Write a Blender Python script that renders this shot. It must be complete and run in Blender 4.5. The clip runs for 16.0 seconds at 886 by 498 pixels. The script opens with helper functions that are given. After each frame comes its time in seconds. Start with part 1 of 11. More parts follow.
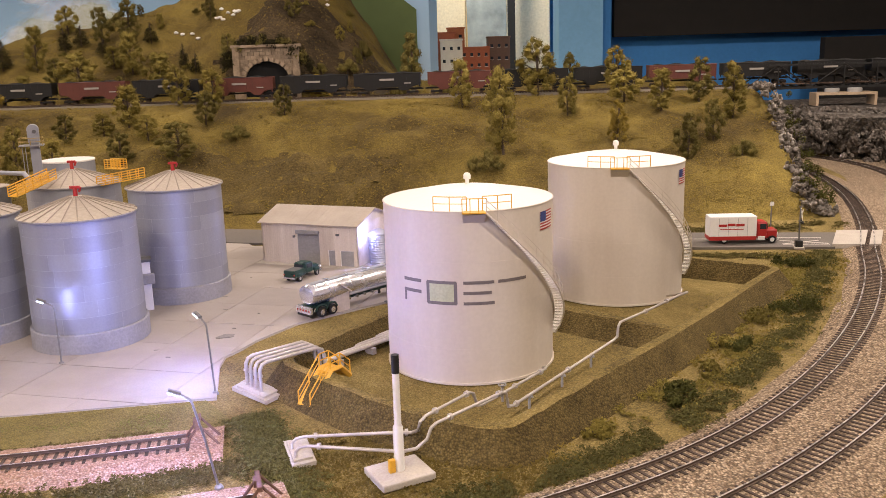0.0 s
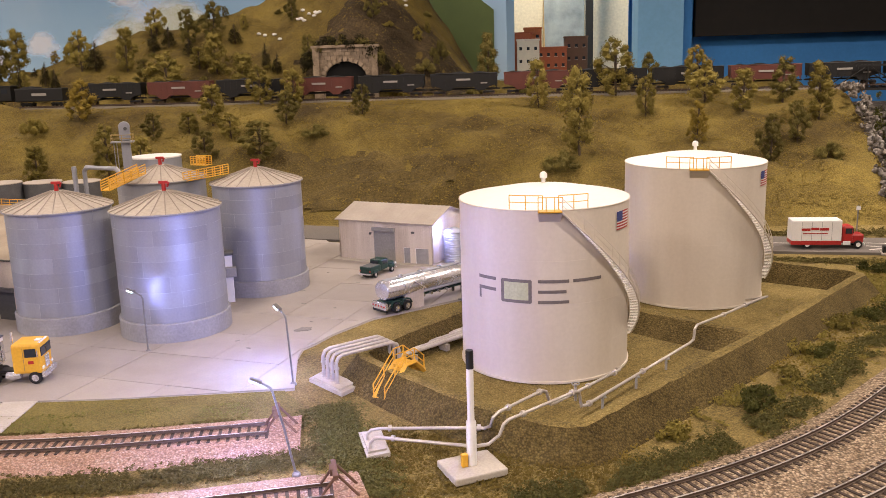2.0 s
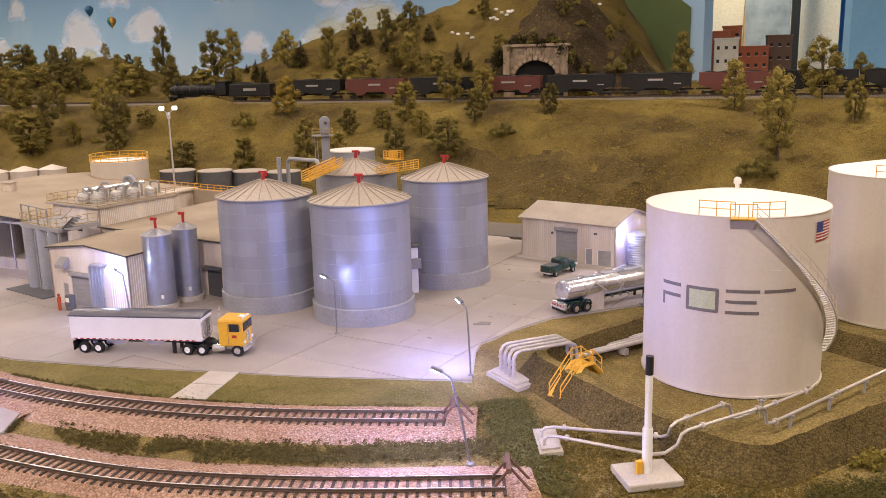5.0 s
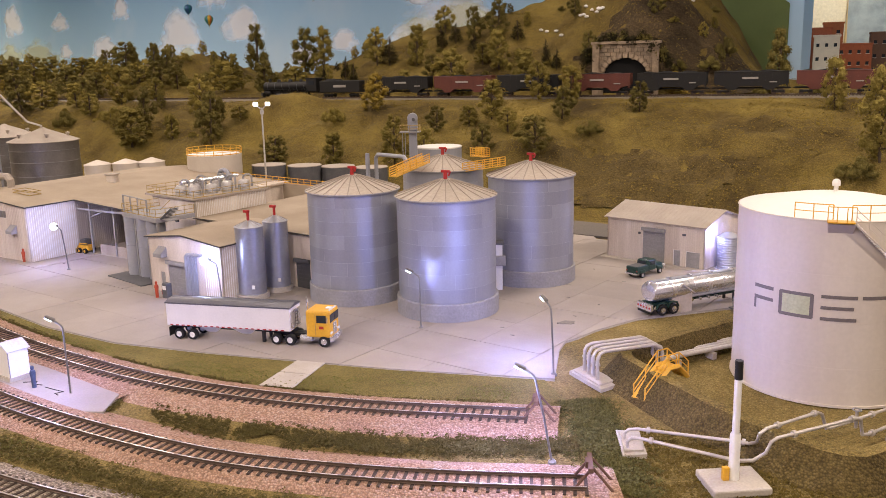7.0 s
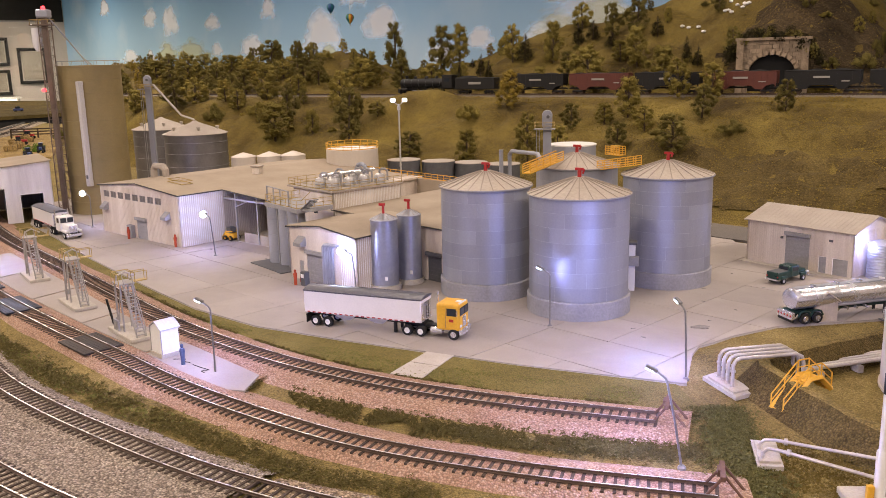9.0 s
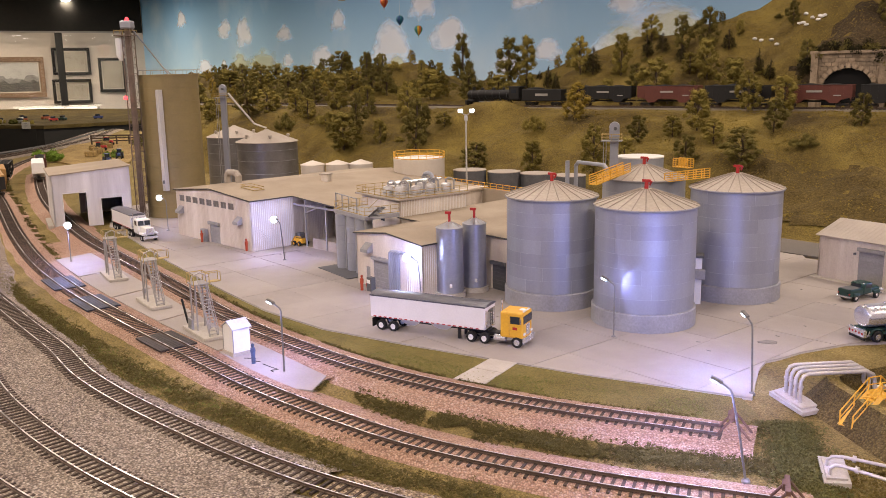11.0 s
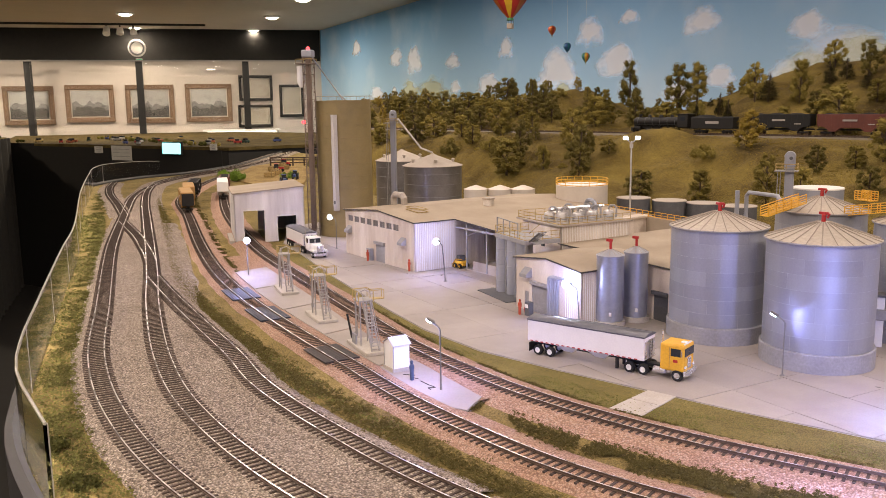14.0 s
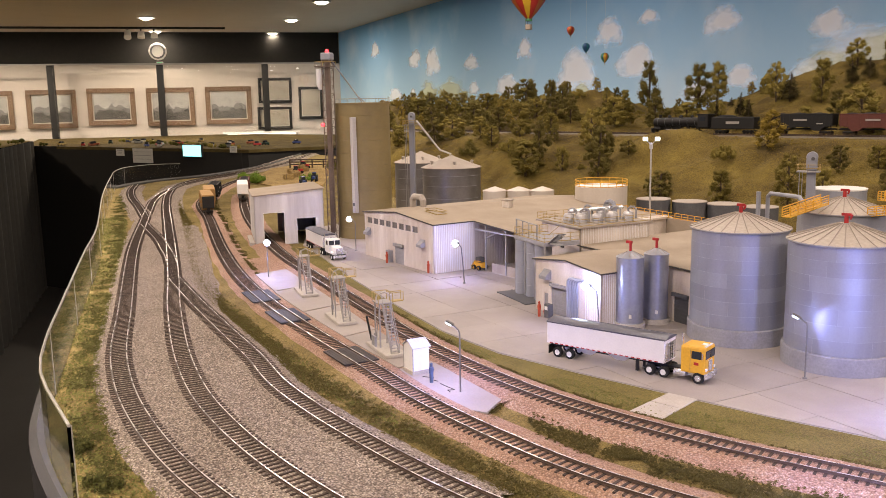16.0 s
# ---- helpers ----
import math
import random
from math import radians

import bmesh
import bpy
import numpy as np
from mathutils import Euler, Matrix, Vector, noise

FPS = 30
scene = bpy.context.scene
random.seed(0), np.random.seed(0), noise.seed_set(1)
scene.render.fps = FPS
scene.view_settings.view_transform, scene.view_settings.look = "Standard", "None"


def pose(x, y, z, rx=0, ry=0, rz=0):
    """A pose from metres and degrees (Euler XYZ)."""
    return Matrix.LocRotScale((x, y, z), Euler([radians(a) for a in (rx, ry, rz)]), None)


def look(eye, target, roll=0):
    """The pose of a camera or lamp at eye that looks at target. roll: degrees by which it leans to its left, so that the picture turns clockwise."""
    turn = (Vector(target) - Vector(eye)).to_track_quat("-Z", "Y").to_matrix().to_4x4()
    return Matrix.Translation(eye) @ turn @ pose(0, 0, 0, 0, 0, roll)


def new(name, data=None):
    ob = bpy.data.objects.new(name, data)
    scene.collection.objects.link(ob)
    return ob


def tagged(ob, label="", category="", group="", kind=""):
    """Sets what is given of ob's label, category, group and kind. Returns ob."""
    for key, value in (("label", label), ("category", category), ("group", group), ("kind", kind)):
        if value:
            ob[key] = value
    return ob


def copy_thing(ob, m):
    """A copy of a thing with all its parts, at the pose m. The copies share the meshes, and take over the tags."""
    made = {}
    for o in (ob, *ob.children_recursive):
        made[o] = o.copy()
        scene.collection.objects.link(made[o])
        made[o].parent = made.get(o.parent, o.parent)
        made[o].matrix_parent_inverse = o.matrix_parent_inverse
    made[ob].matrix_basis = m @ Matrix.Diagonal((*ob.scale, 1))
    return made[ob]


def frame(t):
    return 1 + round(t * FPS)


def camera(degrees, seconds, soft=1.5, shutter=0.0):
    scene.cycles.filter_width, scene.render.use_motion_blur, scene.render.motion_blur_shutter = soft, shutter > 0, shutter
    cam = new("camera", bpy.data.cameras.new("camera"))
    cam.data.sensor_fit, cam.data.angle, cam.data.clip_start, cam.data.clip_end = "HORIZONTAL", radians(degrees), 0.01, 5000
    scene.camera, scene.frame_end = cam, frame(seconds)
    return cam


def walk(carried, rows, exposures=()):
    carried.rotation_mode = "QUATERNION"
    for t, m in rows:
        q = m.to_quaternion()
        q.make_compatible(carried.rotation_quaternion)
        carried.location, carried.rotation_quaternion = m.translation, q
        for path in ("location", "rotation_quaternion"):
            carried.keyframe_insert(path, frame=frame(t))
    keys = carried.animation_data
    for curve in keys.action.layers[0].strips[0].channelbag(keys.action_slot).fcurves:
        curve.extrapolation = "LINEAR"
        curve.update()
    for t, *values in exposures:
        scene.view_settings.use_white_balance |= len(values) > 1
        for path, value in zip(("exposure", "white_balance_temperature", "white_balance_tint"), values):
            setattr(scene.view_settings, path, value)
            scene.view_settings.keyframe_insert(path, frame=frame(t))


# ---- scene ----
FOV = 54.58
cam = camera(FOV, 16.0, 0.65)
# seconds, eye x y z, yaw, pitch, roll
PATH = [
    (0, 0.0057, 0.0181, 0.2843, 0.23, -12.66, -1.72),
    (0.5, 0.0054, 0.0163, 0.2839, 0.37, -12.69, -1.71),
    (1, 0.0046, 0.0152, 0.2831, 0.71, -12.65, -1.62),
    (1.5, 0.0043, 0.0143, 0.2833, 2.22, -12.61, -1.53),
    (2, 0.0033, 0.0114, 0.2835, 5.17, -12.49, -1.77),
    (2.5, 0.0021, 0.0104, 0.2837, 7.42, -12.41, -1.81),
    (3, 0.0020, 0.0089, 0.2837, 9.55, -12.35, -1.50),
    (3.5, 0.0012, 0.0075, 0.2845, 11.58, -12.32, -1.35),
    (4, 0.0015, 0.0064, 0.2849, 13.67, -12.29, -1.40),
    (6.5, 0.0005, 0.0008, 0.2847, 21.68, -12.28, -1.35),
    (7, -0.0000, -0.0000, 0.2849, 23.00, -12.29, -1.35),
    (7.5, -0.0006, -0.0008, 0.2845, 24.79, -12.26, -1.44),
    (8, -0.0007, -0.0023, 0.2839, 27.14, -12.22, -1.47),
    (8.5, -0.0007, -0.0033, 0.2841, 29.58, -12.24, -1.49),
    (8.7, -0.0011, -0.0043, 0.2845, 30.54, -12.28, -1.43),
    (10.8, 0.0025, -0.0152, 0.2835, 35.37, -11.68, -1.07),
    (11, 0.0031, -0.0178, 0.2834, 35.97, -11.43, -0.97),
    (11.5, 0.0034, -0.0202, 0.2826, 41.28, -10.83, -1.23),
    (12, 0.0036, -0.0205, 0.2827, 43.71, -10.36, -0.98),
    (12.5, 0.0044, -0.0215, 0.2830, 45.12, -10.05, -0.70),
    (13, 0.0070, -0.0249, 0.2839, 46.01, -9.93, -0.68),
    (13.5, 0.0070, -0.0249, 0.2840, 46.51, -9.90, -0.66),
    (14, 0.0073, -0.0241, 0.2831, 46.70, -9.55, -0.74),
    (14.5, 0.0068, -0.0236, 0.2835, 47.12, -9.53, -0.87),
    (15, 0.0067, -0.0234, 0.2833, 47.53, -9.47, -0.96),
    (15.5, 0.0070, -0.0238, 0.2836, 47.84, -9.44, -1.05),
    (16, 0.0073, -0.0247, 0.2846, 47.97, -9.46, -1.07),
]
walk(cam, [(t, pose(x, y, z, 90 + p, 0, w) @ pose(0, 0, 0, 0, 0, r)) for t, x, y, z, w, p, r in PATH], [(0.0, 0.0), (3.5, -0.04), (8.0, -0.14), (11.0, -0.16), (13.0, -0.10), (16.0, -0.05)])

# ---- light ----
CEIL, FLOOR = 1.15, -1.2          # ceiling and floor of the hall; the layout's yard is at z = 0
world = bpy.data.worlds.new("world")
scene.world = world
world.use_nodes = True
world.node_tree.nodes["Background"].inputs[0].default_value = (1.0, 0.86, 0.7, 1)
world.node_tree.nodes["Background"].inputs[1].default_value = 0.004

# recessed ceiling lamps over the layout: x, y, watts
CANS = [(-0.35, -0.60, 20), (0.70, -0.35, 20), (-1.40, -0.30, 16), (-2.4, -0.1, 24), (-0.45, 0.40, 1.5), (0.60, 0.75, 5), (-1.5, 0.80, 2.5), (0.0, 1.60, 8), (-1.1, 1.6, 7), (-2.4, 1.45, 13), (-2.3, 2.45, 8), (-0.9, 2.4, 4), (1.1, 1.5, 20), (-3.3, 3.0, 12), (-4.4, 3.4, 6)]
for n, (lx, ly, watts) in enumerate(CANS):
    data = bpy.data.lights.new("can_light", "AREA")
    data.shape, data.size, data.energy, data.color = "DISK", 0.16, watts, (1.0, 0.83, 0.73)
    lamp = new("can_light", data)
    lamp.location = (lx, ly, CEIL - 0.012)

# ---- materials ----
def mat(name, c1, c2=None, scale=60.0, rough=0.6, metal=0.0, bump=0.15, bscale=500.0, spread=0.5, fine=0.10, streak=False, per=0.0, spec=0.4):
    """Two-scale procedural surface: patches between c1 and c2, fine grain in colour and relief."""
    m = bpy.data.materials.new(name)
    m.use_nodes = True
    nt = m.node_tree
    N, L = nt.nodes, nt.links
    bs = N["Principled BSDF"]
    bs.inputs["Metallic"].default_value = metal
    bs.inputs["Specular IOR Level"].default_value = spec
    c2 = c2 or tuple(v * 0.8 for v in c1)
    tc = N.new("ShaderNodeTexCoord")
    vec = tc.outputs["Object"]
    if streak:
        mp = N.new("ShaderNodeMapping")
        mp.inputs["Scale"].default_value = (1, 1, 0.12)
        L.new(vec, mp.inputs[0])
        vec = mp.outputs[0]
    n1 = N.new("ShaderNodeTexNoise")
    n1.inputs["Scale"].default_value, n1.inputs["Detail"].default_value, n1.inputs["Roughness"].default_value = scale, 6, 0.62
    L.new(vec, n1.inputs["Vector"])
    rp = N.new("ShaderNodeValToRGB")
    rp.color_ramp.elements[0].position, rp.color_ramp.elements[1].position = 0.5 - spread / 2, 0.5 + spread / 2
    rp.color_ramp.elements[0].color, rp.color_ramp.elements[1].color = (*c2, 1), (*c1, 1)
    L.new(n1.outputs["Fac"], rp.inputs[0])
    n2 = N.new("ShaderNodeTexNoise")
    n2.inputs["Scale"].default_value, n2.inputs["Detail"].default_value = bscale, 3
    L.new(tc.outputs["Object"], n2.inputs["Vector"])
    mr = N.new("ShaderNodeMapRange")
    mr.inputs["From Min"].default_value, mr.inputs["From Max"].default_value = 0.3, 0.7
    mr.inputs["To Min"].default_value, mr.inputs["To Max"].default_value = 1 - fine, 1 + fine
    L.new(n2.outputs["Fac"], mr.inputs["Value"])
    mul = N.new("ShaderNodeMix")
    mul.data_type, mul.blend_type = "RGBA", "MULTIPLY"
    mul.inputs["Factor"].default_value = 1.0
    L.new(rp.outputs["Color"], mul.inputs["A"])
    val = mr.outputs["Result"]
    if per:
        oi = N.new("ShaderNodeObjectInfo")
        pr = N.new("ShaderNodeMapRange")
        pr.inputs["To Min"].default_value, pr.inputs["To Max"].default_value = 1 - per, 1 + per
        L.new(oi.outputs["Random"], pr.inputs["Value"])
        mm = N.new("ShaderNodeMath")
        mm.operation = "MULTIPLY"
        L.new(val, mm.inputs[0])
        L.new(pr.outputs["Result"], mm.inputs[1])
        val = mm.outputs[0]
    L.new(val, mul.inputs["B"])
    L.new(mul.outputs["Result"], bs.inputs["Base Color"])
    rr = N.new("ShaderNodeMapRange")
    rr.inputs["To Min"].default_value, rr.inputs["To Max"].default_value = max(0.02, rough - 0.12), min(1, rough + 0.12)
    L.new(n1.outputs["Fac"], rr.inputs["Value"])
    L.new(rr.outputs["Result"], bs.inputs["Roughness"])
    if bump:
        bp = N.new("ShaderNodeBump")
        bp.inputs["Strength"].default_value, bp.inputs["Distance"].default_value = bump, 0.6 / bscale
        L.new(n2.outputs["Fac"], bp.inputs["Height"])
        L.new(bp.outputs["Normal"], bs.inputs["Normal"])
    return m


def stony(name, ramp, scale=750.0, patch=9.0, dark=0.55, bump=0.9, rough=0.9, shift=0.25):
    """Grains of stone or ground foam: Voronoi cells, each its own colour from the ramp, over larger patches. Shade in
    the gaps between grains is painted into the colour.
    """
    m = bpy.data.materials.new(name)
    m.use_nodes = True
    N, L = m.node_tree.nodes, m.node_tree.links
    bs = N["Principled BSDF"]
    bs.inputs["Roughness"].default_value = rough
    bs.inputs["Specular IOR Level"].default_value = 0.2
    tc = N.new("ShaderNodeTexCoord")
    vo = N.new("ShaderNodeTexVoronoi")
    vo.inputs["Scale"].default_value = scale
    L.new(tc.outputs["Object"], vo.inputs["Vector"])
    sep = N.new("ShaderNodeSeparateColor")
    L.new(vo.outputs["Color"], sep.inputs[0])
    big = N.new("ShaderNodeTexNoise")
    big.inputs["Scale"].default_value, big.inputs["Detail"].default_value, big.inputs["Roughness"].default_value = patch, 8, 0.65
    L.new(tc.outputs["Object"], big.inputs["Vector"])
    ad = N.new("ShaderNodeMath")
    ad.operation = "MULTIPLY_ADD"
    L.new(sep.outputs[0], ad.inputs[0])
    ad.inputs[1].default_value = 1 - shift * 2
    sc = N.new("ShaderNodeMapRange")
    sc.inputs["From Min"].default_value, sc.inputs["From Max"].default_value = 0.28, 0.72
    sc.inputs["To Min"].default_value, sc.inputs["To Max"].default_value = -shift * 0.5, shift * 2.5
    L.new(big.outputs["Fac"], sc.inputs["Value"])
    L.new(sc.outputs["Result"], ad.inputs[2])
    rp = N.new("ShaderNodeValToRGB")
    els = rp.color_ramp.elements
    els[0].position, els[0].color = 0, (*ramp[0], 1)
    els[1].position, els[1].color = 1, (*ramp[-1], 1)
    for i, c in enumerate(ramp[1:-1], 1):
        els.new(i / (len(ramp) - 1)).color = (*c, 1)
    L.new(ad.outputs[0], rp.inputs[0])
    # colour falls to dark at the cell edges: painted shade between grains
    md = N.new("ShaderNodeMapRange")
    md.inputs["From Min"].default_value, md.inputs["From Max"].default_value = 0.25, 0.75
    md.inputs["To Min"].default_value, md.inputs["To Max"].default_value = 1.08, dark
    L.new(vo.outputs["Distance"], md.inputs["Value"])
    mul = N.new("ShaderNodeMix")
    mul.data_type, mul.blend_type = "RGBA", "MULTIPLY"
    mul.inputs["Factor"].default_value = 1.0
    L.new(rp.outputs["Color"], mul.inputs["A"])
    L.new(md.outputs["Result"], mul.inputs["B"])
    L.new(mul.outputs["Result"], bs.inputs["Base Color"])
    bp = N.new("ShaderNodeBump")
    bp.invert = True
    bp.inputs["Strength"].default_value, bp.inputs["Distance"].default_value = bump, 0.7 / scale
    L.new(vo.outputs["Distance"], bp.inputs["Height"])
    L.new(bp.outputs["Normal"], bs.inputs["Normal"])
    return m


def leafy(name, c1, c2, per=0.25, grain=900.0):
    """Ground-foam foliage: fine foam grains, each clump a little its own shade, each tree too."""
    m = bpy.data.materials.new(name)
    m.use_nodes = True
    N, L = m.node_tree.nodes, m.node_tree.links
    bs = N["Principled BSDF"]
    bs.inputs["Roughness"].default_value = 0.95
    bs.inputs["Specular IOR Level"].default_value = 0.1
    ge = N.new("ShaderNodeNewGeometry")
    tc = N.new("ShaderNodeTexCoord")
    no = N.new("ShaderNodeTexNoise")
    no.inputs["Scale"].default_value, no.inputs["Detail"].default_value, no.inputs["Roughness"].default_value = grain, 4, 0.7
    L.new(tc.outputs["Object"], no.inputs["Vector"])
    sp = N.new("ShaderNodeMapRange")
    sp.inputs["From Min"].default_value, sp.inputs["From Max"].default_value = 0.3, 0.7
    sp.inputs["To Min"].default_value, sp.inputs["To Max"].default_value = 0.0, 0.75
    L.new(no.outputs["Fac"], sp.inputs["Value"])
    ad = N.new("ShaderNodeMath")
    ad.operation = "MULTIPLY_ADD"
    L.new(ge.outputs["Random Per Island"], ad.inputs[0])
    ad.inputs[1].default_value = 0.28
    L.new(sp.outputs["Result"], ad.inputs[2])
    rp = N.new("ShaderNodeValToRGB")
    rp.color_ramp.elements[0].color, rp.color_ramp.elements[1].color = (*c2, 1), (*c1, 1)
    L.new(ad.outputs[0], rp.inputs[0])
    oi = N.new("ShaderNodeObjectInfo")
    pr = N.new("ShaderNodeMapRange")
    pr.inputs["To Min"].default_value, pr.inputs["To Max"].default_value = 1 - per, 1 + per
    L.new(oi.outputs["Random"], pr.inputs["Value"])
    mul = N.new("ShaderNodeMix")
    mul.data_type, mul.blend_type = "RGBA", "MULTIPLY"
    mul.inputs["Factor"].default_value = 1.0
    L.new(rp.outputs["Color"], mul.inputs["A"])
    L.new(pr.outputs["Result"], mul.inputs["B"])
    L.new(mul.outputs["Result"], bs.inputs["Base Color"])
    bp = N.new("ShaderNodeBump")
    bp.inputs["Strength"].default_value, bp.inputs["Distance"].default_value = 1.0, 1.4 / grain
    L.new(no.outputs["Fac"], bp.inputs["Height"])
    L.new(bp.outputs["Normal"], bs.inputs["Normal"])
    return m


def glow(name, color, strength):
    m = bpy.data.materials.new(name)
    m.use_nodes = True
    bs = m.node_tree.nodes["Principled BSDF"]
    bs.inputs["Base Color"].default_value = (*color, 1)
    bs.inputs["Emission Color"].default_value = (*color, 1)
    bs.inputs["Emission Strength"].default_value = strength
    return m


def glass(name, color=(1, 1, 1), rough=0.03):
    m = bpy.data.materials.new(name)
    m.use_nodes = True
    bs = m.node_tree.nodes["Principled BSDF"]
    bs.inputs["Base Color"].default_value = (*color, 1)
    bs.inputs["Transmission Weight"].default_value = 1
    bs.inputs["Roughness"].default_value = rough
    bs.inputs["IOR"].default_value = 1.2
    return m


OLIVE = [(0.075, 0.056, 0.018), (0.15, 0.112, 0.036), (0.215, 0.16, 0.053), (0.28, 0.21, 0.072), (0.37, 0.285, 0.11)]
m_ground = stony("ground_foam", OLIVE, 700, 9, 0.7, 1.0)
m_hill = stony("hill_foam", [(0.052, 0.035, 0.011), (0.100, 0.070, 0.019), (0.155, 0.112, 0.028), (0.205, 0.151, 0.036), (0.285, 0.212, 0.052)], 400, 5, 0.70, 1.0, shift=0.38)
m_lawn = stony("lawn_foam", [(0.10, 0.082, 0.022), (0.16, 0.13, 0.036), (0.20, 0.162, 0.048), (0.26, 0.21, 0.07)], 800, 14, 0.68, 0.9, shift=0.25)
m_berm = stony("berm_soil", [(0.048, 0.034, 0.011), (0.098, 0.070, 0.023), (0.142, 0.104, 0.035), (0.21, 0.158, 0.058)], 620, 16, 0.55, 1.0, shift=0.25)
# main-track ballast twice: tan right, grey left, the lamps' tint put into colour
m_ballastwarm = stony("ballast_warm_lit", [(0.10, 0.069, 0.043), (0.265, 0.191, 0.123), (0.39, 0.295, 0.20), (0.60, 0.48, 0.345)], 520, 8, 0.40, 1.0, shift=0.1)
m_ballast = stony("ballast_cool_lit", [(0.105, 0.080, 0.060), (0.26, 0.208, 0.163), (0.37, 0.305, 0.243), (0.55, 0.47, 0.39)], 600, 8, 0.42, 1.0, shift=0.1)
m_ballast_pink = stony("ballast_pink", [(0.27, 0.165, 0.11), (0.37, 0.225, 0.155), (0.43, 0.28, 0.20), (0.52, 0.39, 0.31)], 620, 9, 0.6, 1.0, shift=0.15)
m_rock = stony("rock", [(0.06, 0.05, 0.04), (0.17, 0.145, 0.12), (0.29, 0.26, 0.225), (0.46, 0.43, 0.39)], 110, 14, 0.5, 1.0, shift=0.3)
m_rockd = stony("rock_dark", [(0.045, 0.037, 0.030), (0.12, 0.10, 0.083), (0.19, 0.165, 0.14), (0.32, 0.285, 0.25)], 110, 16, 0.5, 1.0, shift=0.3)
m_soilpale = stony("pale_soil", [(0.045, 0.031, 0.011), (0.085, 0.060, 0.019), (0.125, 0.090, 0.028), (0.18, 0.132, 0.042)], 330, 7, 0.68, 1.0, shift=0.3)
m_asphalt = mat("asphalt", (0.16, 0.14, 0.12), (0.11, 0.10, 0.09), 12, 0.9, bump=0.5, bscale=900)
m_concrete = mat("concrete", (0.37, 0.33, 0.298), (0.275, 0.24, 0.212), 13, 0.85, bump=0.12, bscale=700, per=0.05, fine=0.06)
m_slab = mat("slab", (0.47, 0.43, 0.37), (0.36, 0.32, 0.27), 40, 0.85, bump=0.2, bscale=600, fine=0.1)
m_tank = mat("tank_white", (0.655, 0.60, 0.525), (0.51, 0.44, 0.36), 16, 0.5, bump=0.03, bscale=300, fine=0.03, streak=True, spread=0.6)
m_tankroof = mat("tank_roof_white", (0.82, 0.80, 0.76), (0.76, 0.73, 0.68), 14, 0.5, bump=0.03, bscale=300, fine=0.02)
m_galv = mat("galvanised", (0.405, 0.415, 0.452), (0.25, 0.258, 0.29), 22, 0.50, metal=0.45, bump=0.03, bscale=500, fine=0.04, per=0.09, streak=True, spread=0.65)
m_galvseam = mat("galvanised_seam", (0.52, 0.53, 0.57), (0.28, 0.285, 0.32), 60, 0.45, metal=0.3, bump=0.0)
m_galvdark = mat("galvanised_ring", (0.31, 0.305, 0.32), (0.22, 0.215, 0.225), 30, 0.7, bump=0.15, bscale=400)
m_binsteel = mat("bin_steel_dark", (0.26, 0.25, 0.25), (0.17, 0.165, 0.165), 26, 0.4, metal=0.6, bump=0.05, bscale=300, fine=0.08)
m_binroof = mat("bin_roof", (0.46, 0.40, 0.33), (0.37, 0.32, 0.265), 22, 0.55, metal=0.15, bump=0.05, bscale=300)
m_silver = mat("silver_corrugated", (0.40, 0.42, 0.49), (0.29, 0.305, 0.37), 40, 0.38, metal=0.6, bump=0.03, bscale=300, fine=0.05)
m_chrome = mat("polished_metal", (0.80, 0.80, 0.83), (0.70, 0.70, 0.73), 60, 0.26, metal=0.8, bump=0.0, bscale=300, fine=0.04)
m_wall = mat("weathered_white_siding", (0.78, 0.72, 0.65), (0.42, 0.335, 0.25), 24, 0.75, bump=0.1, bscale=500, spread=0.50, fine=0.08, streak=True)
m_shedwall = mat("engine_shed_siding", (0.80, 0.775, 0.75), (0.44, 0.41, 0.39), 26, 0.7, bump=0.1, bscale=500, spread=0.42, fine=0.06, streak=True)
m_wallbrown = mat("brown_siding", (0.52, 0.46, 0.38), (0.30, 0.25, 0.20), 30, 0.8, bump=0.1, bscale=500, spread=0.5, fine=0.1, streak=True)
m_roof = mat("roof_cream", (0.41, 0.34, 0.255), (0.27, 0.215, 0.155), 12, 0.85, bump=0.15, bscale=700, fine=0.07)
m_roofgrey = mat("roof_grey", (0.44, 0.39, 0.33), (0.32, 0.275, 0.23), 20, 0.8, bump=0.1, bscale=700, fine=0.08)
m_trimdark = mat("dark_trim", (0.05, 0.045, 0.04), None, 80, 0.7)
m_grey = mat("grey_paint", (0.33, 0.32, 0.32), (0.25, 0.245, 0.24), 60, 0.6, bump=0.05)
m_greydark = mat("dark_grey_paint", (0.12, 0.12, 0.125), (0.08, 0.08, 0.085), 60, 0.6, bump=0.05)
m_white = mat("white_paint", (0.80, 0.79, 0.77), (0.72, 0.70, 0.67), 50, 0.4, bump=0.02, fine=0.03)
m_yellow = mat("yellow_paint", (0.72, 0.40, 0.035), (0.62, 0.33, 0.03), 60, 0.5, bump=0.03, fine=0.08)
m_yellowdirty = mat("worn_yellow_paint", (0.46, 0.33, 0.11), (0.28, 0.20, 0.08), 90, 0.6, bump=0.03, fine=0.1)
m_red = mat("red_paint", (0.42, 0.030, 0.025), (0.32, 0.02, 0.02), 60, 0.4, bump=0.02, fine=0.08)
m_black = mat("black_paint", (0.018, 0.018, 0.018), (0.010, 0.010, 0.010), 60, 0.5, bump=0.03)
m_rubber = mat("rubber", (0.015, 0.015, 0.015), None, 200, 0.8)
m_green = mat("dark_green_paint", (0.02, 0.055, 0.045), (0.012, 0.035, 0.03), 60, 0.3, bump=0.0)
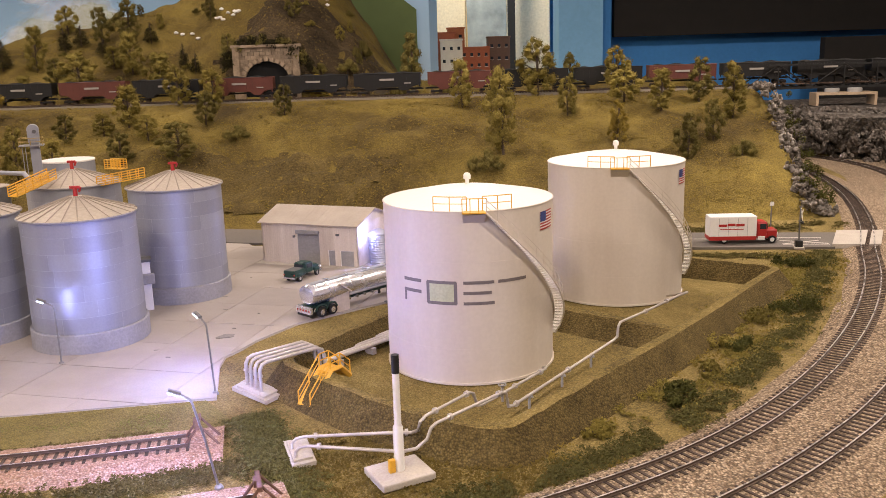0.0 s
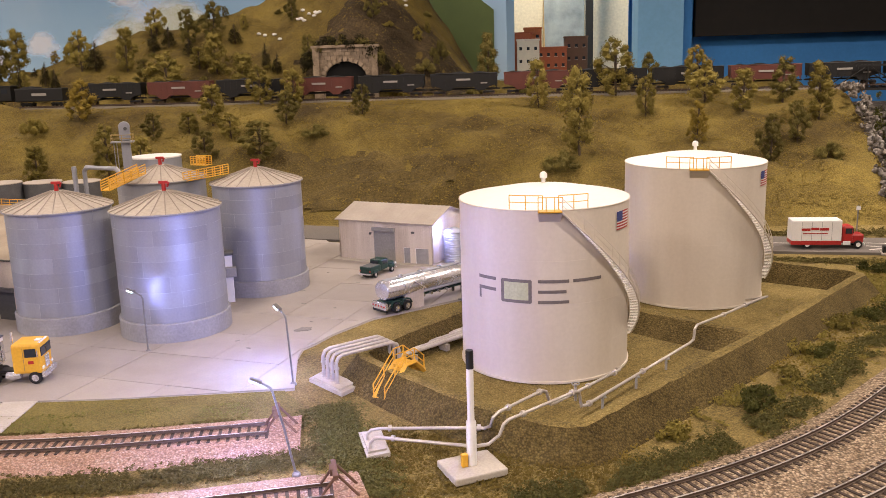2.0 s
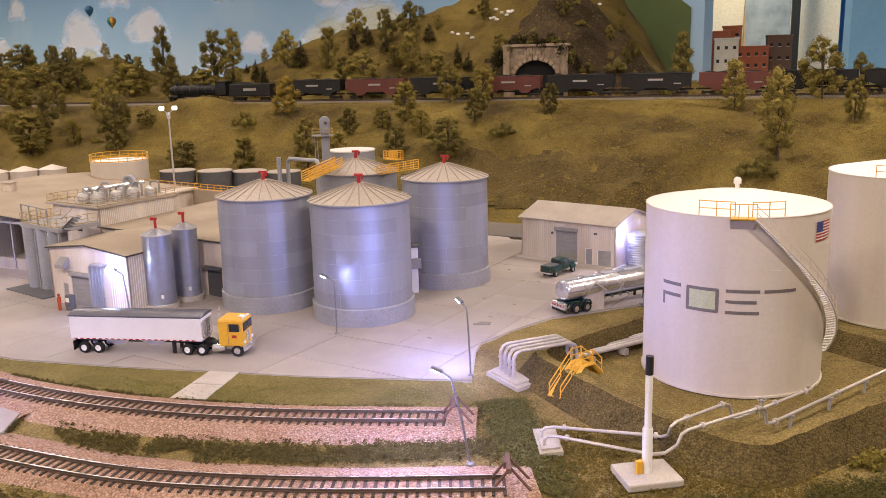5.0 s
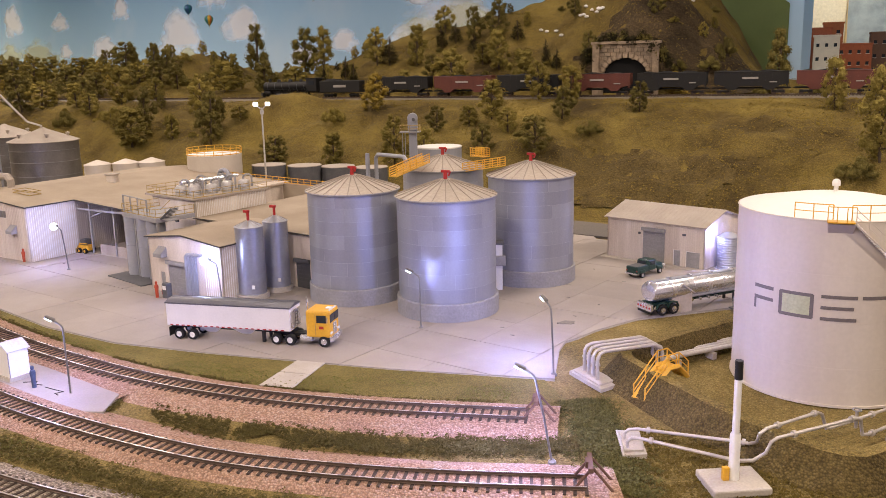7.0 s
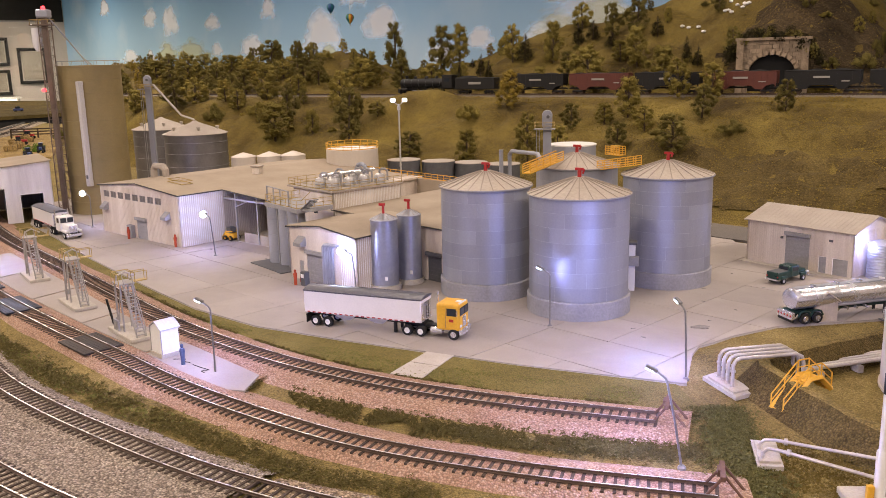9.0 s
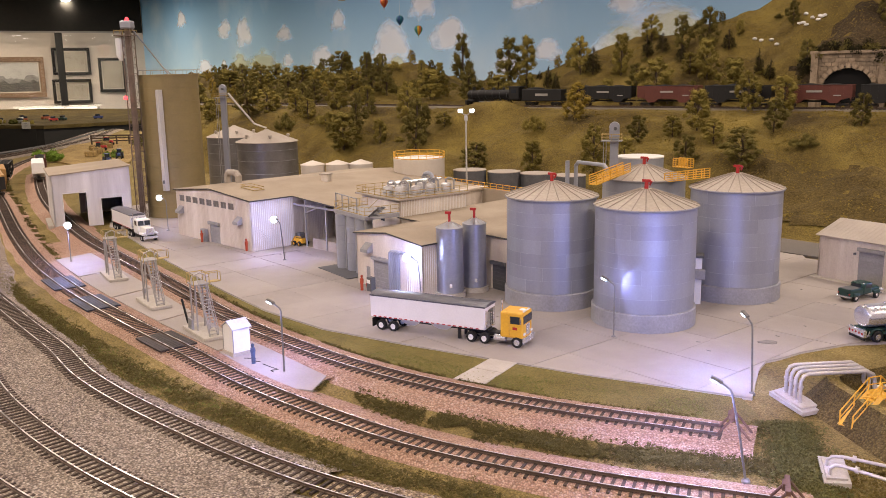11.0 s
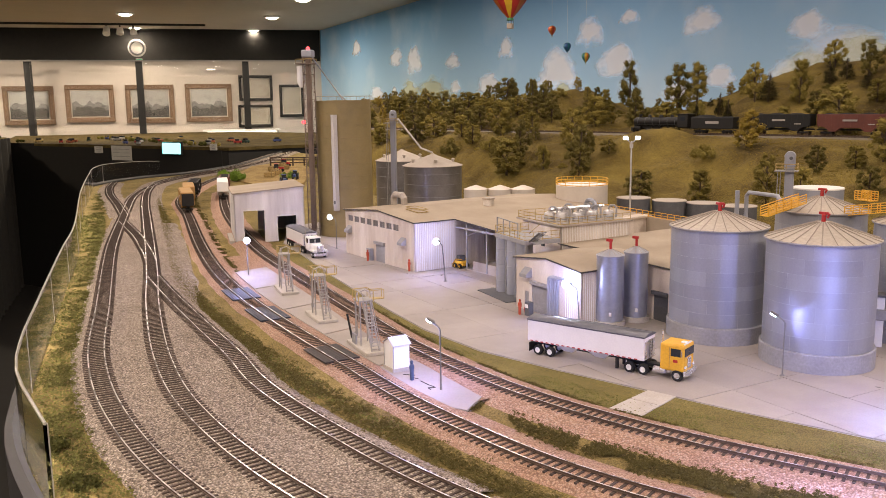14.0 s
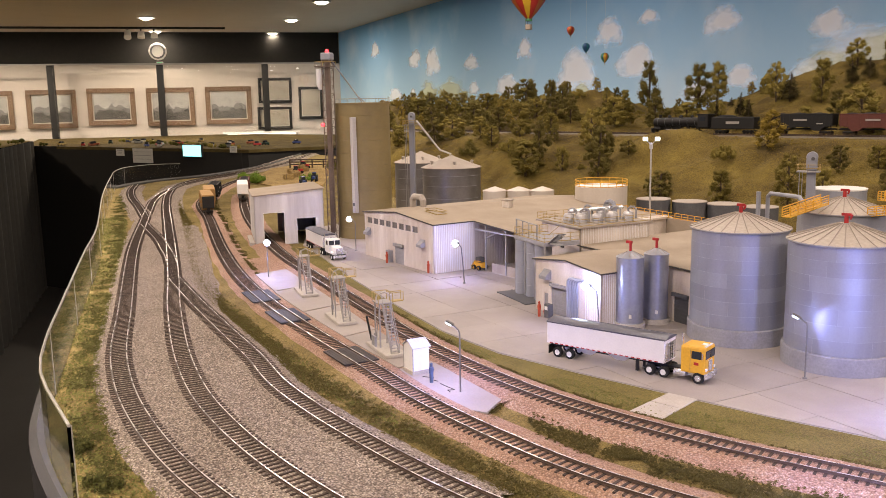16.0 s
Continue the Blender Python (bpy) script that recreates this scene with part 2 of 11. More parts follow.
m_window = mat("dark_glass", (0.03, 0.035, 0.045), None, 60, 0.12, bump=0.0, spec=0.6)
m_tan = mat("tan_silo_paint", (0.275, 0.212, 0.092), (0.18, 0.137, 0.060), 13, 0.6, bump=0.05, bscale=400, fine=0.05)
m_rail = mat("rail_side", (0.13, 0.09, 0.066), (0.08, 0.056, 0.042), 200, 0.6, metal=0.4, bump=0.05)
m_railtop = mat("rail_polished_head", (0.64, 0.61, 0.58), (0.42, 0.39, 0.36), 60, 0.28, metal=0.55, bump=0.0)
m_tie = mat("tie_wood", (0.082, 0.057, 0.043), (0.032, 0.022, 0.017), 300, 0.9, bump=0.3, bscale=1500, per=0.3)
m_bark = mat("bark", (0.10, 0.07, 0.045), (0.05, 0.036, 0.024), 200, 0.95, bump=0.4, bscale=900)
m_leaf = leafy("foliage_olive", (0.33, 0.265, 0.066), (0.085, 0.068, 0.018))
m_leafolive = leafy("foliage_dark_olive", (0.225, 0.186, 0.052), (0.055, 0.046, 0.015))
m_leafgold = leafy("foliage_golden", (0.40, 0.29, 0.055), (0.13, 0.095, 0.02))
m_leafdark = leafy("foliage_dark", (0.040, 0.036, 0.014), (0.012, 0.012, 0.006))
m_bush = leafy("bush_green", (0.12, 0.115, 0.03), (0.03, 0.034, 0.010))
m_bushgold = leafy("bush_golden", (0.34, 0.27, 0.06), (0.12, 0.10, 0.025))
m_blackcloth = mat("black_drape", (0.024, 0.022, 0.020), (0.015, 0.014, 0.013), 30, 0.95, bump=0.1)

# black cloth in a paler copy, the faint light on it put into colour
m_drape = mat("black_drape_lit", (0.050, 0.046, 0.041), (0.030, 0.028, 0.025), 30, 0.95, bump=0.1)

# ---- building helpers ----
def thing(name, x, y, z, rz, label, category, group="", kind=""):
    ob = new(name)
    ob.empty_display_size = 0.01
    ob.matrix_world = pose(x, y, z, 0, 0, rz)
    return tagged(ob, label, category, group, kind)


def part(name, bm, material, parent=None, label="", smooth=False):
    me = bpy.data.meshes.new(name)
    bm.to_mesh(me)
    bm.free()
    me.materials.append(material)
    if smooth:
        me.polygons.foreach_set("use_smooth", [True] * len(me.polygons))
        me.set_sharp_from_angle(angle=radians(35))
    ob = new(name, me)
    if parent:
        ob.parent = parent
    if label:
        tagged(ob, label)
    return ob


def mesh(name, verts, faces, material, parent=None, label="", smooth=False):
    me = bpy.data.meshes.new(name)
    me.from_pydata([tuple(v) for v in verts], [], faces)
    me.materials.append(material)
    if smooth:
        me.polygons.foreach_set("use_smooth", [True] * len(me.polygons))
    ob = new(name, me)
    if parent:
        ob.parent = parent
    if label:
        tagged(ob, label)
    return ob


def share(name, me, parent, m):
    ob = new(name, me)
    ob.parent = parent
    ob.matrix_local = m
    return ob


def box(x0, y0, z0, x1, y1, z1, bevel=0.0, bm=None, m=None):
    bm = bm or bmesh.new()
    r = bmesh.ops.create_cube(bm, size=1)
    vs = r["verts"]
    mm = Matrix.Translation(((x0 + x1) / 2, (y0 + y1) / 2, (z0 + z1) / 2)) @ Matrix.Diagonal((x1 - x0, y1 - y0, z1 - z0, 1))
    bmesh.ops.transform(bm, matrix=(m @ mm) if m else mm, verts=vs)
    if bevel:
        es = list({e for v in vs for e in v.link_edges})
        bmesh.ops.bevel(bm, geom=es, offset=bevel, segments=2, affect="EDGES", profile=0.5)
    return bm


def rod(a, b, r, seg=8, bm=None, r2=None):
    bm = bm or bmesh.new()
    a, b = Vector(a), Vector(b)
    d = b - a
    m = Matrix.Translation((a + b) / 2) @ d.to_track_quat("Z", "Y").to_matrix().to_4x4()
    bmesh.ops.create_cone(bm, cap_ends=True, segments=seg, radius1=r, radius2=r if r2 is None else r2, depth=d.length, matrix=m)
    return bm


def tube(pts, r, seg=8, bm=None, closed=False):
    """A round bar along a polyline, with mitred bends."""
    bm = bm or bmesh.new()
    pts = [Vector(p) for p in pts]
    n = len(pts)
    rings, up = [], None
    for i, p in enumerate(pts):
        a = pts[i] - pts[i - 1] if i or closed else pts[1] - pts[0]
        b = pts[(i + 1) % n] - pts[i] if i < n - 1 or closed else a
        t = (a.normalized() + b.normalized())
        t = t.normalized() if t.length > 1e-6 else a.normalized()
        if up is None:
            up = Vector((0, 0, 1)) if abs(t.z) < 0.9 else Vector((1, 0, 0))
        s = t.cross(up).normalized()
        up = s.cross(t).normalized()
        rings.append([bm.verts.new(p + r * (math.cos(k * math.tau / seg) * s + math.sin(k * math.tau / seg) * up)) for k in range(seg)])
    for i in range(n if closed else n - 1):
        p, q = rings[i], rings[(i + 1) % n]
        for k in range(seg):
            bm.faces.new((p[k], p[(k + 1) % seg], q[(k + 1) % seg], q[k]))
    if not closed:
        bm.faces.new(rings[0][::-1])
        bm.faces.new(rings[-1])
    bmesh.ops.recalc_face_normals(bm, faces=bm.faces)
    return bm


def lathe(profile, seg=48, bm=None, cx=0.0, cy=0.0):
    """A turned body from (radius, z) pairs."""
    bm = bm or bmesh.new()
    rings = []
    for r, z in profile:
        if r < 1e-6:
            rings.append([bm.verts.new((cx, cy, z))])
        else:
            rings.append([bm.verts.new((cx + r * math.cos(k * math.tau / seg), cy + r * math.sin(k * math.tau / seg), z)) for k in range(seg)])
    for a, b in zip(rings, rings[1:]):
        for k in range(seg):
            j = (k + 1) % seg
            if len(a) == 1 and len(b) == 1:
                continue
            if len(a) == 1:
                bm.faces.new((a[0], b[j], b[k]))
            elif len(b) == 1:
                bm.faces.new((a[k], a[j], b[0]))
            else:
                bm.faces.new((a[k], a[j], b[j], b[k]))
    bmesh.ops.recalc_face_normals(bm, faces=bm.faces)
    return bm


def prism(poly, z0, z1, bm=None):
    """A slab with a polygon outline (x, y), between two heights."""
    bm = bm or bmesh.new()
    lo = [bm.verts.new((x, y, z0)) for x, y in poly]
    hi = [bm.verts.new((x, y, z1)) for x, y in poly]
    n = len(poly)
    bm.faces.new(hi)
    bm.faces.new(lo[::-1])
    for i in range(n):
        bm.faces.new((lo[i], lo[(i + 1) % n], hi[(i + 1) % n], hi[i]))
    bmesh.ops.recalc_face_normals(bm, faces=bm.faces)
    return bm


def spline(ctrl, step=0.006):
    """Even points along a Catmull-Rom curve through the control points."""
    P = [Vector((*c, 0)) for c in ctrl]
    P = [2 * P[0] - P[1]] + P + [2 * P[-1] - P[-2]]
    raw = []
    for i in range(1, len(P) - 2):
        p0, p1, p2, p3 = P[i - 1:i + 3]
        t0, t1 = 0.0, (p1 - p0).length ** 0.5
        t2 = t1 + (p2 - p1).length ** 0.5
        t3 = t2 + (p3 - p2).length ** 0.5
        for k in range(24):
            t = t1 + (t2 - t1) * k / 24
            a1 = p0 * ((t1 - t) / (t1 - t0)) + p1 * ((t - t0) / (t1 - t0))
            a2 = p1 * ((t2 - t) / (t2 - t1)) + p2 * ((t - t1) / (t2 - t1))
            a3 = p2 * ((t3 - t) / (t3 - t2)) + p3 * ((t - t2) / (t3 - t2))
            b1 = a1 * ((t2 - t) / (t2 - t0)) + a2 * ((t - t0) / (t2 - t0))
            b2 = a2 * ((t3 - t) / (t3 - t1)) + a3 * ((t - t1) / (t3 - t1))
            raw.append(b1 * ((t2 - t) / (t2 - t1)) + b2 * ((t - t1) / (t2 - t1)))
    raw.append(P[-2])
    out, need = [raw[0]], step
    for a, b in zip(raw, raw[1:]):
        d = (b - a).length
        s = need
        while s <= d and d > 0:
            out.append(a.lerp(b, s / d))
            s += step
        need = s - d
    return out


def normals(pts):
    out = []
    for i in range(len(pts)):
        t = pts[min(i + 1, len(pts) - 1)] - pts[max(i - 1, 0)]
        out.append(Vector((-t.y, t.x, 0)).normalized())
    return out


def interp(x, table):
    xs, ys = zip(*table)
    return float(np.interp(x, xs, ys))


def leaf_cloud(rnd, blobs, n, size):
    """Small leaf cards spread through the given blobs (centre, radius)."""
    V, F = [], []
    tot = sum(r * r for _, r in blobs)
    for c, r in blobs:
        for _ in range(max(4, int(n * r * r / tot))):
            u = Vector((rnd.gauss(0, 1), rnd.gauss(0, 1), rnd.gauss(0, 1))).normalized()
            p = c + u * r * (rnd.random() ** 0.35) * rnd.uniform(0.85, 1.12)
            a = (u + Vector((rnd.uniform(-1, 1), rnd.uniform(-1, 1), rnd.uniform(-1, 1))) * 0.9).normalized()
            s = a.orthogonal().normalized()
            s.rotate(Matrix.Rotation(rnd.random() * 6.28, 3, a))
            q = a.cross(s)
            w = size * rnd.uniform(0.55, 1.25)
            k = len(V)
            V += [p + s * w * 0.55, p + q * w * 0.5, p - s * w * 0.55 + a * w * 0.15, p - q * w * 0.5]
            F.append((k, k + 1, k + 2, k + 3))
    return V, F


def ico_form():
    bm = bmesh.new()
    bmesh.ops.create_icosphere(bm, subdivisions=2, radius=1.0)
    out = [v.co.copy() for v in bm.verts], [tuple(v.index for v in f.verts) for f in bm.faces]
    bm.free()
    return out


ICO = ico_form()


def foam_clumps(rnd, blobs, V, F, fill=0.58):
    """Ragged lumps of foam in the given blobs, added to V and F."""
    for c, r in blobs:
        k, o = len(V), rnd.uniform(0, 50)
        e = [rnd.uniform(0.8, 1.15) for _ in range(3)]
        for u in ICO[0]:
            g = 1 + 0.5 * noise.noise((u.x * 1.7 + o, u.y * 1.7, u.z * 1.7)) + 0.5 * noise.noise((u.x * 4.6, u.y * 4.6 + o, u.z * 4.6))
            V.append(c + Vector((u.x * e[0], u.y * e[1], u.z * e[2])) * (r * fill * g))
        F += [tuple(k + i for i in f) for f in ICO[1]]


# ---- terrain ----
FOOT = [(-4.5, 1.9), (-2.5, 1.75), (-1.7, 1.64), (-1.0, 1.56), (-0.36, 1.50), (0.0, 1.48), (0.54, 1.43), (0.70, 1.45), (0.9, 1.7)]
CREST = [(-4.5, 0.34), (-3.3, 0.31), (-2.75, 0.27), (-2.4, 0.30), (-2.08, 0.33), (-1.9, 0.245), (-1.6, 0.245), (-1.45, 0.29), (-1.25, 0.37), (-0.9, 0.44), (-0.6, 0.51), (-0.3, 0.48), (-0.2, 0.36), (-0.12, 0.22), (0.0, 0.19), (1.5, 0.19)]
BENCH = 0.190


def smooth01(t):
    t = min(1.0, max(0.0, t))
    return t * t * (3 - 2 * t)


def hill(x, y):
    """Height of the layout's ground."""
    yf = interp(x, FOOT)
    if y <= yf:
        z = 0.0
        return z
    n = noise.noise((x * 3.1, y * 3.1, 0.3)) * 0.5 + noise.noise((x * 8, y * 8, 1.7)) * 0.28 + noise.noise((x * 19, y * 26, 4.1)) * 0.20 + abs(noise.noise((x * 12 + y * 5, y * 9, 7.7))) * 0.45 - 0.13 + noise.noise((x * 48, y * 60, 2.9)) * 0.10
    if y < 2.02:
        s = (y - yf) / (2.02 - yf)
        z = BENCH * (0.45 * s + 0.55 * math.sin(s * math.pi / 2)) + n * 0.058 * math.sin(min(1, s * 1.02) * math.pi) ** 0.6 * 1.0
        # the spur beside the tank farm
        z += 0.034 * math.exp(-((x + 1.28 + (2.0 - y) * 0.7) / 0.085) ** 2) * math.exp(-((s - 0.80) / 0.34) ** 2)
        z -= 0.020 * math.exp(-((x + 1.12 + (2.0 - y) * 0.7) / 0.06) ** 2) * math.exp(-((s - 0.6) / 0.3) ** 2)
        z += 0.018 * math.exp(-((x + 1.75 + (2.0 - y) * 0.5) / 0.07) ** 2) * math.exp(-((s - 0.65) / 0.3) ** 2)
        z = max(0.0, z)
    elif y < 2.2:
        z = BENCH + n * 0.004
    else:
        c = interp(x, CREST)
        s = min(1.0, (y - 2.2) / 0.5)
        z = BENCH + (c - BENCH) * (0.35 * s + 0.65 * math.sin(s * math.pi / 2)) + n * 0.05 * min(1, s * 3)
        z += 0.075 * math.exp(-((x + 0.42) / 0.13) ** 2) * smooth01((y - 2.22) / 0.09)
        if y > 2.75:
            z -= (y - 2.75) * 0.25
    # the cliff at the hill's end
    xc = 0.605 + 0.13 * min(1.0, max(0.0, (y - 1.45) / 0.60)) + noise.noise((y * 14, 2.2, 0)) * 0.014
    z *= 1 - smooth01((x - xc) / 0.065)
    # the hill's west end, behind the tan silo
    return z * (1 - smooth01((-x / y - 1.28) / 0.12))


EDGE = [(-4.6, 2.95), (-3.9, 2.31), (-3.62, 1.98), (-3.46, 1.72), (-3.38, 1.45), (-3.2, 1.22), (-2.955, 1.112), (-2.334, 0.847), (-1.603, 0.555), (-1.387, 0.458), (-1.0, 0.290), (-0.85, 0.226), (-0.748, 0.190), (-0.60, 0.163), (-0.45, 0.15), (-0.2, 0.14), (0.05, 0.17), (0.3, 0.28), (0.6, 0.52), (0.95, 0.95), (1.2, 1.4), (1.4, 1.8)]
EDGELINE = spline(EDGE, 0.03)


def build_ground():
    verts, faces = [], []
    xs = list(np.arange(-4.6, 2.6, 0.014))
    cols = []
    for x in xs:
        y0 = 0.0
        ex = [p.x for p in EDGELINE]
        y0 = float(np.interp(x, ex, [p.y for p in EDGELINE]))
        ys = [y0 + (1.40 - y0) * k / 26 for k in range(26)] if y0 < 1.35 else [1.40]
        ys = ys + list(np.arange(1.40, 3.0, 0.02)) if y0 < 1.40 else list(np.arange(y0, 3.0, 0.02))
        want = 168
        ys = list(np.interp(np.linspace(0, 1, want), np.linspace(0, 1, len(ys)), ys))
        cols.append(len(verts))
        for y in ys:
            verts.append((x, y, hill(x, y) - 0.001))
    w = 168
    for i in range(len(xs) - 1):
        for j in range(w - 1):
            a, b = i * w + j, (i + 1) * w + j
            faces.append((a, b, b + 1, a + 1))
    ob = mesh("ground", verts, faces, m_hill, smooth=True)
    ob.data.materials.append(m_ground)
    ob.data.polygons.foreach_set("material_index", [1 if max(verts[k][2] for k in f) < 0.0 else 0 for f in faces])
    tagged(ob, "olive-brown ground foam over the layout's flat ground and hillside", "ground", kind="structure")
    return ob


build_ground()

# the layout's front edge board, with the drape below it
bm = bmesh.new()
prev = None
for p, n in zip(EDGELINE, normals(EDGELINE)):
    row = [bm.verts.new((p.x + n.x * d, p.y + n.y * d, z)) for d, z in ((0.0, 0.004), (0.0, -0.12), (-0.013, -0.12), (-0.013, 0.006), (-0.006, 0.010))]
    if prev:
        for k in range(5):
            bm.faces.new((prev[k], prev[(k + 1) % 5], row[(k + 1) % 5], row[k]))
    prev = row
bmesh.ops.recalc_face_normals(bm, faces=bm.faces)
m_fascia = mat("edge_board_black", (0.03, 0.028, 0.026), (0.02, 0.019, 0.018), 30, 0.6)
tagged(part("fascia", bm, m_fascia, smooth=True), "curved black edge board along the layout's front", "edge board", kind="structure")
bm = bmesh.new()
prev = None
for i, (p, n) in enumerate(zip(EDGELINE, normals(EDGELINE))):
    d = 0.03 + 0.012 * math.sin(i * 1.9)
    row = [bm.verts.new((p.x + n.x * d, p.y + n.y * d, z)) for z in (-0.12, FLOOR)]
    if prev:
        bm.faces.new((prev[0], row[0], row[1], prev[1]))
    prev = row
tagged(part("layout_drape", bm, m_drape, smooth=True), "black pleated cloth below the layout's edge", "drape", kind="structure")

# ---- the hall ----
CORNER = Vector((-8.43, 6.0, 0))
FARL = Vector((-10.6, 2.0, 0))
SKYR = Vector((-0.03, 3.02, 0))


def wall_between(name, a, b, z0, z1, thick, material, label, side=1):
    d = Vector((b[0] - a[0], b[1] - a[1], 0))
    n = Vector((-d.y, d.x, 0)).normalized() * thick * side
    poly = [(a[0], a[1]), (b[0], b[1]), (b[0] + n.x, b[1] + n.y), (a[0] + n.x, a[1] + n.y)]
    ob = part(name, prism(poly, z0, z1), material)
    return tagged(ob, label, "wall", kind="structure")


def sky_material():
    m = bpy.data.materials.new("painted_sky")
    m.use_nodes = True
    N, L = m.node_tree.nodes, m.node_tree.links
    bs = N["Principled BSDF"]
    bs.inputs["Roughness"].default_value = 0.9
    tc = N.new("ShaderNodeTexCoord")
    sep = N.new("ShaderNodeSeparateXYZ")
    L.new(tc.outputs["Object"], sep.inputs[0])
    mr = N.new("ShaderNodeMapRange")
    mr.inputs["From Min"].default_value, mr.inputs["From Max"].default_value = 0.2, 1.1
    L.new(sep.outputs[2], mr.inputs["Value"])
    rp = N.new("ShaderNodeValToRGB")
    rp.color_ramp.elements[0].color = (0.46, 0.68, 0.88, 1)
    rp.color_ramp.elements[1].color = (0.17, 0.41, 0.76, 1)
    L.new(mr.outputs["Result"], rp.inputs[0])
    no = N.new("ShaderNodeTexNoise")
    no.inputs["Scale"].default_value, no.inputs["Detail"].default_value = 2.0, 5
    L.new(tc.outputs["Object"], no.inputs["Vector"])
    r2 = N.new("ShaderNodeValToRGB")
    r2.color_ramp.elements[0].position, r2.color_ramp.elements[1].position = 0.5, 0.85
    r2.color_ramp.elements[0].color, r2.color_ramp.elements[1].color = (0, 0, 0, 1), (0.45, 0.45, 0.45, 1)
    L.new(no.outputs["Fac"], r2.inputs[0])
    mx = N.new("ShaderNodeMix")
    mx.data_type = "RGBA"
    L.new(r2.outputs["Color"], mx.inputs["Factor"])
    L.new(rp.outputs["Color"], mx.inputs["A"])
    mx.inputs["B"].default_value = (0.76, 0.84, 0.92, 1)
    L.new(mx.outputs["Result"], bs.inputs["Base Color"])
    return m


m_sky = sky_material()
m_plaster = mat("plaster_cream", (0.62, 0.57, 0.52), (0.55, 0.50, 0.455), 6, 0.85, bump=0.05, bscale=120, fine=0.04)
m_ceil = mat("ceiling_paint", (0.66, 0.58, 0.50), (0.60, 0.53, 0.45), 4, 0.9, bump=0.08, bscale=150, fine=0.05)
m_floor = mat("hall_carpet", (0.035, 0.032, 0.03), (0.024, 0.022, 0.021), 3, 0.6, bump=0.05, bscale=90, fine=0.08)
m_blue = mat("blue_wall_paint", (0.065, 0.28, 0.68), (0.05, 0.225, 0.57), 5, 0.8, bump=0.03, bscale=90, fine=0.04)
# the blue wall's lit copy: light on the wall end put into its colour
m_bluelit = mat("blue_wall_paint_lit", (0.25, 0.52, 0.80), (0.20, 0.45, 0.72), 5, 0.8, bump=0.03, bscale=90, fine=0.04)

wall_between("wall_sky", CORNER, SKYR, -0.4, CEIL, 0.08, m_sky, "wall painted as a blue sky behind the layout")
wall_between("wall_far", FARL, CORNER, FLOOR, CEIL, 0.1, m_plaster, "cream plaster wall at the hall's far end")
wall_between("wall_right", (4.5, -3.5), (4.5, 6.2), FLOOR, CEIL, 0.1, m_plaster, "plain plaster wall", -1)
wall_between("wall_behind", (-10.6, -3.5), (4.5, -3.5), FLOOR, CEIL, 0.1, m_plaster, "plain plaster wall", -1)
wall_between("wall_left", (-10.6, -3.5), (-10.6, 2.0), FLOOR, CEIL, 0.1, m_plaster, "plain plaster wall")
wall_between("wall_blue", (-0.6, 4.6), (4.5, 4.6), FLOOR, CEIL, 0.1, m_blue, "blue painted wall behind the layout")
wall_between("wall_back", (-8.5, 6.2), (4.5, 6.2), FLOOR, CEIL, 0.1, m_plaster, "plain plaster wall")
tagged(part("ceiling", box(-11, -3.7, CEIL, 4.7, 6.4, CEIL + 0.08), m_ceil), "beige painted ceiling", "ceiling", kind="structure")
tagged(part("floor", box(-11, -3.7, FLOOR - 0.08, 4.7, 6.4, FLOOR), m_floor), "dark carpeted hall floor", "floor", kind="structure")

# ceiling lamps: housings with lit discs over the layout
m_bulb = glow("warm_lamp_disc", (1.0, 0.84, 0.62), 14)
for lx, ly, watts in CANS:
    t = thing("ceiling_lamp", lx, ly, CEIL, 0, "round white recessed ceiling lamp", "lamp", "ceiling lamps over the layout")
    part("rim", lathe([(0.088, 0), (0.100, -0.001), (0.102, -0.008), (0.088, -0.010), (0.088, 0)], 32), m_white, t)

# ---- yard: concrete slabs ----
PAD = [(-1.52, 0.955), (-1.36, 0.895), (-1.16, 0.815), (-1.02, 0.765), (-0.896, 0.722), (-0.78, 0.685), (-0.664, 0.666), (-0.55, 0.672), (-0.452, 0.681), (-0.351, 0.691), (-0.197, 0.716), (-0.214, 0.795), (-0.215, 0.823), (-0.206, 0.840), (-0.194, 0.871), (-0.160, 0.926), (-0.07, 1.0), (0.02, 1.08), (0.10, 1.24), (-0.12, 1.30), (-0.30, 1.34), (-0.34, 1.42), (-0.9, 1.48), (-1.5, 1.50), (-1.75, 1.4), (-1.72, 1.1)]


def clip(poly, axis, lim, sign):
    out = []
    for i in range(len(poly)):
        a, b = poly[i - 1], poly[i]
        da, db = (a[axis] - lim) * sign, (b[axis] - lim) * sign
        if (da >= 0) != (db >= 0):
            s = da / (da - db)
            out.append((a[0] + (b[0] - a[0]) * s, a[1] + (b[1] - a[1]) * s))
        if db >= 0:
            out.append(b)
    return out


def area(poly):
    return abs(sum(a[0] * b[1] - b[0] * a[1] for a, b in zip(poly, poly[1:] + poly[:1]))) / 2


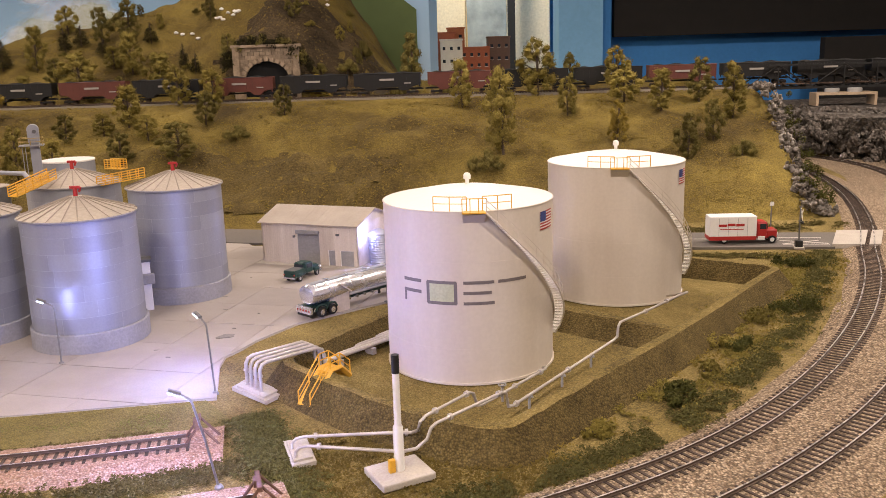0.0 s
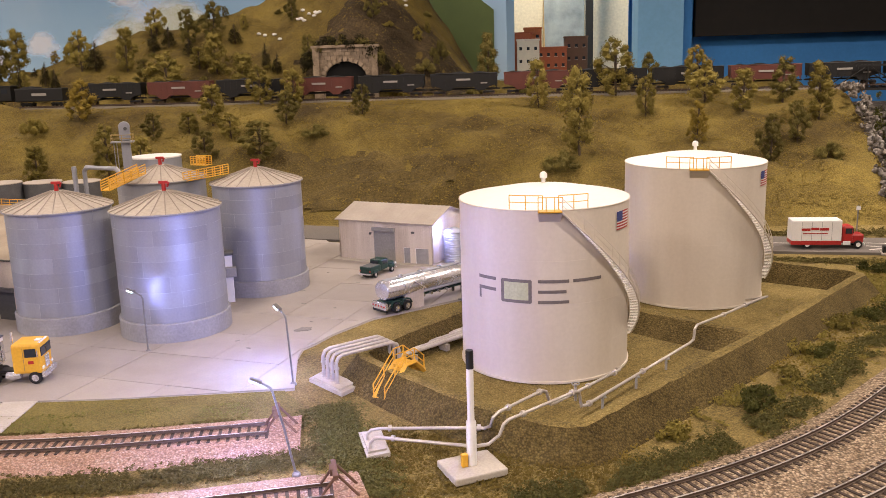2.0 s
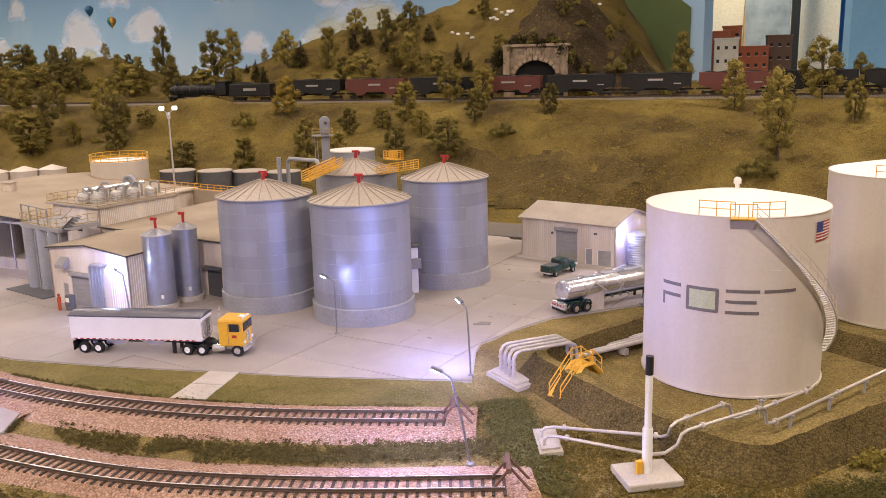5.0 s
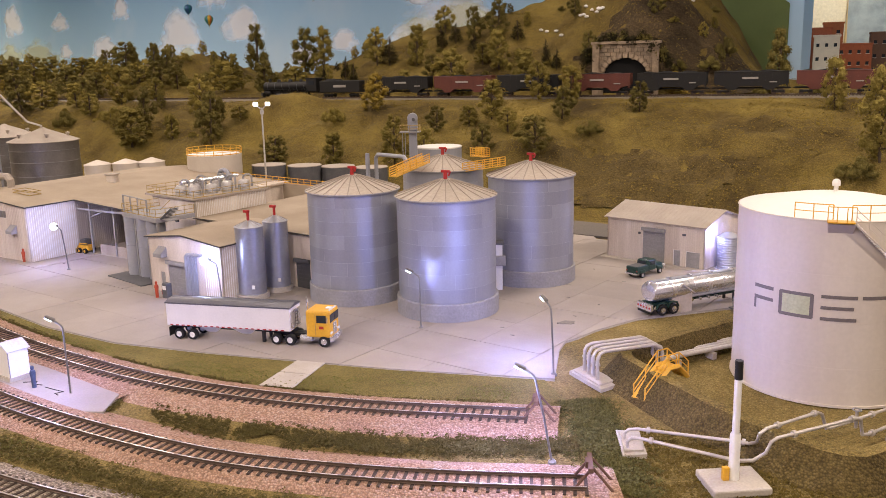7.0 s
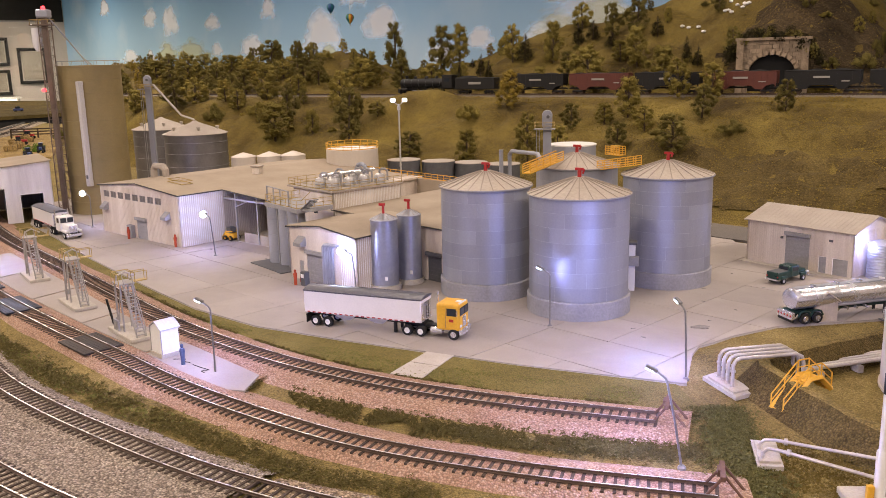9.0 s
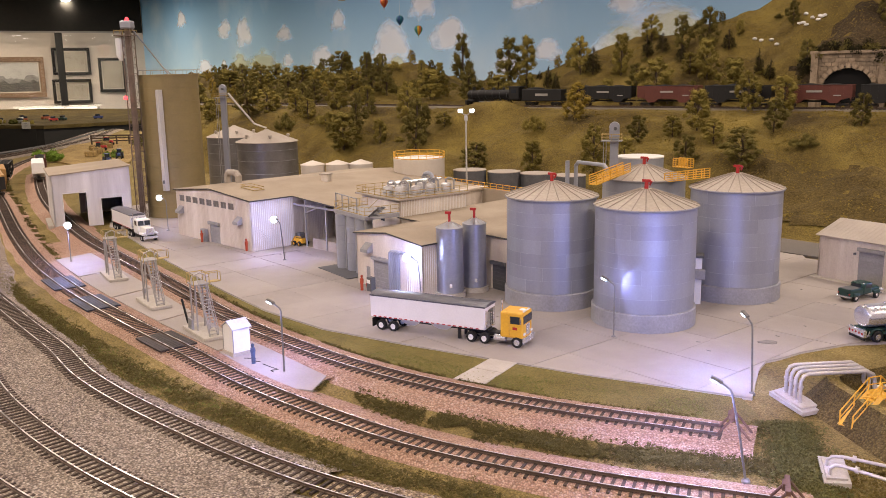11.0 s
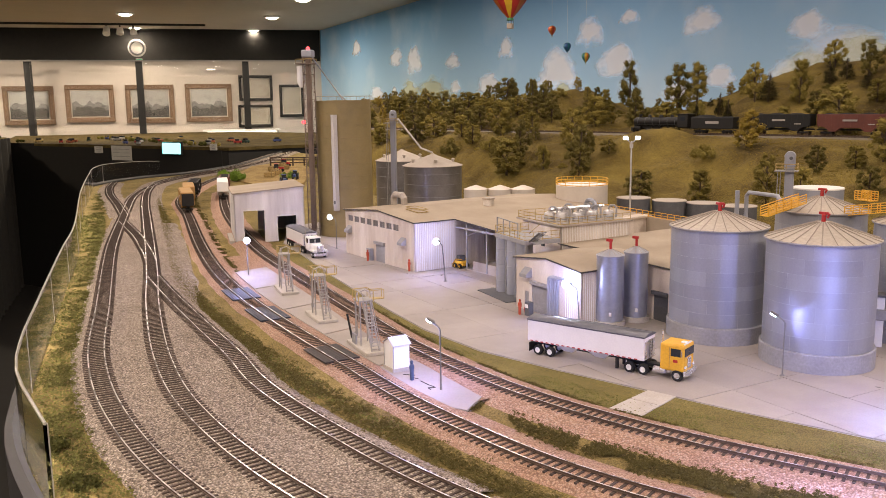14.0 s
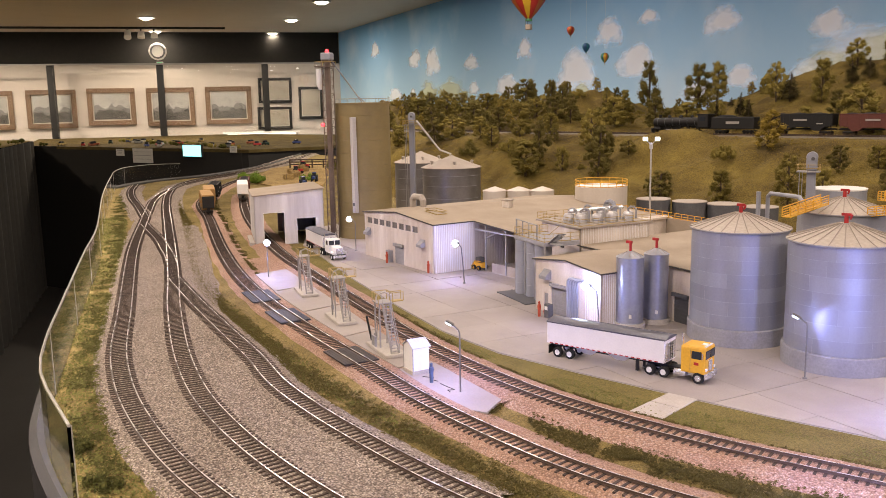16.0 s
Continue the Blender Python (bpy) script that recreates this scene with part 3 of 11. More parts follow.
def build_yard():
    yard = thing("yard", 0, 0, 0, 0, "pale concrete yard of jointed slabs with oil stains", "pavement", kind="structure")
    part("bed", prism(PAD, -0.004, 0.0006), m_slab, yard)
    turn = radians(-14)
    c, s = math.cos(turn), math.sin(turn)
    rp = [(x * c + y * s, -x * s + y * c) for x, y in PAD]
    g = 0.074
    rnd = random.Random(4)
    x0, x1 = min(p[0] for p in rp), max(p[0] for p in rp)
    y0, y1 = min(p[1] for p in rp), max(p[1] for p in rp)
    for i in range(int((x1 - x0) / g) + 1):
        for j in range(int((y1 - y0) / g) + 1):
            q = rp
            for ax, lim, sg in ((0, x0 + i * g + 0.0003, 1), (0, x0 + (i + 1) * g - 0.0003, -1), (1, y0 + j * g + 0.0003, 1), (1, y0 + (j + 1) * g - 0.0003, -1)):
                q = clip(q, ax, lim, sg)
                if len(q) < 3:
                    break
            if len(q) < 3 or area(q) < 1e-5:
                continue
            top = 0.0016 + rnd.uniform(-0.0002, 0.0002)
            part("slab", prism([(x * c - y * s, x * s + y * c) for x, y in q], 0.0006, top), m_concrete, yard)
    m_stain = mat("oil_stain", (0.13, 0.115, 0.105), (0.22, 0.20, 0.18), 160, 0.6, bump=0.0, fine=0.2)
    for k in range(70):
        cx, cy = rnd.uniform(-1.4, -0.12), rnd.uniform(0.74, 1.25)
        big = k % 6 == 0
        r0 = rnd.uniform(0.006, 0.013) if big else rnd.uniform(0.0012, 0.0035)
        if cy < 0.70 - 0.33 * (cx + 0.6) * (cx < -0.6) + 0.03 or (cx > -0.2 and cy < 1.1):
            continue
        st = rnd.uniform(0.3, 0.6)
        ta = rnd.uniform(-0.5, 0.5)
        poly = []
        for q in range(12):
            a = q * math.tau / 12
            rr = r0 * rnd.uniform(0.65, 1.1)
            u, v = rr * math.cos(a), rr * math.sin(a) * st
            poly.append((cx + u * math.cos(ta) - v * math.sin(ta), cy + u * math.sin(ta) + v * math.cos(ta)))
        part("stain", prism(poly, 0.0015, 0.00195), m_stain, yard)


# ---- tracks ----
GAUGE, TIE_L = 0.0165, 0.030


def ribbon(name, pts, prof, material, label, wob=0.0, seed=0, category="ballast"):
    """A bed along a line: prof is a list of (offset, height) across it."""
    nn = normals(pts)
    verts, faces, w = [], [], len(prof)
    for i, (p, n) in enumerate(zip(pts, nn)):
        for k, (d, z) in enumerate(prof):
            e = wob * noise.noise((i * 0.22, k * 3.1, seed)) if k in (0, w - 1) else 0
            dd = d + e * (1 if d > 0 else -1)
            verts.append((p.x + n.x * dd, p.y + n.y * dd, p.z + z))
    for i in range(len(pts) - 1):
        for k in range(w - 1):
            a = i * w + k
            faces.append((a, a + 1, a + w + 1, a + w))
    ob = mesh(name, verts, faces, material, smooth=True)
    return tagged(ob, label, category, kind="structure")


TIE = box(-0.00115, -TIE_L / 2, -0.002, 0.00115, TIE_L / 2, 0, bevel=0.0002)
TIE_ME = bpy.data.meshes.new("tie")
TIE.to_mesh(TIE_ME)
TIE.free()
TIE_ME.materials.append(m_tie)


def rail_mesh(pts, off, z):
    prof_side = [(-0.00125, 0), (-0.00125, 0.0004), (-0.0004, 0.0007), (-0.0004, 0.0017), (-0.00062, 0.0018), (-0.00062, 0.0023), (0.00062, 0.0023), (0.00062, 0.0018), (0.0004, 0.0017), (0.0004, 0.0007), (0.00125, 0.0004), (0.00125, 0)]
    nn = normals(pts)
    verts, faces, top = [], [], []
    w = len(prof_side)
    for p, n in zip(pts, nn):
        for d, h in prof_side:
            verts.append((p.x + n.x * (off + d), p.y + n.y * (off + d), p.z + z + h))
    for i in range(len(pts) - 1):
        for k in range(w - 1):
            a = i * w + k
            faces.append((a, a + w, a + w + 1, a + 1))
    return verts, faces, w


def build_track(ctrl, z, label, near, far_limit=260, step=0.0073, ties=True, zfun=None):
    pts = spline(ctrl, step)
    for p in pts:
        p.z = z if zfun is None else zfun(p)
    tr = thing("railway_track", 0, 0, 0, 0, label, "railway track", "railway tracks", "structure")
    fine = pts[::2] + ([pts[-1]] if len(pts) % 2 == 0 else [])
    for off in (GAUGE / 2 + 0.0006, -GAUGE / 2 - 0.0006):
        v, f, w = rail_mesh(fine, off, 0.0002)
        r = mesh("rail", v, f, m_rail, tr, "brown rail with a polished head")
        r.data.materials.append(m_railtop)
        mi = [0] * len(f)
        for i in range(len(fine) - 1):
            mi[i * (w - 1) + 5] = 1
        r.data.polygons.foreach_set("material_index", mi)
    if ties:
        nn = normals(pts)
        order = sorted(range(len(pts)), key=lambda i: (pts[i].x - near[0]) ** 2 + (pts[i].y - near[1]) ** 2)
        single = set(order[:far_limit])
        V, F = [], []
        bv = [tuple(v.co) for v in TIE_ME.vertices]
        bf = [tuple(p.vertices) for p in TIE_ME.polygons]
        rnd = random.Random(len(pts))
        for i, (p, n) in enumerate(zip(pts, nn)):
            m = Matrix.Translation(p) @ Matrix.Rotation(math.atan2(n.y, n.x) - math.pi / 2 + rnd.uniform(-0.03, 0.03), 4, "Z")
            if i in single:
                share("tie", TIE_ME, tr, m)
            else:
                k = len(V)
                V += [m @ Vector(v) for v in bv]
                F += [tuple(k + q for q in f) for f in bf]
        if V:
            tagged(mesh("far_ties", V, F, m_tie, tr), kind="stuff")
    return pts


T1 = [(-4.6, 3.02), (-3.865, 2.356), (-3.432, 1.856), (-3.183, 1.519), (-2.954, 1.320), (-2.685, 1.147), (-2.350, 0.977), (-2.097, 0.854), (-1.886, 0.751), (-1.687, 0.657), (-1.206, 0.446), (-0.935, 0.329), (-0.745, 0.272), (-0.559, 0.245), (-0.30, 0.255), (-0.05, 0.33), (0.2, 0.46)]
T2 = [(-4.5, 2.85), (-4.168, 2.544), (-3.568, 1.960), (-3.294, 1.599), (-3.108, 1.425), (-2.832, 1.262), (-2.492, 1.096), (-2.014, 0.883), (-1.63, 0.713), (-1.352, 0.588), (-1.153, 0.496), (-0.881, 0.382), (-0.717, 0.331), (-0.511, 0.302), (-0.25, 0.315), (0.0, 0.40), (0.202, 0.523), (0.296, 0.602), (0.354, 0.661), (0.50, 0.84), (0.65, 1.08), (0.80, 1.37), (0.93, 1.70), (0.99, 1.95), (0.985, 2.12), (0.93, 2.30), (0.8, 2.5)]
T3 = [(-1.352, 0.590), (-1.182, 0.540), (-0.977, 0.484), (-0.844, 0.449), (-0.733, 0.415), (-0.574, 0.390), (-0.39, 0.382), (-0.15, 0.420), (0.10, 0.529), (0.215, 0.607), (0.318, 0.712), (0.427, 0.859), (0.524, 1.029), (0.596, 1.19), (0.675, 1.363), (0.769, 1.627), (0.827, 1.886), (0.835, 2.05), (0.80, 2.25)]
T4 = [(-3.3, 1.85), (-2.9, 1.50), (-2.45, 1.19), (-2.064, 1.018), (-1.547, 0.784), (-1.262, 0.668), (-1.065, 0.604), (-0.874, 0.554), (-0.734, 0.522), (-0.595, 0.490), (-0.482, 0.475), (-0.376, 0.471), (-0.25, 0.490), (-0.118, 0.526)]
T4BED = T4 + [(-0.100, 0.533)]
T5 = [(-2.6, 1.42), (-2.2, 1.20), (-1.878, 1.040), (-1.427, 0.847), (-1.19, 0.766), (-0.948, 0.688), (-0.763, 0.627), (-0.645, 0.599), (-0.532, 0.582), (-0.43, 0.581), (-0.33, 0.592), (-0.19, 0.622)]
T5BED = T5 + [(-0.158, 0.629)]
XOVER = [(-2.083, 0.852), (-1.932, 0.806), (-1.80, 0.765), (-1.68, 0.722), (-1.58, 0.686), (-1.50, 0.654)]
T6 = [(-2.203, 0.907), (-2.470, 1.002), (-2.787, 1.111), (-3.031, 1.210), (-3.25, 1.318)]
BALLAST_H = 0.0035
bed = [(-0.042, -0.003), (-0.030, 0.0008), (-0.021, BALLAST_H), (0, BALLAST_H), (0.021, BALLAST_H), (0.030, 0.0008), (0.042, -0.003)]
GRAVEL = "gravel ballast under a main track, tinted grey-tan as if lit cooler"
ribbon("ballast", spline(T2[7:17], 0.015), [(-0.085, -0.002), (-0.07, 0.0022), (-0.03, 0.0026), (0.0, 0.0024), (0.03, 0.0026), (0.062, 0.0022), (0.074, -0.002)], m_ballast, "gravel spread between the main tracks, tinted grey-tan as if lit cooler", 0.008, 2.2)
for k, (ctrl, m_, lab, wd) in enumerate(((T1, m_ballast, GRAVEL, 1.3), (T2[:15], m_ballast, GRAVEL, 1.35), (T3[:7], m_ballast, GRAVEL, 1.15), (T6, m_ballast, GRAVEL, 1.0), (T4BED, m_ballast_pink, "pinkish gravel ballast under a siding", 1.05), (T5BED, m_ballast_pink, "pinkish gravel ballast under a siding", 1.0))):
    ribbon("ballast", spline(ctrl, 0.015), [(d * wd * (0.62 if k == 0 and d < 0 or k == 4 and d < 0 else 0.72 if k == 2 and d > 0 else 1), h + 0.0002 * k) for d, h in bed], m_, lab, 0.006, wd * 7 + k)
ribbon("ballast", spline([(0.40, 0.75), (0.46, 0.85), (0.60, 1.07), (0.71, 1.28), (0.82, 1.55), (0.92, 1.80), (0.97, 2.0), (0.96, 2.25)], 0.015), [(-0.16, -0.002), (-0.13, 0.0018), (0.0, 0.0022), (0.052, 0.0018), (0.070, -0.002)], m_ballastwarm, "gravel spread round the curved tracks, tinted tan as if lit warmer", 0.008, 3.3)
for k, (ctrl, wd) in enumerate(((T2[14:], 1.35), (T3[6:], 1.15)), 1):
    ribbon("ballast", spline(ctrl, 0.015), [(d * wd * (0.72 if k == 2 and d > 0 else 1), h + 0.0002 * k) for d, h in bed], m_ballastwarm, "gravel ballast under a main track, tinted tan as if lit warmer", 0.006, wd * 7 + k + 20)
ribbon("ballast", spline(T5[3:9], 0.015), [(-0.078, -0.002), (-0.07, 0.0020), (-0.035, 0.0026), (0.0, 0.0026)], m_ballast_pink, "pinkish gravel spread beside the siding", 0.006, 5.5)
ZT = BALLAST_H + 0.0008
build_track(T1, ZT, "curved main railway track with brown ties", (-0.8, 0.3), 260)
build_track(T2, ZT + 0.0002, "long curved main railway track with brown ties", (-0.3, 0.4), 300)
build_track(T3, ZT + 0.0004, "curved main railway track branching at a turnout", (0.0, 0.5), 300)
build_track(T4, ZT + 0.0008, "siding track in pink ballast, ending at a bumper", (-0.5, 0.5), 260)
build_track(T5, ZT + 0.0010, "siding track in pink ballast, ending at a bumper", (-0.5, 0.6), 220)
build_track(XOVER, ZT + 0.0004, "short crossover track between two main tracks", (-1.6, 0.7), 60, ties=True)
build_track(T6, ZT + 0.0006, "outer branch of the main railway track", (-2.3, 0.9), 60)
UP = [(1.6, 2.1), (0.76, 2.1), (0.0, 2.1), (-1.0, 2.1), (-2.0, 2.1), (-2.6, 2.14), (-3.0, 2.25)]
ribbon("ballast", spline(UP[1:], 0.02), [(-0.034, 0.186), (-0.022, 0.1935), (0.022, 0.1935), (0.034, 0.186)], mat("bench_ballast", (0.20, 0.17, 0.13), (0.13, 0.11, 0.085), 60, 0.95, bump=0.5, bscale=600), "brown ballast along the hillside track")
build_track(UP, 0.195, "railway track along the hillside bench", (-0.5, 2.1), 300)
build_yard()

# ---- storage tanks ----
def storage_tank(x, y, R, H, rz, logo):
    t = thing("storage_tank", x, y, 0, rz, "white round steel storage tank with a spiral stair" + (" and grey emblem" if logo else ""), "storage tank", "storage tanks in the bund")
    prof = [(R + 0.0012, 0.0), (R + 0.0012, 0.002), (R, 0.002)]
    for k in range(1, 4):
        z = H * (k - 0.15) / 4
        prof += [(R, z - 0.0002), (R + 0.00009, z - 0.0001), (R + 0.00009, z + 0.0001), (R, z + 0.0002)]
    prof += [(R, H - 0.001), (R + 0.0006, H - 0.0006), (R + 0.0006, H), (R - 0.0004, H + 0.0002)]
    part("shell", lathe(prof, 96), m_tank, t, smooth=True)
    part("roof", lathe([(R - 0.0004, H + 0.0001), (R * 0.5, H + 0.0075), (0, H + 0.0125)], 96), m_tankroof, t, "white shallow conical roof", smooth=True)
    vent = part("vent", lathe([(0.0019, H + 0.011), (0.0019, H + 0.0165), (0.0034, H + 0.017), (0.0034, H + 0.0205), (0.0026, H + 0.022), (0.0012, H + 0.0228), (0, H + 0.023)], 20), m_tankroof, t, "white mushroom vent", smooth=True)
    # platform at the head of the stair, at angle 0 on the rim (towards -y)
    def on(a, r, z):
        return Vector((math.sin(a) * r, -math.cos(a) * r, z))
    ro = R + 0.010
    a0, a1 = -0.115, 0.115
    bm = bmesh.new()
    vs = [bm.verts.new(on(a0 + (a1 - a0) * k / 4, r, z)) for z in (H - 0.0005, H + 0.0005) for r in (R - 0.001, ro) for k in range(5)]
    for z in (0, 10):
        for k in range(4):
            bm.faces.new((vs[z + k], vs[z + k + 1], vs[z + 5 + k + 1], vs[z + 5 + k]))
    for k in range(4):
        bm.faces.new((vs[5 + k], vs[6 + k], vs[16 + k], vs[15 + k]))
    bmesh.ops.recalc_face_normals(bm, faces=bm.faces)
    part("platform", bm, m_yellow, t, "yellow landing platform")
    # bracket skirt below it
    bm = bmesh.new()
    q = [bm.verts.new(p) for p in (on(a0, R, H - 0.010), on(a1, R, H - 0.010), on(a1, ro, H - 0.0012), on(a0, ro, H - 0.0012), on(a0, R, H - 0.0012), on(a1, R, H - 0.0012))]
    for f in ((0, 1, 2, 3), (0, 3, 4), (1, 5, 2)):
        bm.faces.new([q[i] for i in f])
    part("bracket", bm, m_tank, t, "white platform bracket")
    # rails along the rim on both sides of the platform
    for s0, s1 in ((-0.45, -0.075), (0.10, 0.44)):
        rail = part("guard_rail", tube([on(s0 + (s1 - s0) * k / 6, R - 0.001, H + 0.0125) for k in range(7)], 0.00042, 6), m_yellow, t, "yellow guard rail")
        part("mid_rail", tube([on(s0 + (s1 - s0) * k / 6, R - 0.001, H + 0.0065) for k in range(7)], 0.00035, 6), m_yellow, rail)
        for k in range(3):
            a = s0 + (s1 - s0) * k / 2
            part("post", rod(on(a, R - 0.001, H - 0.001), on(a, R - 0.001, H + 0.0125), 0.00045, 6), m_yellow, rail)
    fr = part("platform_rail", tube([on(a0, R, H + 0.0125), on(a0, ro, H + 0.0125), on(0, ro, H + 0.0125), on(a1, ro, H + 0.0125)], 0.0004, 6), m_yellow, t, "yellow platform railing")
    for a in (a0, -0.04, 0.04, a1):
        part("post", rod(on(a, ro, H), on(a, ro, H + 0.0125), 0.0004, 6), m_yellow, fr)
    # stair, winding down to the right
    n = 64
    sweep = 1.72
    z0, z1 = H - 0.0005, 0.012
    ri, rw = R + 0.0018, 0.0085
    tread = bmesh.new()
    hub = part("stair_stringer", tube([on(a1 + sweep * k / 48, R + rw + 0.002, z0 + (z1 - z0) * k / 48) for k in range(49)], 0.0009, 6), m_tank, t, "white stair stringer")
    part("inner_stringer", tube([on(a1 + sweep * k / 48, R + 0.0012, z0 + (z1 - z0) * k / 48) for k in range(49)], 0.0009, 6), m_tank, hub)
    for k in range(n):
        a, z = a1 + sweep * (k + 0.5) / n, z0 + (z1 - z0) * (k + 0.5) / n
        bm = box(-0.0011, -(R + rw + 0.002), -0.0003, 0.0011, -ri, 0.0003, m=Matrix.Translation((0, 0, z)) @ Matrix.Rotation(a, 4, "Z"))
        part("tread", bm, m_tankroof, hub)
    hr = part("handrail", tube([on(a1 + sweep * k / 48, R + rw + 0.002, z0 + 0.0115 + (z1 - z0) * k / 48) for k in range(49)], 0.0004, 6), m_tank, t, "thin white stair handrail")
    part("mid_rail", tube([on(a1 + sweep * k / 48, R + rw + 0.002, z0 + 0.006 + (z1 - z0) * k / 48) for k in range(49)], 0.0003, 6), m_tank, hr)
    for k in range(17):
        a, z = a1 + sweep * k / 16, z0 + (z1 - z0) * k / 16
        part("baluster", rod(on(a, R + rw + 0.002, z), on(a, R + rw + 0.002, z + 0.0115), 0.00035, 6), m_tank, hr)
    # flag decal
    def decal(name, aa, ab, za, zb, material, off=0.0004, par=None, k=8):
        bm = bmesh.new()
        lo = [bm.verts.new(on(aa + (ab - aa) * i / k, R + off, za)) for i in range(k + 1)]
        hi = [bm.verts.new(on(aa + (ab - aa) * i / k, R + off, zb)) for i in range(k + 1)]
        for i in range(k):
            bm.faces.new((lo[i], lo[i + 1], hi[i + 1], hi[i]))
        return part(name, bm, material, par or t)
    fa, fb, fz, fh = FLAG[0], FLAG[1], H - 0.024, 0.0165
    fl = decal("flag", fa, fb, fz, fz + fh, m_white, 0.0004)
    tagged(fl, "striped red and white flag decal with a blue canton")
    for i in range(7):
        decal("stripe", fa, fb, fz + fh * (2 * i) / 13, fz + fh * (2 * i + 1) / 13, m_red, 0.0006, fl)
    decal("canton", fa, fa + (fb - fa) * 0.42, fz + fh * 6 / 13, fz + fh, m_flagblue, 0.0008, fl)
    if logo:
        # an emblem of plain grey bars and frames
        za, zb = 0.0735, 0.0948
        em = None
        def bar(u0, u1, v0, v1, m_=m_emblem):
            k = (ua + (ub - ua) * u0, ua + (ub - ua) * u1, za + (zb - za) * v0, za + (zb - za) * v1)
            return decal("bar", *k, m_, 0.0005, em)
        ua, ub = LOGO
        em = decal("emblem", ua + (ub - ua) * 0.24, ua + (ub - ua) * 0.43, za + 0.002, zb - 0.002, m_logogreen, 0.0004)
        tagged(em, "grey bar emblem with a pale green square")
        for u0, u1, v0, v1 in ((0.0, 0.17, 0.86, 1.0), (0.0, 0.17, 0.40, 0.54), (0.0, 0.022, 0.0, 0.40),
                               (0.215, 0.24, 0.04, 0.96), (0.43, 0.455, 0.04, 0.96), (0.22, 0.45, 0.87, 1.0), (0.22, 0.45, 0.0, 0.13),
                               (0.50, 0.73, 0.87, 1.0), (0.50, 0.71, 0.435, 0.565), (0.50, 0.73, 0.0, 0.13),
                               (0.76, 1.0, 0.87, 1.0)):
            bar(u0, u1, v0, v1)
    return t


m_flagblue = mat("flag_blue", (0.05, 0.07, 0.22), None, 100, 0.5, bump=0)
m_emblem = mat("emblem_grey", (0.17, 0.145, 0.14), (0.14, 0.12, 0.115), 60, 0.5, bump=0)
m_logogreen = mat("emblem_green", (0.50, 0.52, 0.32), None, 60, 0.5, bump=0)
FLAG, LOGO = (0.867, 1.17), (-0.875, 0.615)
storage_tank(0.0268, 0.8105, 0.0788, 0.1556, 2.0, True)
FLAG = (1.02, 1.32)
storage_tank(0.210, 1.0375, 0.0800, 0.1584, -8.0, False)


# ---- grain silos ----
def grain_silo(x, y, R, H, seed, lift=0.0, ring=0.022):
    t = thing("grain_silo", x, y, 0, 0, "round galvanised steel grain silo with a ribbed conical roof", "grain silo", "grain silos")
    part("base_ring", lathe([(R + 0.0028, 0), (R + 0.0028, ring - 0.001), (R + 0.002, ring), (R - 0.001, ring)], 72), m_galvdark, t, "dull grey base ring", smooth=True)
    part("shell", lathe([(R - 0.0002, ring - 0.002), (R - 0.0002, H), (R - 0.001, H)], 72), m_galvseam, t, smooth=True)
    rnd = random.Random(seed)
    rows = 7
    hh = (H - ring) / rows
    for r in range(rows):
        z = ring + hh * r
        a0 = rnd.random() * math.tau
        for k in range(6):
            lo, hi = a0 + k * math.tau / 6 + 0.0035, a0 + (k + 1) * math.tau / 6 - 0.0035
            rr = R + rnd.uniform(0.0, 0.00022)
            n = 12
            V = [(rr * math.cos(lo + (hi - lo) * q / n), rr * math.sin(lo + (hi - lo) * q / n), zz) for q in range(n + 1) for zz in (z + 0.00018, z + hh - 0.00018)]
            mesh("sheet", V, [(2 * q, 2 * q + 2, 2 * q + 3, 2 * q + 1) for q in range(n)], m_galv, t, smooth=True)
    ap = H + R * 0.30
    re = R + 0.0022
    part("roof", lathe([(re, H - 0.0016), (re, H - 0.0004), (0.006, ap), (0, ap)], 48), m_binroof, t, "cream ribbed cone roof", smooth=True)
    part("eave", lathe([(re + 0.0002, H - 0.002), (re + 0.0006, H - 0.001), (re + 0.0002, H)], 72), m_galvdark, t)
    for k in range(24):
        a = (k + 0.5) * math.tau / 24
        d = Vector((math.cos(a), math.sin(a), 0))
        part("rib", tube([d * re + Vector((0, 0, H)), d * 0.007 + Vector((0, 0, ap + 0.0002))], 0.00055, 4), m_trimrib, t)
    cap = part("fill_cap", lathe([(0.0024, ap - 0.001), (0.0022, ap + 0.007), (0.0018, ap + 0.008)], 12), m_red, t, "red filler spout on the peak", smooth=True)
    part("spout", box(-0.0052, -0.0014, ap + 0.0075, 0.0052, 0.0014, ap + 0.0105, 0.0004), m_red, cap)
    part("stub", rod((0.004, 0, ap + 0.004), (0.006, 0, ap + 0.009), 0.0012, 8), m_red, cap)
    return t


m_trimrib = mat("roof_rib", (0.34, 0.29, 0.24), None, 60, 0.6)
RS = 0.0555
SA, SB, SC = (-0.3757, 0.8970), (-0.508, 0.918), (-0.327, 1.0684)
SD = (-0.462, 1.095)
for n, (p, h) in enumerate(((SA, 0.1375), (SB, 0.1365), (SC, 0.1405), (SD, 0.143))):
    grain_silo(*p, RS + (0.001 if n == 0 else 0), h, n + 3)


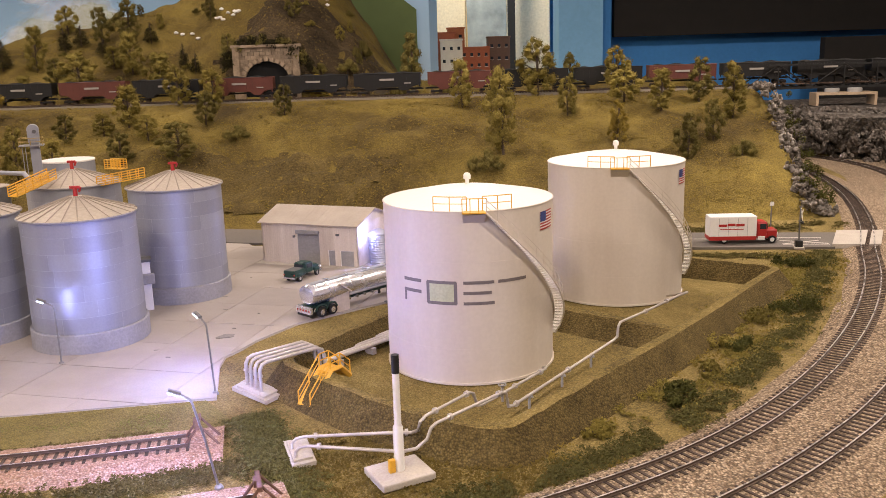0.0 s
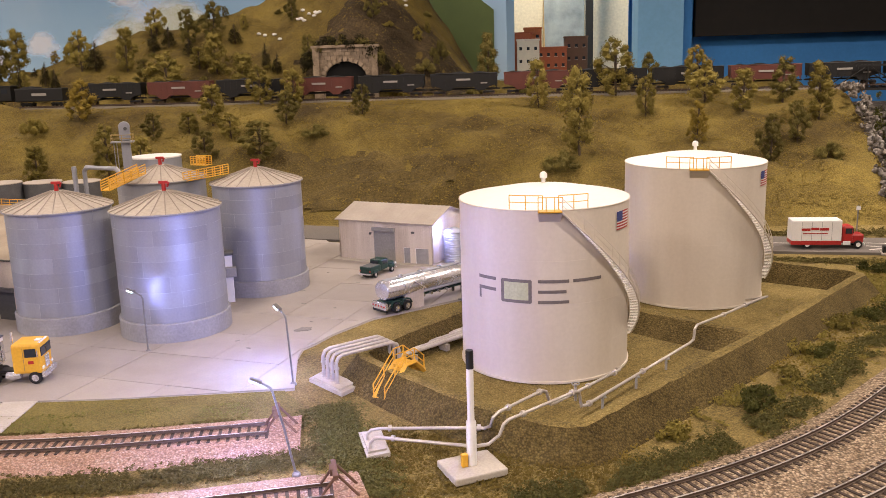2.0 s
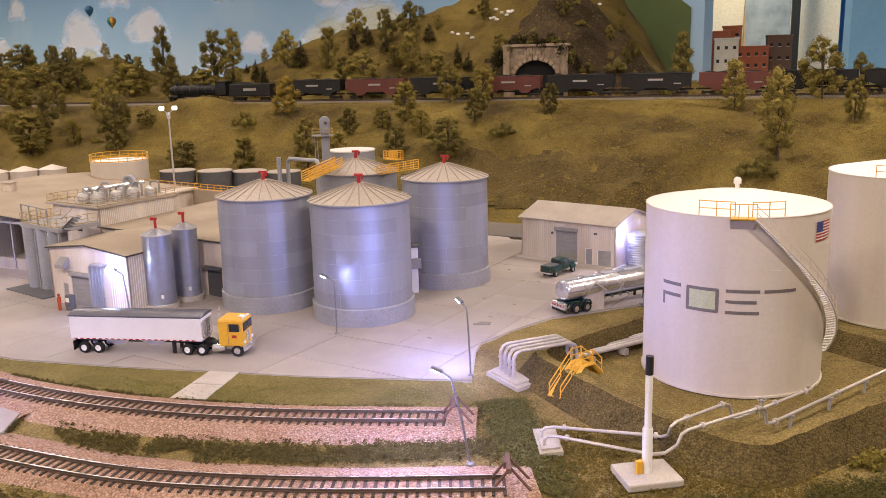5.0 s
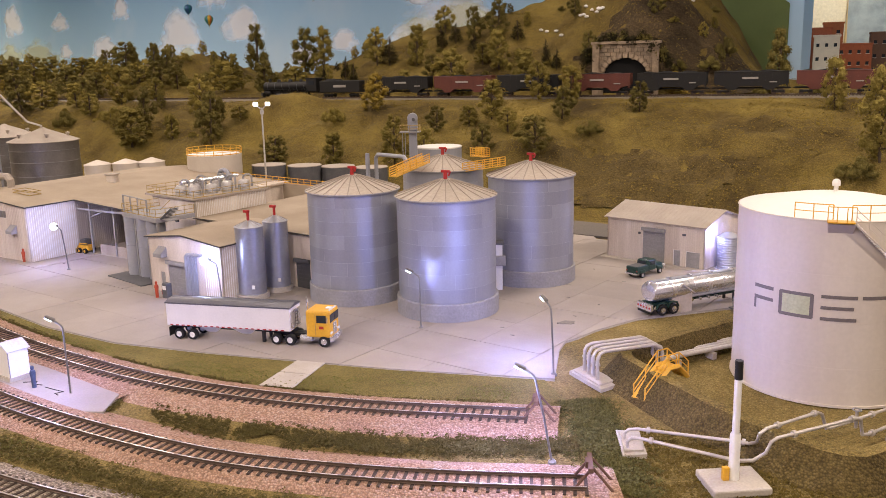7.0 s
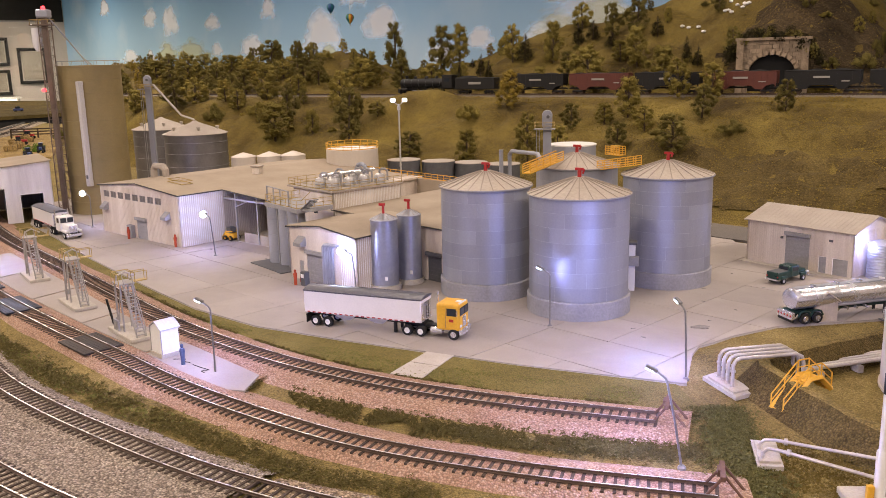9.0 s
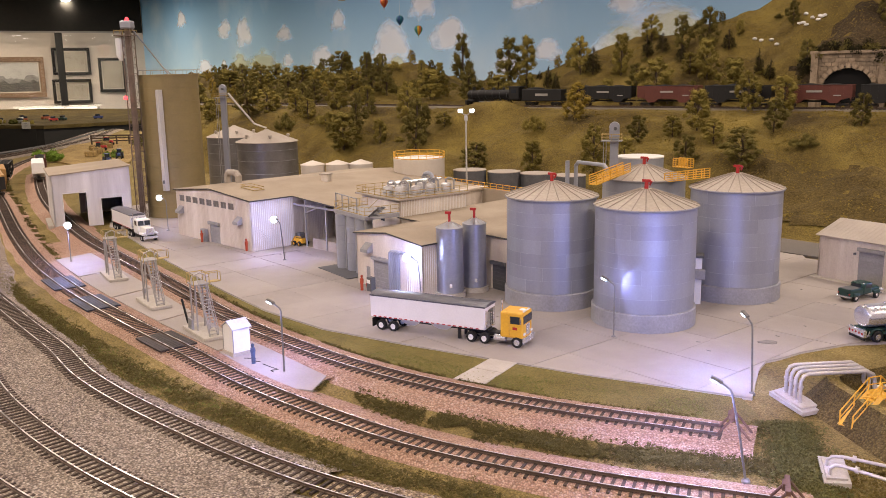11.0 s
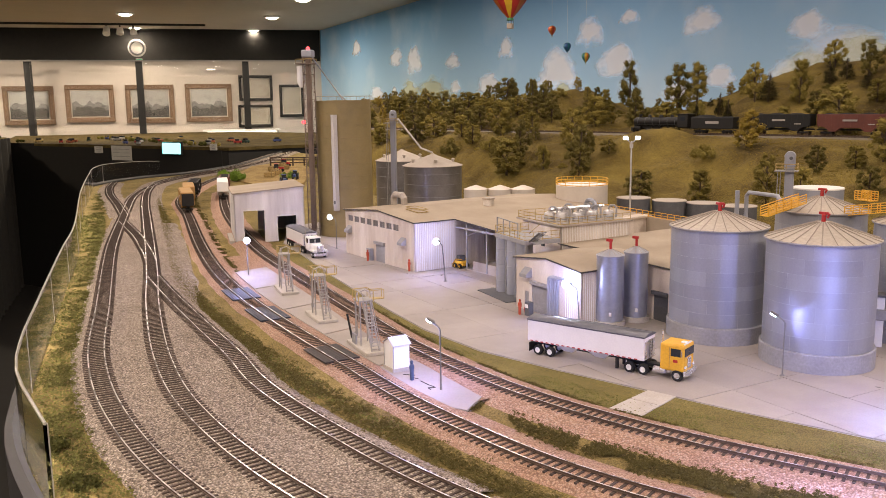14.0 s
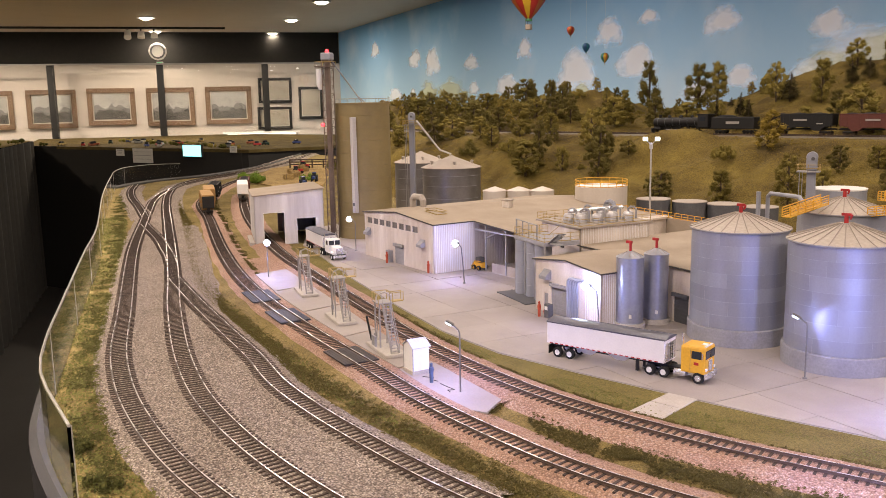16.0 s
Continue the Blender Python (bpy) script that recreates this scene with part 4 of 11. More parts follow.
# ---- buildings ----
def wall_panel(w, h, holes=(), th=0.0022):
    """A wall in the x-z plane, its face at y = 0, with rectangular openings (x0, x1, z0, z1)."""
    xs = sorted({0, w, *[v for o in holes for v in o[:2]]})
    zs = sorted({0, h, *[v for o in holes for v in o[2:]]})
    bm = bmesh.new()
    for xa, xb in zip(xs, xs[1:]):
        for za, zb in zip(zs, zs[1:]):
            xm, zm = (xa + xb) / 2, (za + zb) / 2
            if any(o[0] < xm < o[1] and o[2] < zm < o[3] for o in holes):
                continue
            box(xa, 0, za, xb, th, zb, bm=bm)
    bmesh.ops.remove_doubles(bm, verts=bm.verts, dist=1e-6)
    return bm


def gable(w, h, rise, th=0.0022, bm=None):
    """The triangle over a wall of width w and height h."""
    bm = bm or bmesh.new()
    v = [bm.verts.new(p) for p in ((0, 0, h), (w, 0, h), (w / 2, 0, h + rise), (0, th, h), (w, th, h), (w / 2, th, h + rise))]
    for f in ((0, 1, 2), (5, 4, 3), (0, 2, 5, 3), (2, 1, 4, 5), (0, 3, 4, 1)):
        bm.faces.new([v[i] for i in f])
    return bm


def ribs(w, h, pitch=0.0032, holes=(), size=0.00035):
    """Raised ribs of corrugated siding on a wall's face."""
    bm = bmesh.new()
    n = int(w / pitch)
    for k in range(1, n):
        x = k * w / n
        hs = [o for o in holes if o[0] - 0.001 < x < o[1] + 0.001]
        z0 = max([o[3] for o in hs], default=0.0)
        if hs and min(o[2] for o in hs) > 0.002:
            box(x - size, -size, 0, x + size, 0.0001, min(o[2] for o in hs), bm=bm)
        box(x - size, -size, z0, x + size, 0.0001, h, bm=bm)
    return bm


def place(ob, x, y, z=0.0, rz=0.0):
    ob.matrix_local = pose(x, y, z, 0, 0, rz)
    return ob


def roof_plate(pts, th, material, parent, label="", name="roof"):
    """A sloped roof sheet from four corner points, with thickness."""
    bm = bmesh.new()
    lo = [bm.verts.new(p) for p in pts]
    hi = [bm.verts.new((p[0], p[1], p[2] + th)) for p in pts]
    n = len(pts)
    bm.faces.new(hi)
    bm.faces.new(lo[::-1])
    for i in range(n):
        bm.faces.new((lo[i], lo[(i + 1) % n], hi[(i + 1) % n], hi[i]))
    bmesh.ops.recalc_face_normals(bm, faces=bm.faces)
    return part(name, bm, material, parent, label)


def shutter(par, x0, x1, z1, material, rows=7):
    """A roll-up door set back in its opening, with a hood box."""
    d = part("roller_door", box(x0, 0.0012, 0, x1, 0.0018, z1), material, par, "grey roll-up door")
    for k in range(rows):
        part("slat", box(x0 + 0.0003, 0.0008, z1 * k / rows + 0.0004, x1 - 0.0003, 0.0013, z1 * (k + 1) / rows - 0.0003), material, d)
    part("door_hood", box(x0 - 0.001, -0.004, z1, x1 + 0.001, 0.0, z1 + 0.005, 0.0006), material, par)


m_dustypane = mat("dusty_pane", (0.20, 0.18, 0.165), (0.13, 0.12, 0.11), 90, 0.35, bump=0.0)


def window(par, x0, x1, z0, z1):
    w = part("window", box(x0, 0.001, z0, x1, 0.0014, z1), m_dustypane, par, "dusty grey pane")
    part("window_frame", tube([(x0, 0.0006, z0), (x1, 0.0006, z0), (x1, 0.0006, z1), (x0, 0.0006, z1)], 0.0005, 4, closed=True), m_grey, w)
    part("mullion", rod(((x0 + x1) / 2, 0.0008, z0), ((x0 + x1) / 2, 0.0008, z1), 0.0003, 4), m_grey, w)


def vent_hood(par, x, z, s=0.011):
    bm = bmesh.new()
    pr = [(0, 0), (-s * 0.75, 0), (-s * 0.75, s * 0.35), (0, s)]
    a = [bm.verts.new((x - s * 0.6, p, z + q)) for p, q in pr]
    b = [bm.verts.new((x + s * 0.6, p, z + q)) for p, q in pr]
    bm.faces.new(a)
    bm.faces.new(b[::-1])
    for i in range(4):
        bm.faces.new((a[i], b[i], b[(i + 1) % 4], a[(i + 1) % 4]))
    bmesh.ops.recalc_face_normals(bm, faces=bm.faces)
    part("vent_hood", bm, m_grey, par)


def wall_pack(par, x, y, z, power=0.35, out=-1):
    """A bracket lamp on a wall."""
    l = part("wall_lamp", box(x - 0.003, y + out * 0.004, z, x + 0.003, y, z + 0.004, 0.0008), m_grey, par)
    part("lens", box(x - 0.0025, y + out * 0.0055, z + 0.0003, x + 0.0025, y + out * 0.004, z + 0.0035), m_led, l)


m_led = glow("cool_led_lens", (0.62, 0.74, 1.0), 60)
LED_COLOR = (0.33, 0.37, 1.0)


def led(x, y, z, power, tx=0.0, ty=0.0, tz=-1.0, size=150.0):
    """A cool white lamp: a cone towards (tx, ty, tz) where it is narrow, else open all round."""
    data = bpy.data.lights.new("led_light", "SPOT" if size < 100 else "POINT")
    data.energy, data.color, data.shadow_soft_size = power * 1.7, LED_COLOR, 0.003
    ob = new("led_light", data)
    ob.matrix_world = look((x, y, z), (x + tx, y + ty, z + tz))
    if size < 100:
        data.spot_size, data.spot_blend = radians(size), 0.25
    return ob


# corrugated shed beside the tanker
sh = thing("shed", -0.259, 1.229, 0, -21.0, "weathered white corrugated metal shed with grey doors", "shed")
W, D, E, R = 0.153, 0.105, 0.060, 0.016
part("plinth", box(-0.006, -0.012, 0.0, W + 0.004, D, 0.002), m_slab, sh)
holes = [(0.058, 0.093, 0, 0.046), (0.107, 0.117, 0, 0.024), (0.126, 0.146, 0, 0.024)]
fw = part("front_wall", wall_panel(W, E, holes), m_wall, sh)
part("siding", ribs(W, E, 0.0034, holes), m_wall, fw)
shutter(fw, 0.058, 0.093, 0.046, m_grey)
for x0, x1 in ((0.107, 0.117), (0.126, 0.146)):
    d = part("door", box(x0, 0.001, 0, x1, 0.0018, 0.024), m_grey, fw, "grey steel door")
    part("door_frame", tube([(x0, 0, 0), (x0, 0, 0.024), (x1, 0, 0.024), (x1, 0, 0)], 0.0006, 4), m_white, d)
part("wall_lamp", box(0.052, -0.003, 0.040, 0.055, 0, 0.043, 0.0005), m_greydark, fw)
part("wall_vent", box(0.120, -0.002, 0.045, 0.125, 0, 0.048, 0.0005), m_greydark, fw)
place(part("back_wall", wall_panel(W, E), m_wall, sh), W, D, 0, 180)
for nm, x, rz in (("end_wall", 0, -90), ("end_wall", W, 90)):
    y = D if rz == -90 else 0
    w_ = place(part(nm, gable(D, E, R, bm=wall_panel(D, E)), m_wall, sh), x, y, 0, rz)
    part("siding", ribs(D, E, 0.0034), m_wall, w_)
o = 0.004
for s in (0, 1):
    ya, yb = (-o, D / 2) if s == 0 else (D + o, D / 2)
    zl = E - o * R / (D / 2)
    r_ = roof_plate([(-o, ya, zl), (W + o, ya, zl), (W + o, yb, E + R), (-o, yb, E + R)], 0.0014, m_roofgrey, sh, "pale dusty corrugated roof")
    for k in range(24):
        x = -o + (W + 2 * o) * (k + 0.5) / 24
        part("roof_rib", tube([(x, ya, zl + 0.0016), (x, yb, E + R + 0.0016)], 0.00022, 4), m_roofgrey, r_)
wall_pack(sh, W + 0.004, 0.012, 0.047)
lw = sh.matrix_world @ Vector((W + 0.010, 0.010, 0.050))
led(lw.x, lw.y, lw.z, 0.11)

# silver corrugated bin beside the shed
b = thing("steel_bin", -0.088, 1.197, 0, 0, "small silver corrugated steel bin", "bin", "small steel bins")
def corrugated(R, z0, z1, n=22, depth=0.0006):
    pr = [(R, z0)]
    for k in range(n * 2):
        pr.append((R + (depth if k % 2 else -depth * 0.2), z0 + (z1 - z0) * (k + 0.5) / (n * 2)))
    return pr + [(R, z1)]
part("shell", lathe(corrugated(0.0145, 0, 0.046, 14), 40), m_silver, b, smooth=True)
part("roof", lathe([(0.0152, 0.046), (0.003, 0.0515), (0, 0.0515)], 40), m_galv, b, smooth=True)

# ---- warehouse with the open bay ----
wh = thing("warehouse", -1.320, 0.969, 0, -9.4, "large weathered white warehouse with a cream roof and open bay", "warehouse")
W, E, R, D = 0.251, 0.0857, 0.0105, 0.42
holes = [(0.115, 0.148, 0.0, 0.034)] + [(0.012 + k * 0.024, 0.030 + k * 0.024, 0.066, 0.077) for k in range(8)]
fw = part("front_wall", gable(W, E, R, bm=wall_panel(W, E, holes)), m_wall, wh)
part("siding", ribs(W, E, 0.0042, holes, 0.0003), m_wall, fw)
shutter(fw, 0.115, 0.148, 0.034, m_grey)
for h in holes[1:]:
    window(fw, *h)
for x in (0.018, 0.215):
    vent_hood(fw, x, 0.044, 0.013)
part("electrical_box", box(0.094, -0.008, 0, 0.108, 0, 0.024, 0.0008), m_grey, fw)
part("downpipe", rod((W - 0.001, -0.001, 0), (W - 0.001, -0.001, E), 0.0007, 6), m_wall, fw)
sw = place(part("side_wall", wall_panel(0.084, E), m_wall, wh), W, 0, 0, 90)
part("siding", ribs(0.084, E, 0.0036), m_white, sw, "white ribbed siding")
BX = 0.395
# the bay's inner walls are browner and darker than the outer ones
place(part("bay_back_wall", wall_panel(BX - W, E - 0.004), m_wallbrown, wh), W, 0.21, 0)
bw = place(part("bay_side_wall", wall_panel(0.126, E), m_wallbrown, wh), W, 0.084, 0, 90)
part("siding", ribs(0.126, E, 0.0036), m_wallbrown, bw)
part("bay_rear", box(W, 0.212, 0, BX, D, E - 0.006), m_wall, wh)
part("body", box(0.001, 0.003, 0, W - 0.0025, D, E - 0.001), m_wall, wh)
part("bay_floor", box(W, 0.084, 0.0017, BX, 0.21, 0.0023), m_slab, wh)
part("bay_low_wall", box(0.300, 0.086, 0.002, BX, 0.0885, 0.018), m_wallbrown, wh)
for x in (0.283, 0.340, BX - 0.002):
    part("post", box(x - 0.0013, 0.0845, 0, x + 0.0013, 0.0871, E - 0.005), m_grey, wh)
zr = 0.0762
part("bay_beam", box(W, 0.0845, zr - 0.006, BX, 0.0868, zr - 0.003), m_grey, wh)
part("brace", rod((0.284, 0.086, 0.060), (0.318, 0.086, 0.072), 0.0008, 6), m_grey, wh)
o = 0.003
roof_plate([(-o, -o, E - 0.0003), (W / 2, -o, E + R), (W / 2, D, E + R), (-o, D, E - 0.0003)], 0.0016, m_roof, wh, "cream dusty roof")
roof_plate([(W / 2, -o, E + R), (W + o, -o, E - 0.0003), (W + o, D, E - 0.0003), (W / 2, D, E + R)], 0.0016, m_roof, wh)
roof_plate([(W + o, 0.081, E - 0.0003), (BX + 0.004, 0.081, zr), (BX + 0.004, D, zr), (W + o, D, E - 0.0003)], 0.0016, m_roof, wh)
part("eave_trim", tube([(-o, -o - 0.0004, E + 0.0001), (W / 2, -o - 0.0004, E + R + 0.0004), (W + o, -o - 0.0004, E + 0.0001), (W + o + 0.0004, 0.0806, E + 0.0001), (BX + 0.004, 0.0806, zr + 0.0003)], 0.0009, 4), m_trimdark, wh)
hatch = part("roof_hatch", tube([(0.150, 0.045, E + R + 0.001), (0.192, 0.045, E + R - 0.002), (0.192, 0.066, E + R - 0.002), (0.150, 0.066, E + R + 0.001)], 0.0008, 6, closed=True), m_yellowdirty, wh, "yellow rail round a roof hatch")
part("hatch_rail", tube([(0.150, 0.045, E + R + 0.005), (0.192, 0.045, E + R + 0.003), (0.192, 0.066, E + R + 0.003), (0.150, 0.066, E + R + 0.005)], 0.0006, 6, closed=True), m_yellowdirty, hatch)
duct = part("duct", tube([(0.015, 0.10, E), (0.015, 0.10, E + 0.018), (0.022, 0.10, E + 0.0245), (0.048, 0.10, E + 0.0245), (0.055, 0.10, E + 0.018), (0.055, 0.10, E)], 0.0062, 10), m_roofgrey, wh, "cream elbow duct on the roof")
for x in (0.33,):
    v = part("roof_vent", box(x, 0.24, zr, x + 0.018, 0.258, zr + 0.016, 0.001), m_roofgrey, wh)
    part("vent_cap", box(x - 0.002, 0.238, zr + 0.016, x + 0.020, 0.260, zr + 0.019, 0.0008), m_white, v)
tagged(wh, group="plant buildings")

# heaped stock in the bay, as plain shapes
t = thing("crate", -1.0, 1.10, 0.0024, -9.4, "dark brown stacked crates in the open bay", "crate")
part("lower_crate", box(-0.03, -0.02, 0, 0.03, 0.02, 0.018, 0.001), m_wallbrown, t)
part("upper_crate", box(-0.02, -0.015, 0.018, 0.022, 0.015, 0.032, 0.001), m_greydark, t)

rv_ = thing("roof_vent", -1.112, 1.151, 0.0925, 14, "small pale box vent standing on the warehouse roof", "vent")
part("box", box(-0.0075, -0.0075, 0, 0.0075, 0.0075, 0.013, 0.0006), m_wall, rv_)
part("cap", box(-0.0095, -0.0095, 0.013, 0.0095, 0.0095, 0.0155, 0.0006), m_roofgrey, rv_)

# ---- low process building ----
lb = thing("process_building", -0.781, 0.859, 0, -11.7, "low weathered cream building with pipes down its front wall", "building", "plant buildings")
W, E, R, D = 0.138, 0.0722, 0.0075, 0.13
holes = [(0.036, 0.072, 0, 0.040), (0.020, 0.029, 0, 0.028)]
fw = part("front_wall", gable(W, E, R, bm=wall_panel(W, E, holes)), m_wall, lb)
shutter(fw, 0.036, 0.072, 0.040, m_grey)
part("door", box(0.020, 0.001, 0, 0.029, 0.0018, 0.028), m_grey, fw, "grey steel door")
vent_hood(fw, 0.028, 0.049, 0.013)
for k in range(5):
    x = 0.074 + k * 0.0048
    part("pipe", tube([(x, -0.0025, 0.002), (x, -0.0025, 0.050), (x + 0.001, -0.003, 0.0545), (x + 0.004, -0.003, 0.057), (x + 0.009, -0.0015, 0.058), (x + 0.010, 0.001, 0.058)], 0.0017, 8), m_galv, fw, "grey vertical pipe")
part("siding_panel", ribs(0.030, E - 0.004, 0.0034), m_white, fw, "white ribbed panel").matrix_local = pose(W - 0.034, 0, 0)
sw = place(part("side_wall", wall_panel(D, E), m_wall, lb), W, 0, 0, 90)
part("siding", ribs(D, E, 0.0034), m_white, sw)
place(part("side_wall", wall_panel(D, E), m_wall, lb), 0, D, 0, -90)
place(part("back_wall", gable(W, E, R, bm=wall_panel(W, E)), m_wall, lb), W, D, 0, 180)
o = 0.003
roof_plate([(-o, -o, E - 0.0003), (W / 2, -o, E + R), (W / 2, D, E + R), (-o, D, E - 0.0003)], 0.0016, m_roof, lb, "cream dusty roof")
roof_plate([(W / 2, -o, E + R), (W + o, -o, E - 0.0003), (W + o, D, E - 0.0003), (W / 2, D, E + R)], 0.0016, m_roof, lb)
part("eave_trim", tube([(-o, -o - 0.0004, E + 0.0001), (W / 2, -o - 0.0004, E + R + 0.0004), (W + o, -o - 0.0004, E + 0.0001), (W + o + 0.0004, D, E + 0.0001)], 0.0009, 4), m_trimdark, lb)

# ---- annex with the flat roof, behind the small bins ----
an = thing("annex", -0.800, 0.982, 0, -15.4, "low cream annex with a wide flat roof behind the bins", "building", "plant buildings")
W, E, D = 0.30, 0.0735, 0.30
holes = [(0.205, 0.232, 0, 0.036)]
fw = part("front_wall", wall_panel(W, E, holes), m_wall, an)
shutter(fw, 0.205, 0.232, 0.036, m_greydark)
place(part("side_wall", wall_panel(D, E), m_wall, an), W, 0, 0, 90)
place(part("side_wall", wall_panel(D, E), m_wall, an), 0, D, 0, -90)
place(part("back_wall", wall_panel(W, E), m_wall, an), W, D, 0, 180)
roof_plate([(-0.003, -0.003, E), (W + 0.003, -0.003, E), (W + 0.003, D, E + 0.006), (-0.003, D, E + 0.006)], 0.0016, m_roof, an, "cream dusty flat roof")
part("eave_trim", tube([(-0.004, -0.0034, E + 0.0003), (W + 0.004, -0.0034, E + 0.0003)], 0.0009, 4), m_trimdark, an)
m_vessel = mat("pale_vessel_steel", (0.60, 0.58, 0.56), (0.46, 0.44, 0.43), 60, 0.4, metal=0.3, bump=0.03)
# ---- small corrugated bins beside the silos ----
def corrugated_bin(x, y, R, H):
    t = thing("steel_bin", x, y, 0, 0, "tall silver corrugated steel bin with a red filler pipe", "bin", "small steel bins")
    part("footing", lathe([(R + 0.003, 0), (R + 0.003, 0.008), (0, 0.008)], 40), m_slab, t, "round concrete footing", smooth=True)
    part("shell", lathe(corrugated(R, 0.008, H, 34, 0.00022), 48), m_silver, t, smooth=True)
    part("roof", lathe([(R + 0.0008, H - 0.001), (R + 0.0008, H), (0.003, H + 0.007), (0, H + 0.007)], 48), m_galv, t, smooth=True)
    for k in range(12):
        a = k * math.tau / 12
        part("rib", tube([(math.cos(a) * R, math.sin(a) * R, H + 0.0006), (math.cos(a) * 0.003, math.sin(a) * 0.003, H + 0.0073)], 0.0003, 4), m_binroof, t)
    f = part("filler_pipe", rod((0, 0, H + 0.006), (0, 0, H + 0.018), 0.0017, 8), m_red, t, "red filler pipe")
    part("elbow", box(-0.006, -0.0016, H + 0.0165, 0.0022, 0.0016, H + 0.020, 0.0005), m_red, f)
    part("hatch", box(R * 0.55, -R * 0.86, 0.016, R * 0.55 + 0.004, -R * 0.80, 0.021, 0.0004), m_white, t, "small white access hatch")
    return t


corrugated_bin(-0.6283, 0.867, 0.0172, 0.0925)
corrugated_bin(-0.6175, 0.9084, 0.0155, 0.0925)

# ---- tower block with the still vessels on its roof ----
tb = thing("still_house", -0.9, 1.008, 0, -16.4, "white ribbed block with a railed roof deck of steel vessels", "building", "plant buildings")
W, D, E = 0.106, 0.130, 0.100
fw = part("front_wall", wall_panel(W, E, [(0.052, 0.064, 0.064, 0.078)]), m_wall, tb)
part("window", box(0.052, 0.001, 0.064, 0.064, 0.0014, 0.078), m_window, fw)
sw = place(part("side_wall", wall_panel(D, E), m_wall, tb), W, 0, 0, 90)
part("siding", ribs(D, E, 0.0030), m_white, sw)
place(part("side_wall", wall_panel(D, E), m_wall, tb), 0, D, 0, -90)
place(part("back_wall", wall_panel(W, E), m_wall, tb), W, D, 0, 180)
part("deck", box(-0.012, -0.005, E, W + 0.004, D + 0.003, E + 0.0028, 0.0004), m_roofgrey, tb, "dusty roof deck")
def railing(par, pts, z, h=0.011, material=None, step=0.016, r=0.00045):
    material = material or m_yellowdirty
    top = part("guard_rail", tube([(x, y, z + h) for x, y in pts], r, 6), material, par, "yellow guard rail")
    part("mid_rail", tube([(x, y, z + h * 0.52) for x, y in pts], r * 0.8, 6), material, top)
    part("toe_board", tube([(x, y, z + 0.0012) for x, y in pts], r * 1.3, 4), material, top)
    for (xa, ya), (xb, yb) in zip(pts, pts[1:]):
        n = max(1, round(math.hypot(xb - xa, yb - ya) / step))
        for k in range(n + 1):
            if k == n and (xb, yb) != pts[-1]:
                continue
            x, y = xa + (xb - xa) * k / n, ya + (yb - ya) * k / n
            part("post", rod((x, y, z), (x, y, z + h), r, 6), material, top)
railing(tb, [(W + 0.002, D), (W + 0.002, -0.002), (-0.010, -0.002), (-0.010, D)], E + 0.0025)
for k, (x, y) in enumerate(((0.055, 0.014), (0.080, 0.020), (0.082, 0.048), (0.084, 0.075), (0.086, 0.104), (0.045, 0.05), (0.048, 0.085))):
    R, H = 0.0088, 0.010 + 0.0015 * (k % 2)
    v = part("vessel", lathe([(R, 0), (R, H), (R * 0.85, H + 0.003), (R * 0.4, H + 0.005), (0, H + 0.0055)], 24), m_vessel, tb, "pale steel domed vessel", smooth=True)
    v.matrix_local = pose(x, y, E + 0.0025)
    part("neck", tube([(0, 0, H + 0.004), (0, 0, H + 0.009), (0.003, 0.002, H + 0.012), (0.009, 0.004, H + 0.012), (0.012, 0.006, H + 0.009), (0.012, 0.006, 0.004)], 0.0017, 8), m_grey, v, "grey curved pipe")
    part("band", lathe([(R + 0.0002, H * 0.5 - 0.0006), (R + 0.0006, H * 0.5), (R + 0.0002, H * 0.5 + 0.0006)], 24), m_galv, v)
part("header_pipe", rod((0.062, 0.01, E + 0.021), (0.064, 0.11, E + 0.021), 0.003, 10), m_chrome, tb, "shiny header pipe")
part("loop_duct", tube([(0.045, 0.09, E), (0.045, 0.09, E + 0.022), (0.050, 0.09, E + 0.029), (0.058, 0.09, E + 0.031), (0.066, 0.09, E + 0.029), (0.071, 0.09, E + 0.022), (0.071, 0.09, E + 0.016)], 0.0035, 10), m_galv, tb, "steel loop duct")

# stair from the platform up to the roof deck, and the platform on its grey columns
pf = thing("pump_platform", -0.872, 0.918, 0, -20.0, "grey steel platform with yellow rails on thick grey columns", "platform")
W, D, Z = 0.092, 0.055, 0.0905
part("plinth", box(-0.012, -0.028, 0.0, W - 0.01, D - 0.01, 0.003), m_greydark, pf)
part("deck", box(-0.003, -0.003, Z - 0.006, W, D, Z, 0.0005), m_grey, pf)
for x, y, r in ((0.012, 0.004, 0.0105), (0.038, 0.010, 0.0125), (0.066, 0.010, 0.0125)):
    c = part("column", lathe([(r, 0.003), (r, Z - 0.006), (0, Z - 0.006)], 28), m_galv, pf, "thick grey vertical vessel", smooth=True)
    for z in (0.02, 0.045, 0.068):
        part("band", lathe([(r + 0.0001, z - 0.0005), (r + 0.0005, z), (r + 0.0001, z + 0.0005)], 28), m_galv, c)
        c.children[-1].matrix_local = Matrix()
    c.matrix_local = pose(x, y, 0)
for x in (0.0, 0.030, 0.060, W - 0.002):
    part("leg", box(x - 0.0012, -0.002, 0.003, x + 0.0012, 0.0004, Z - 0.006), m_grey, pf)
railing(pf, [(-0.002, D), (-0.002, -0.002), (W - 0.002, -0.002), (W - 0.002, D)], Z, 0.012)
part("frame", tube([(0.0, 0.0, Z), (0.0, 0.0, Z + 0.024), (W * 0.7, 0.0, Z + 0.022), (W * 0.7, 0.0, Z)], 0.0013, 8), m_grey, pf, "grey pipe frame")
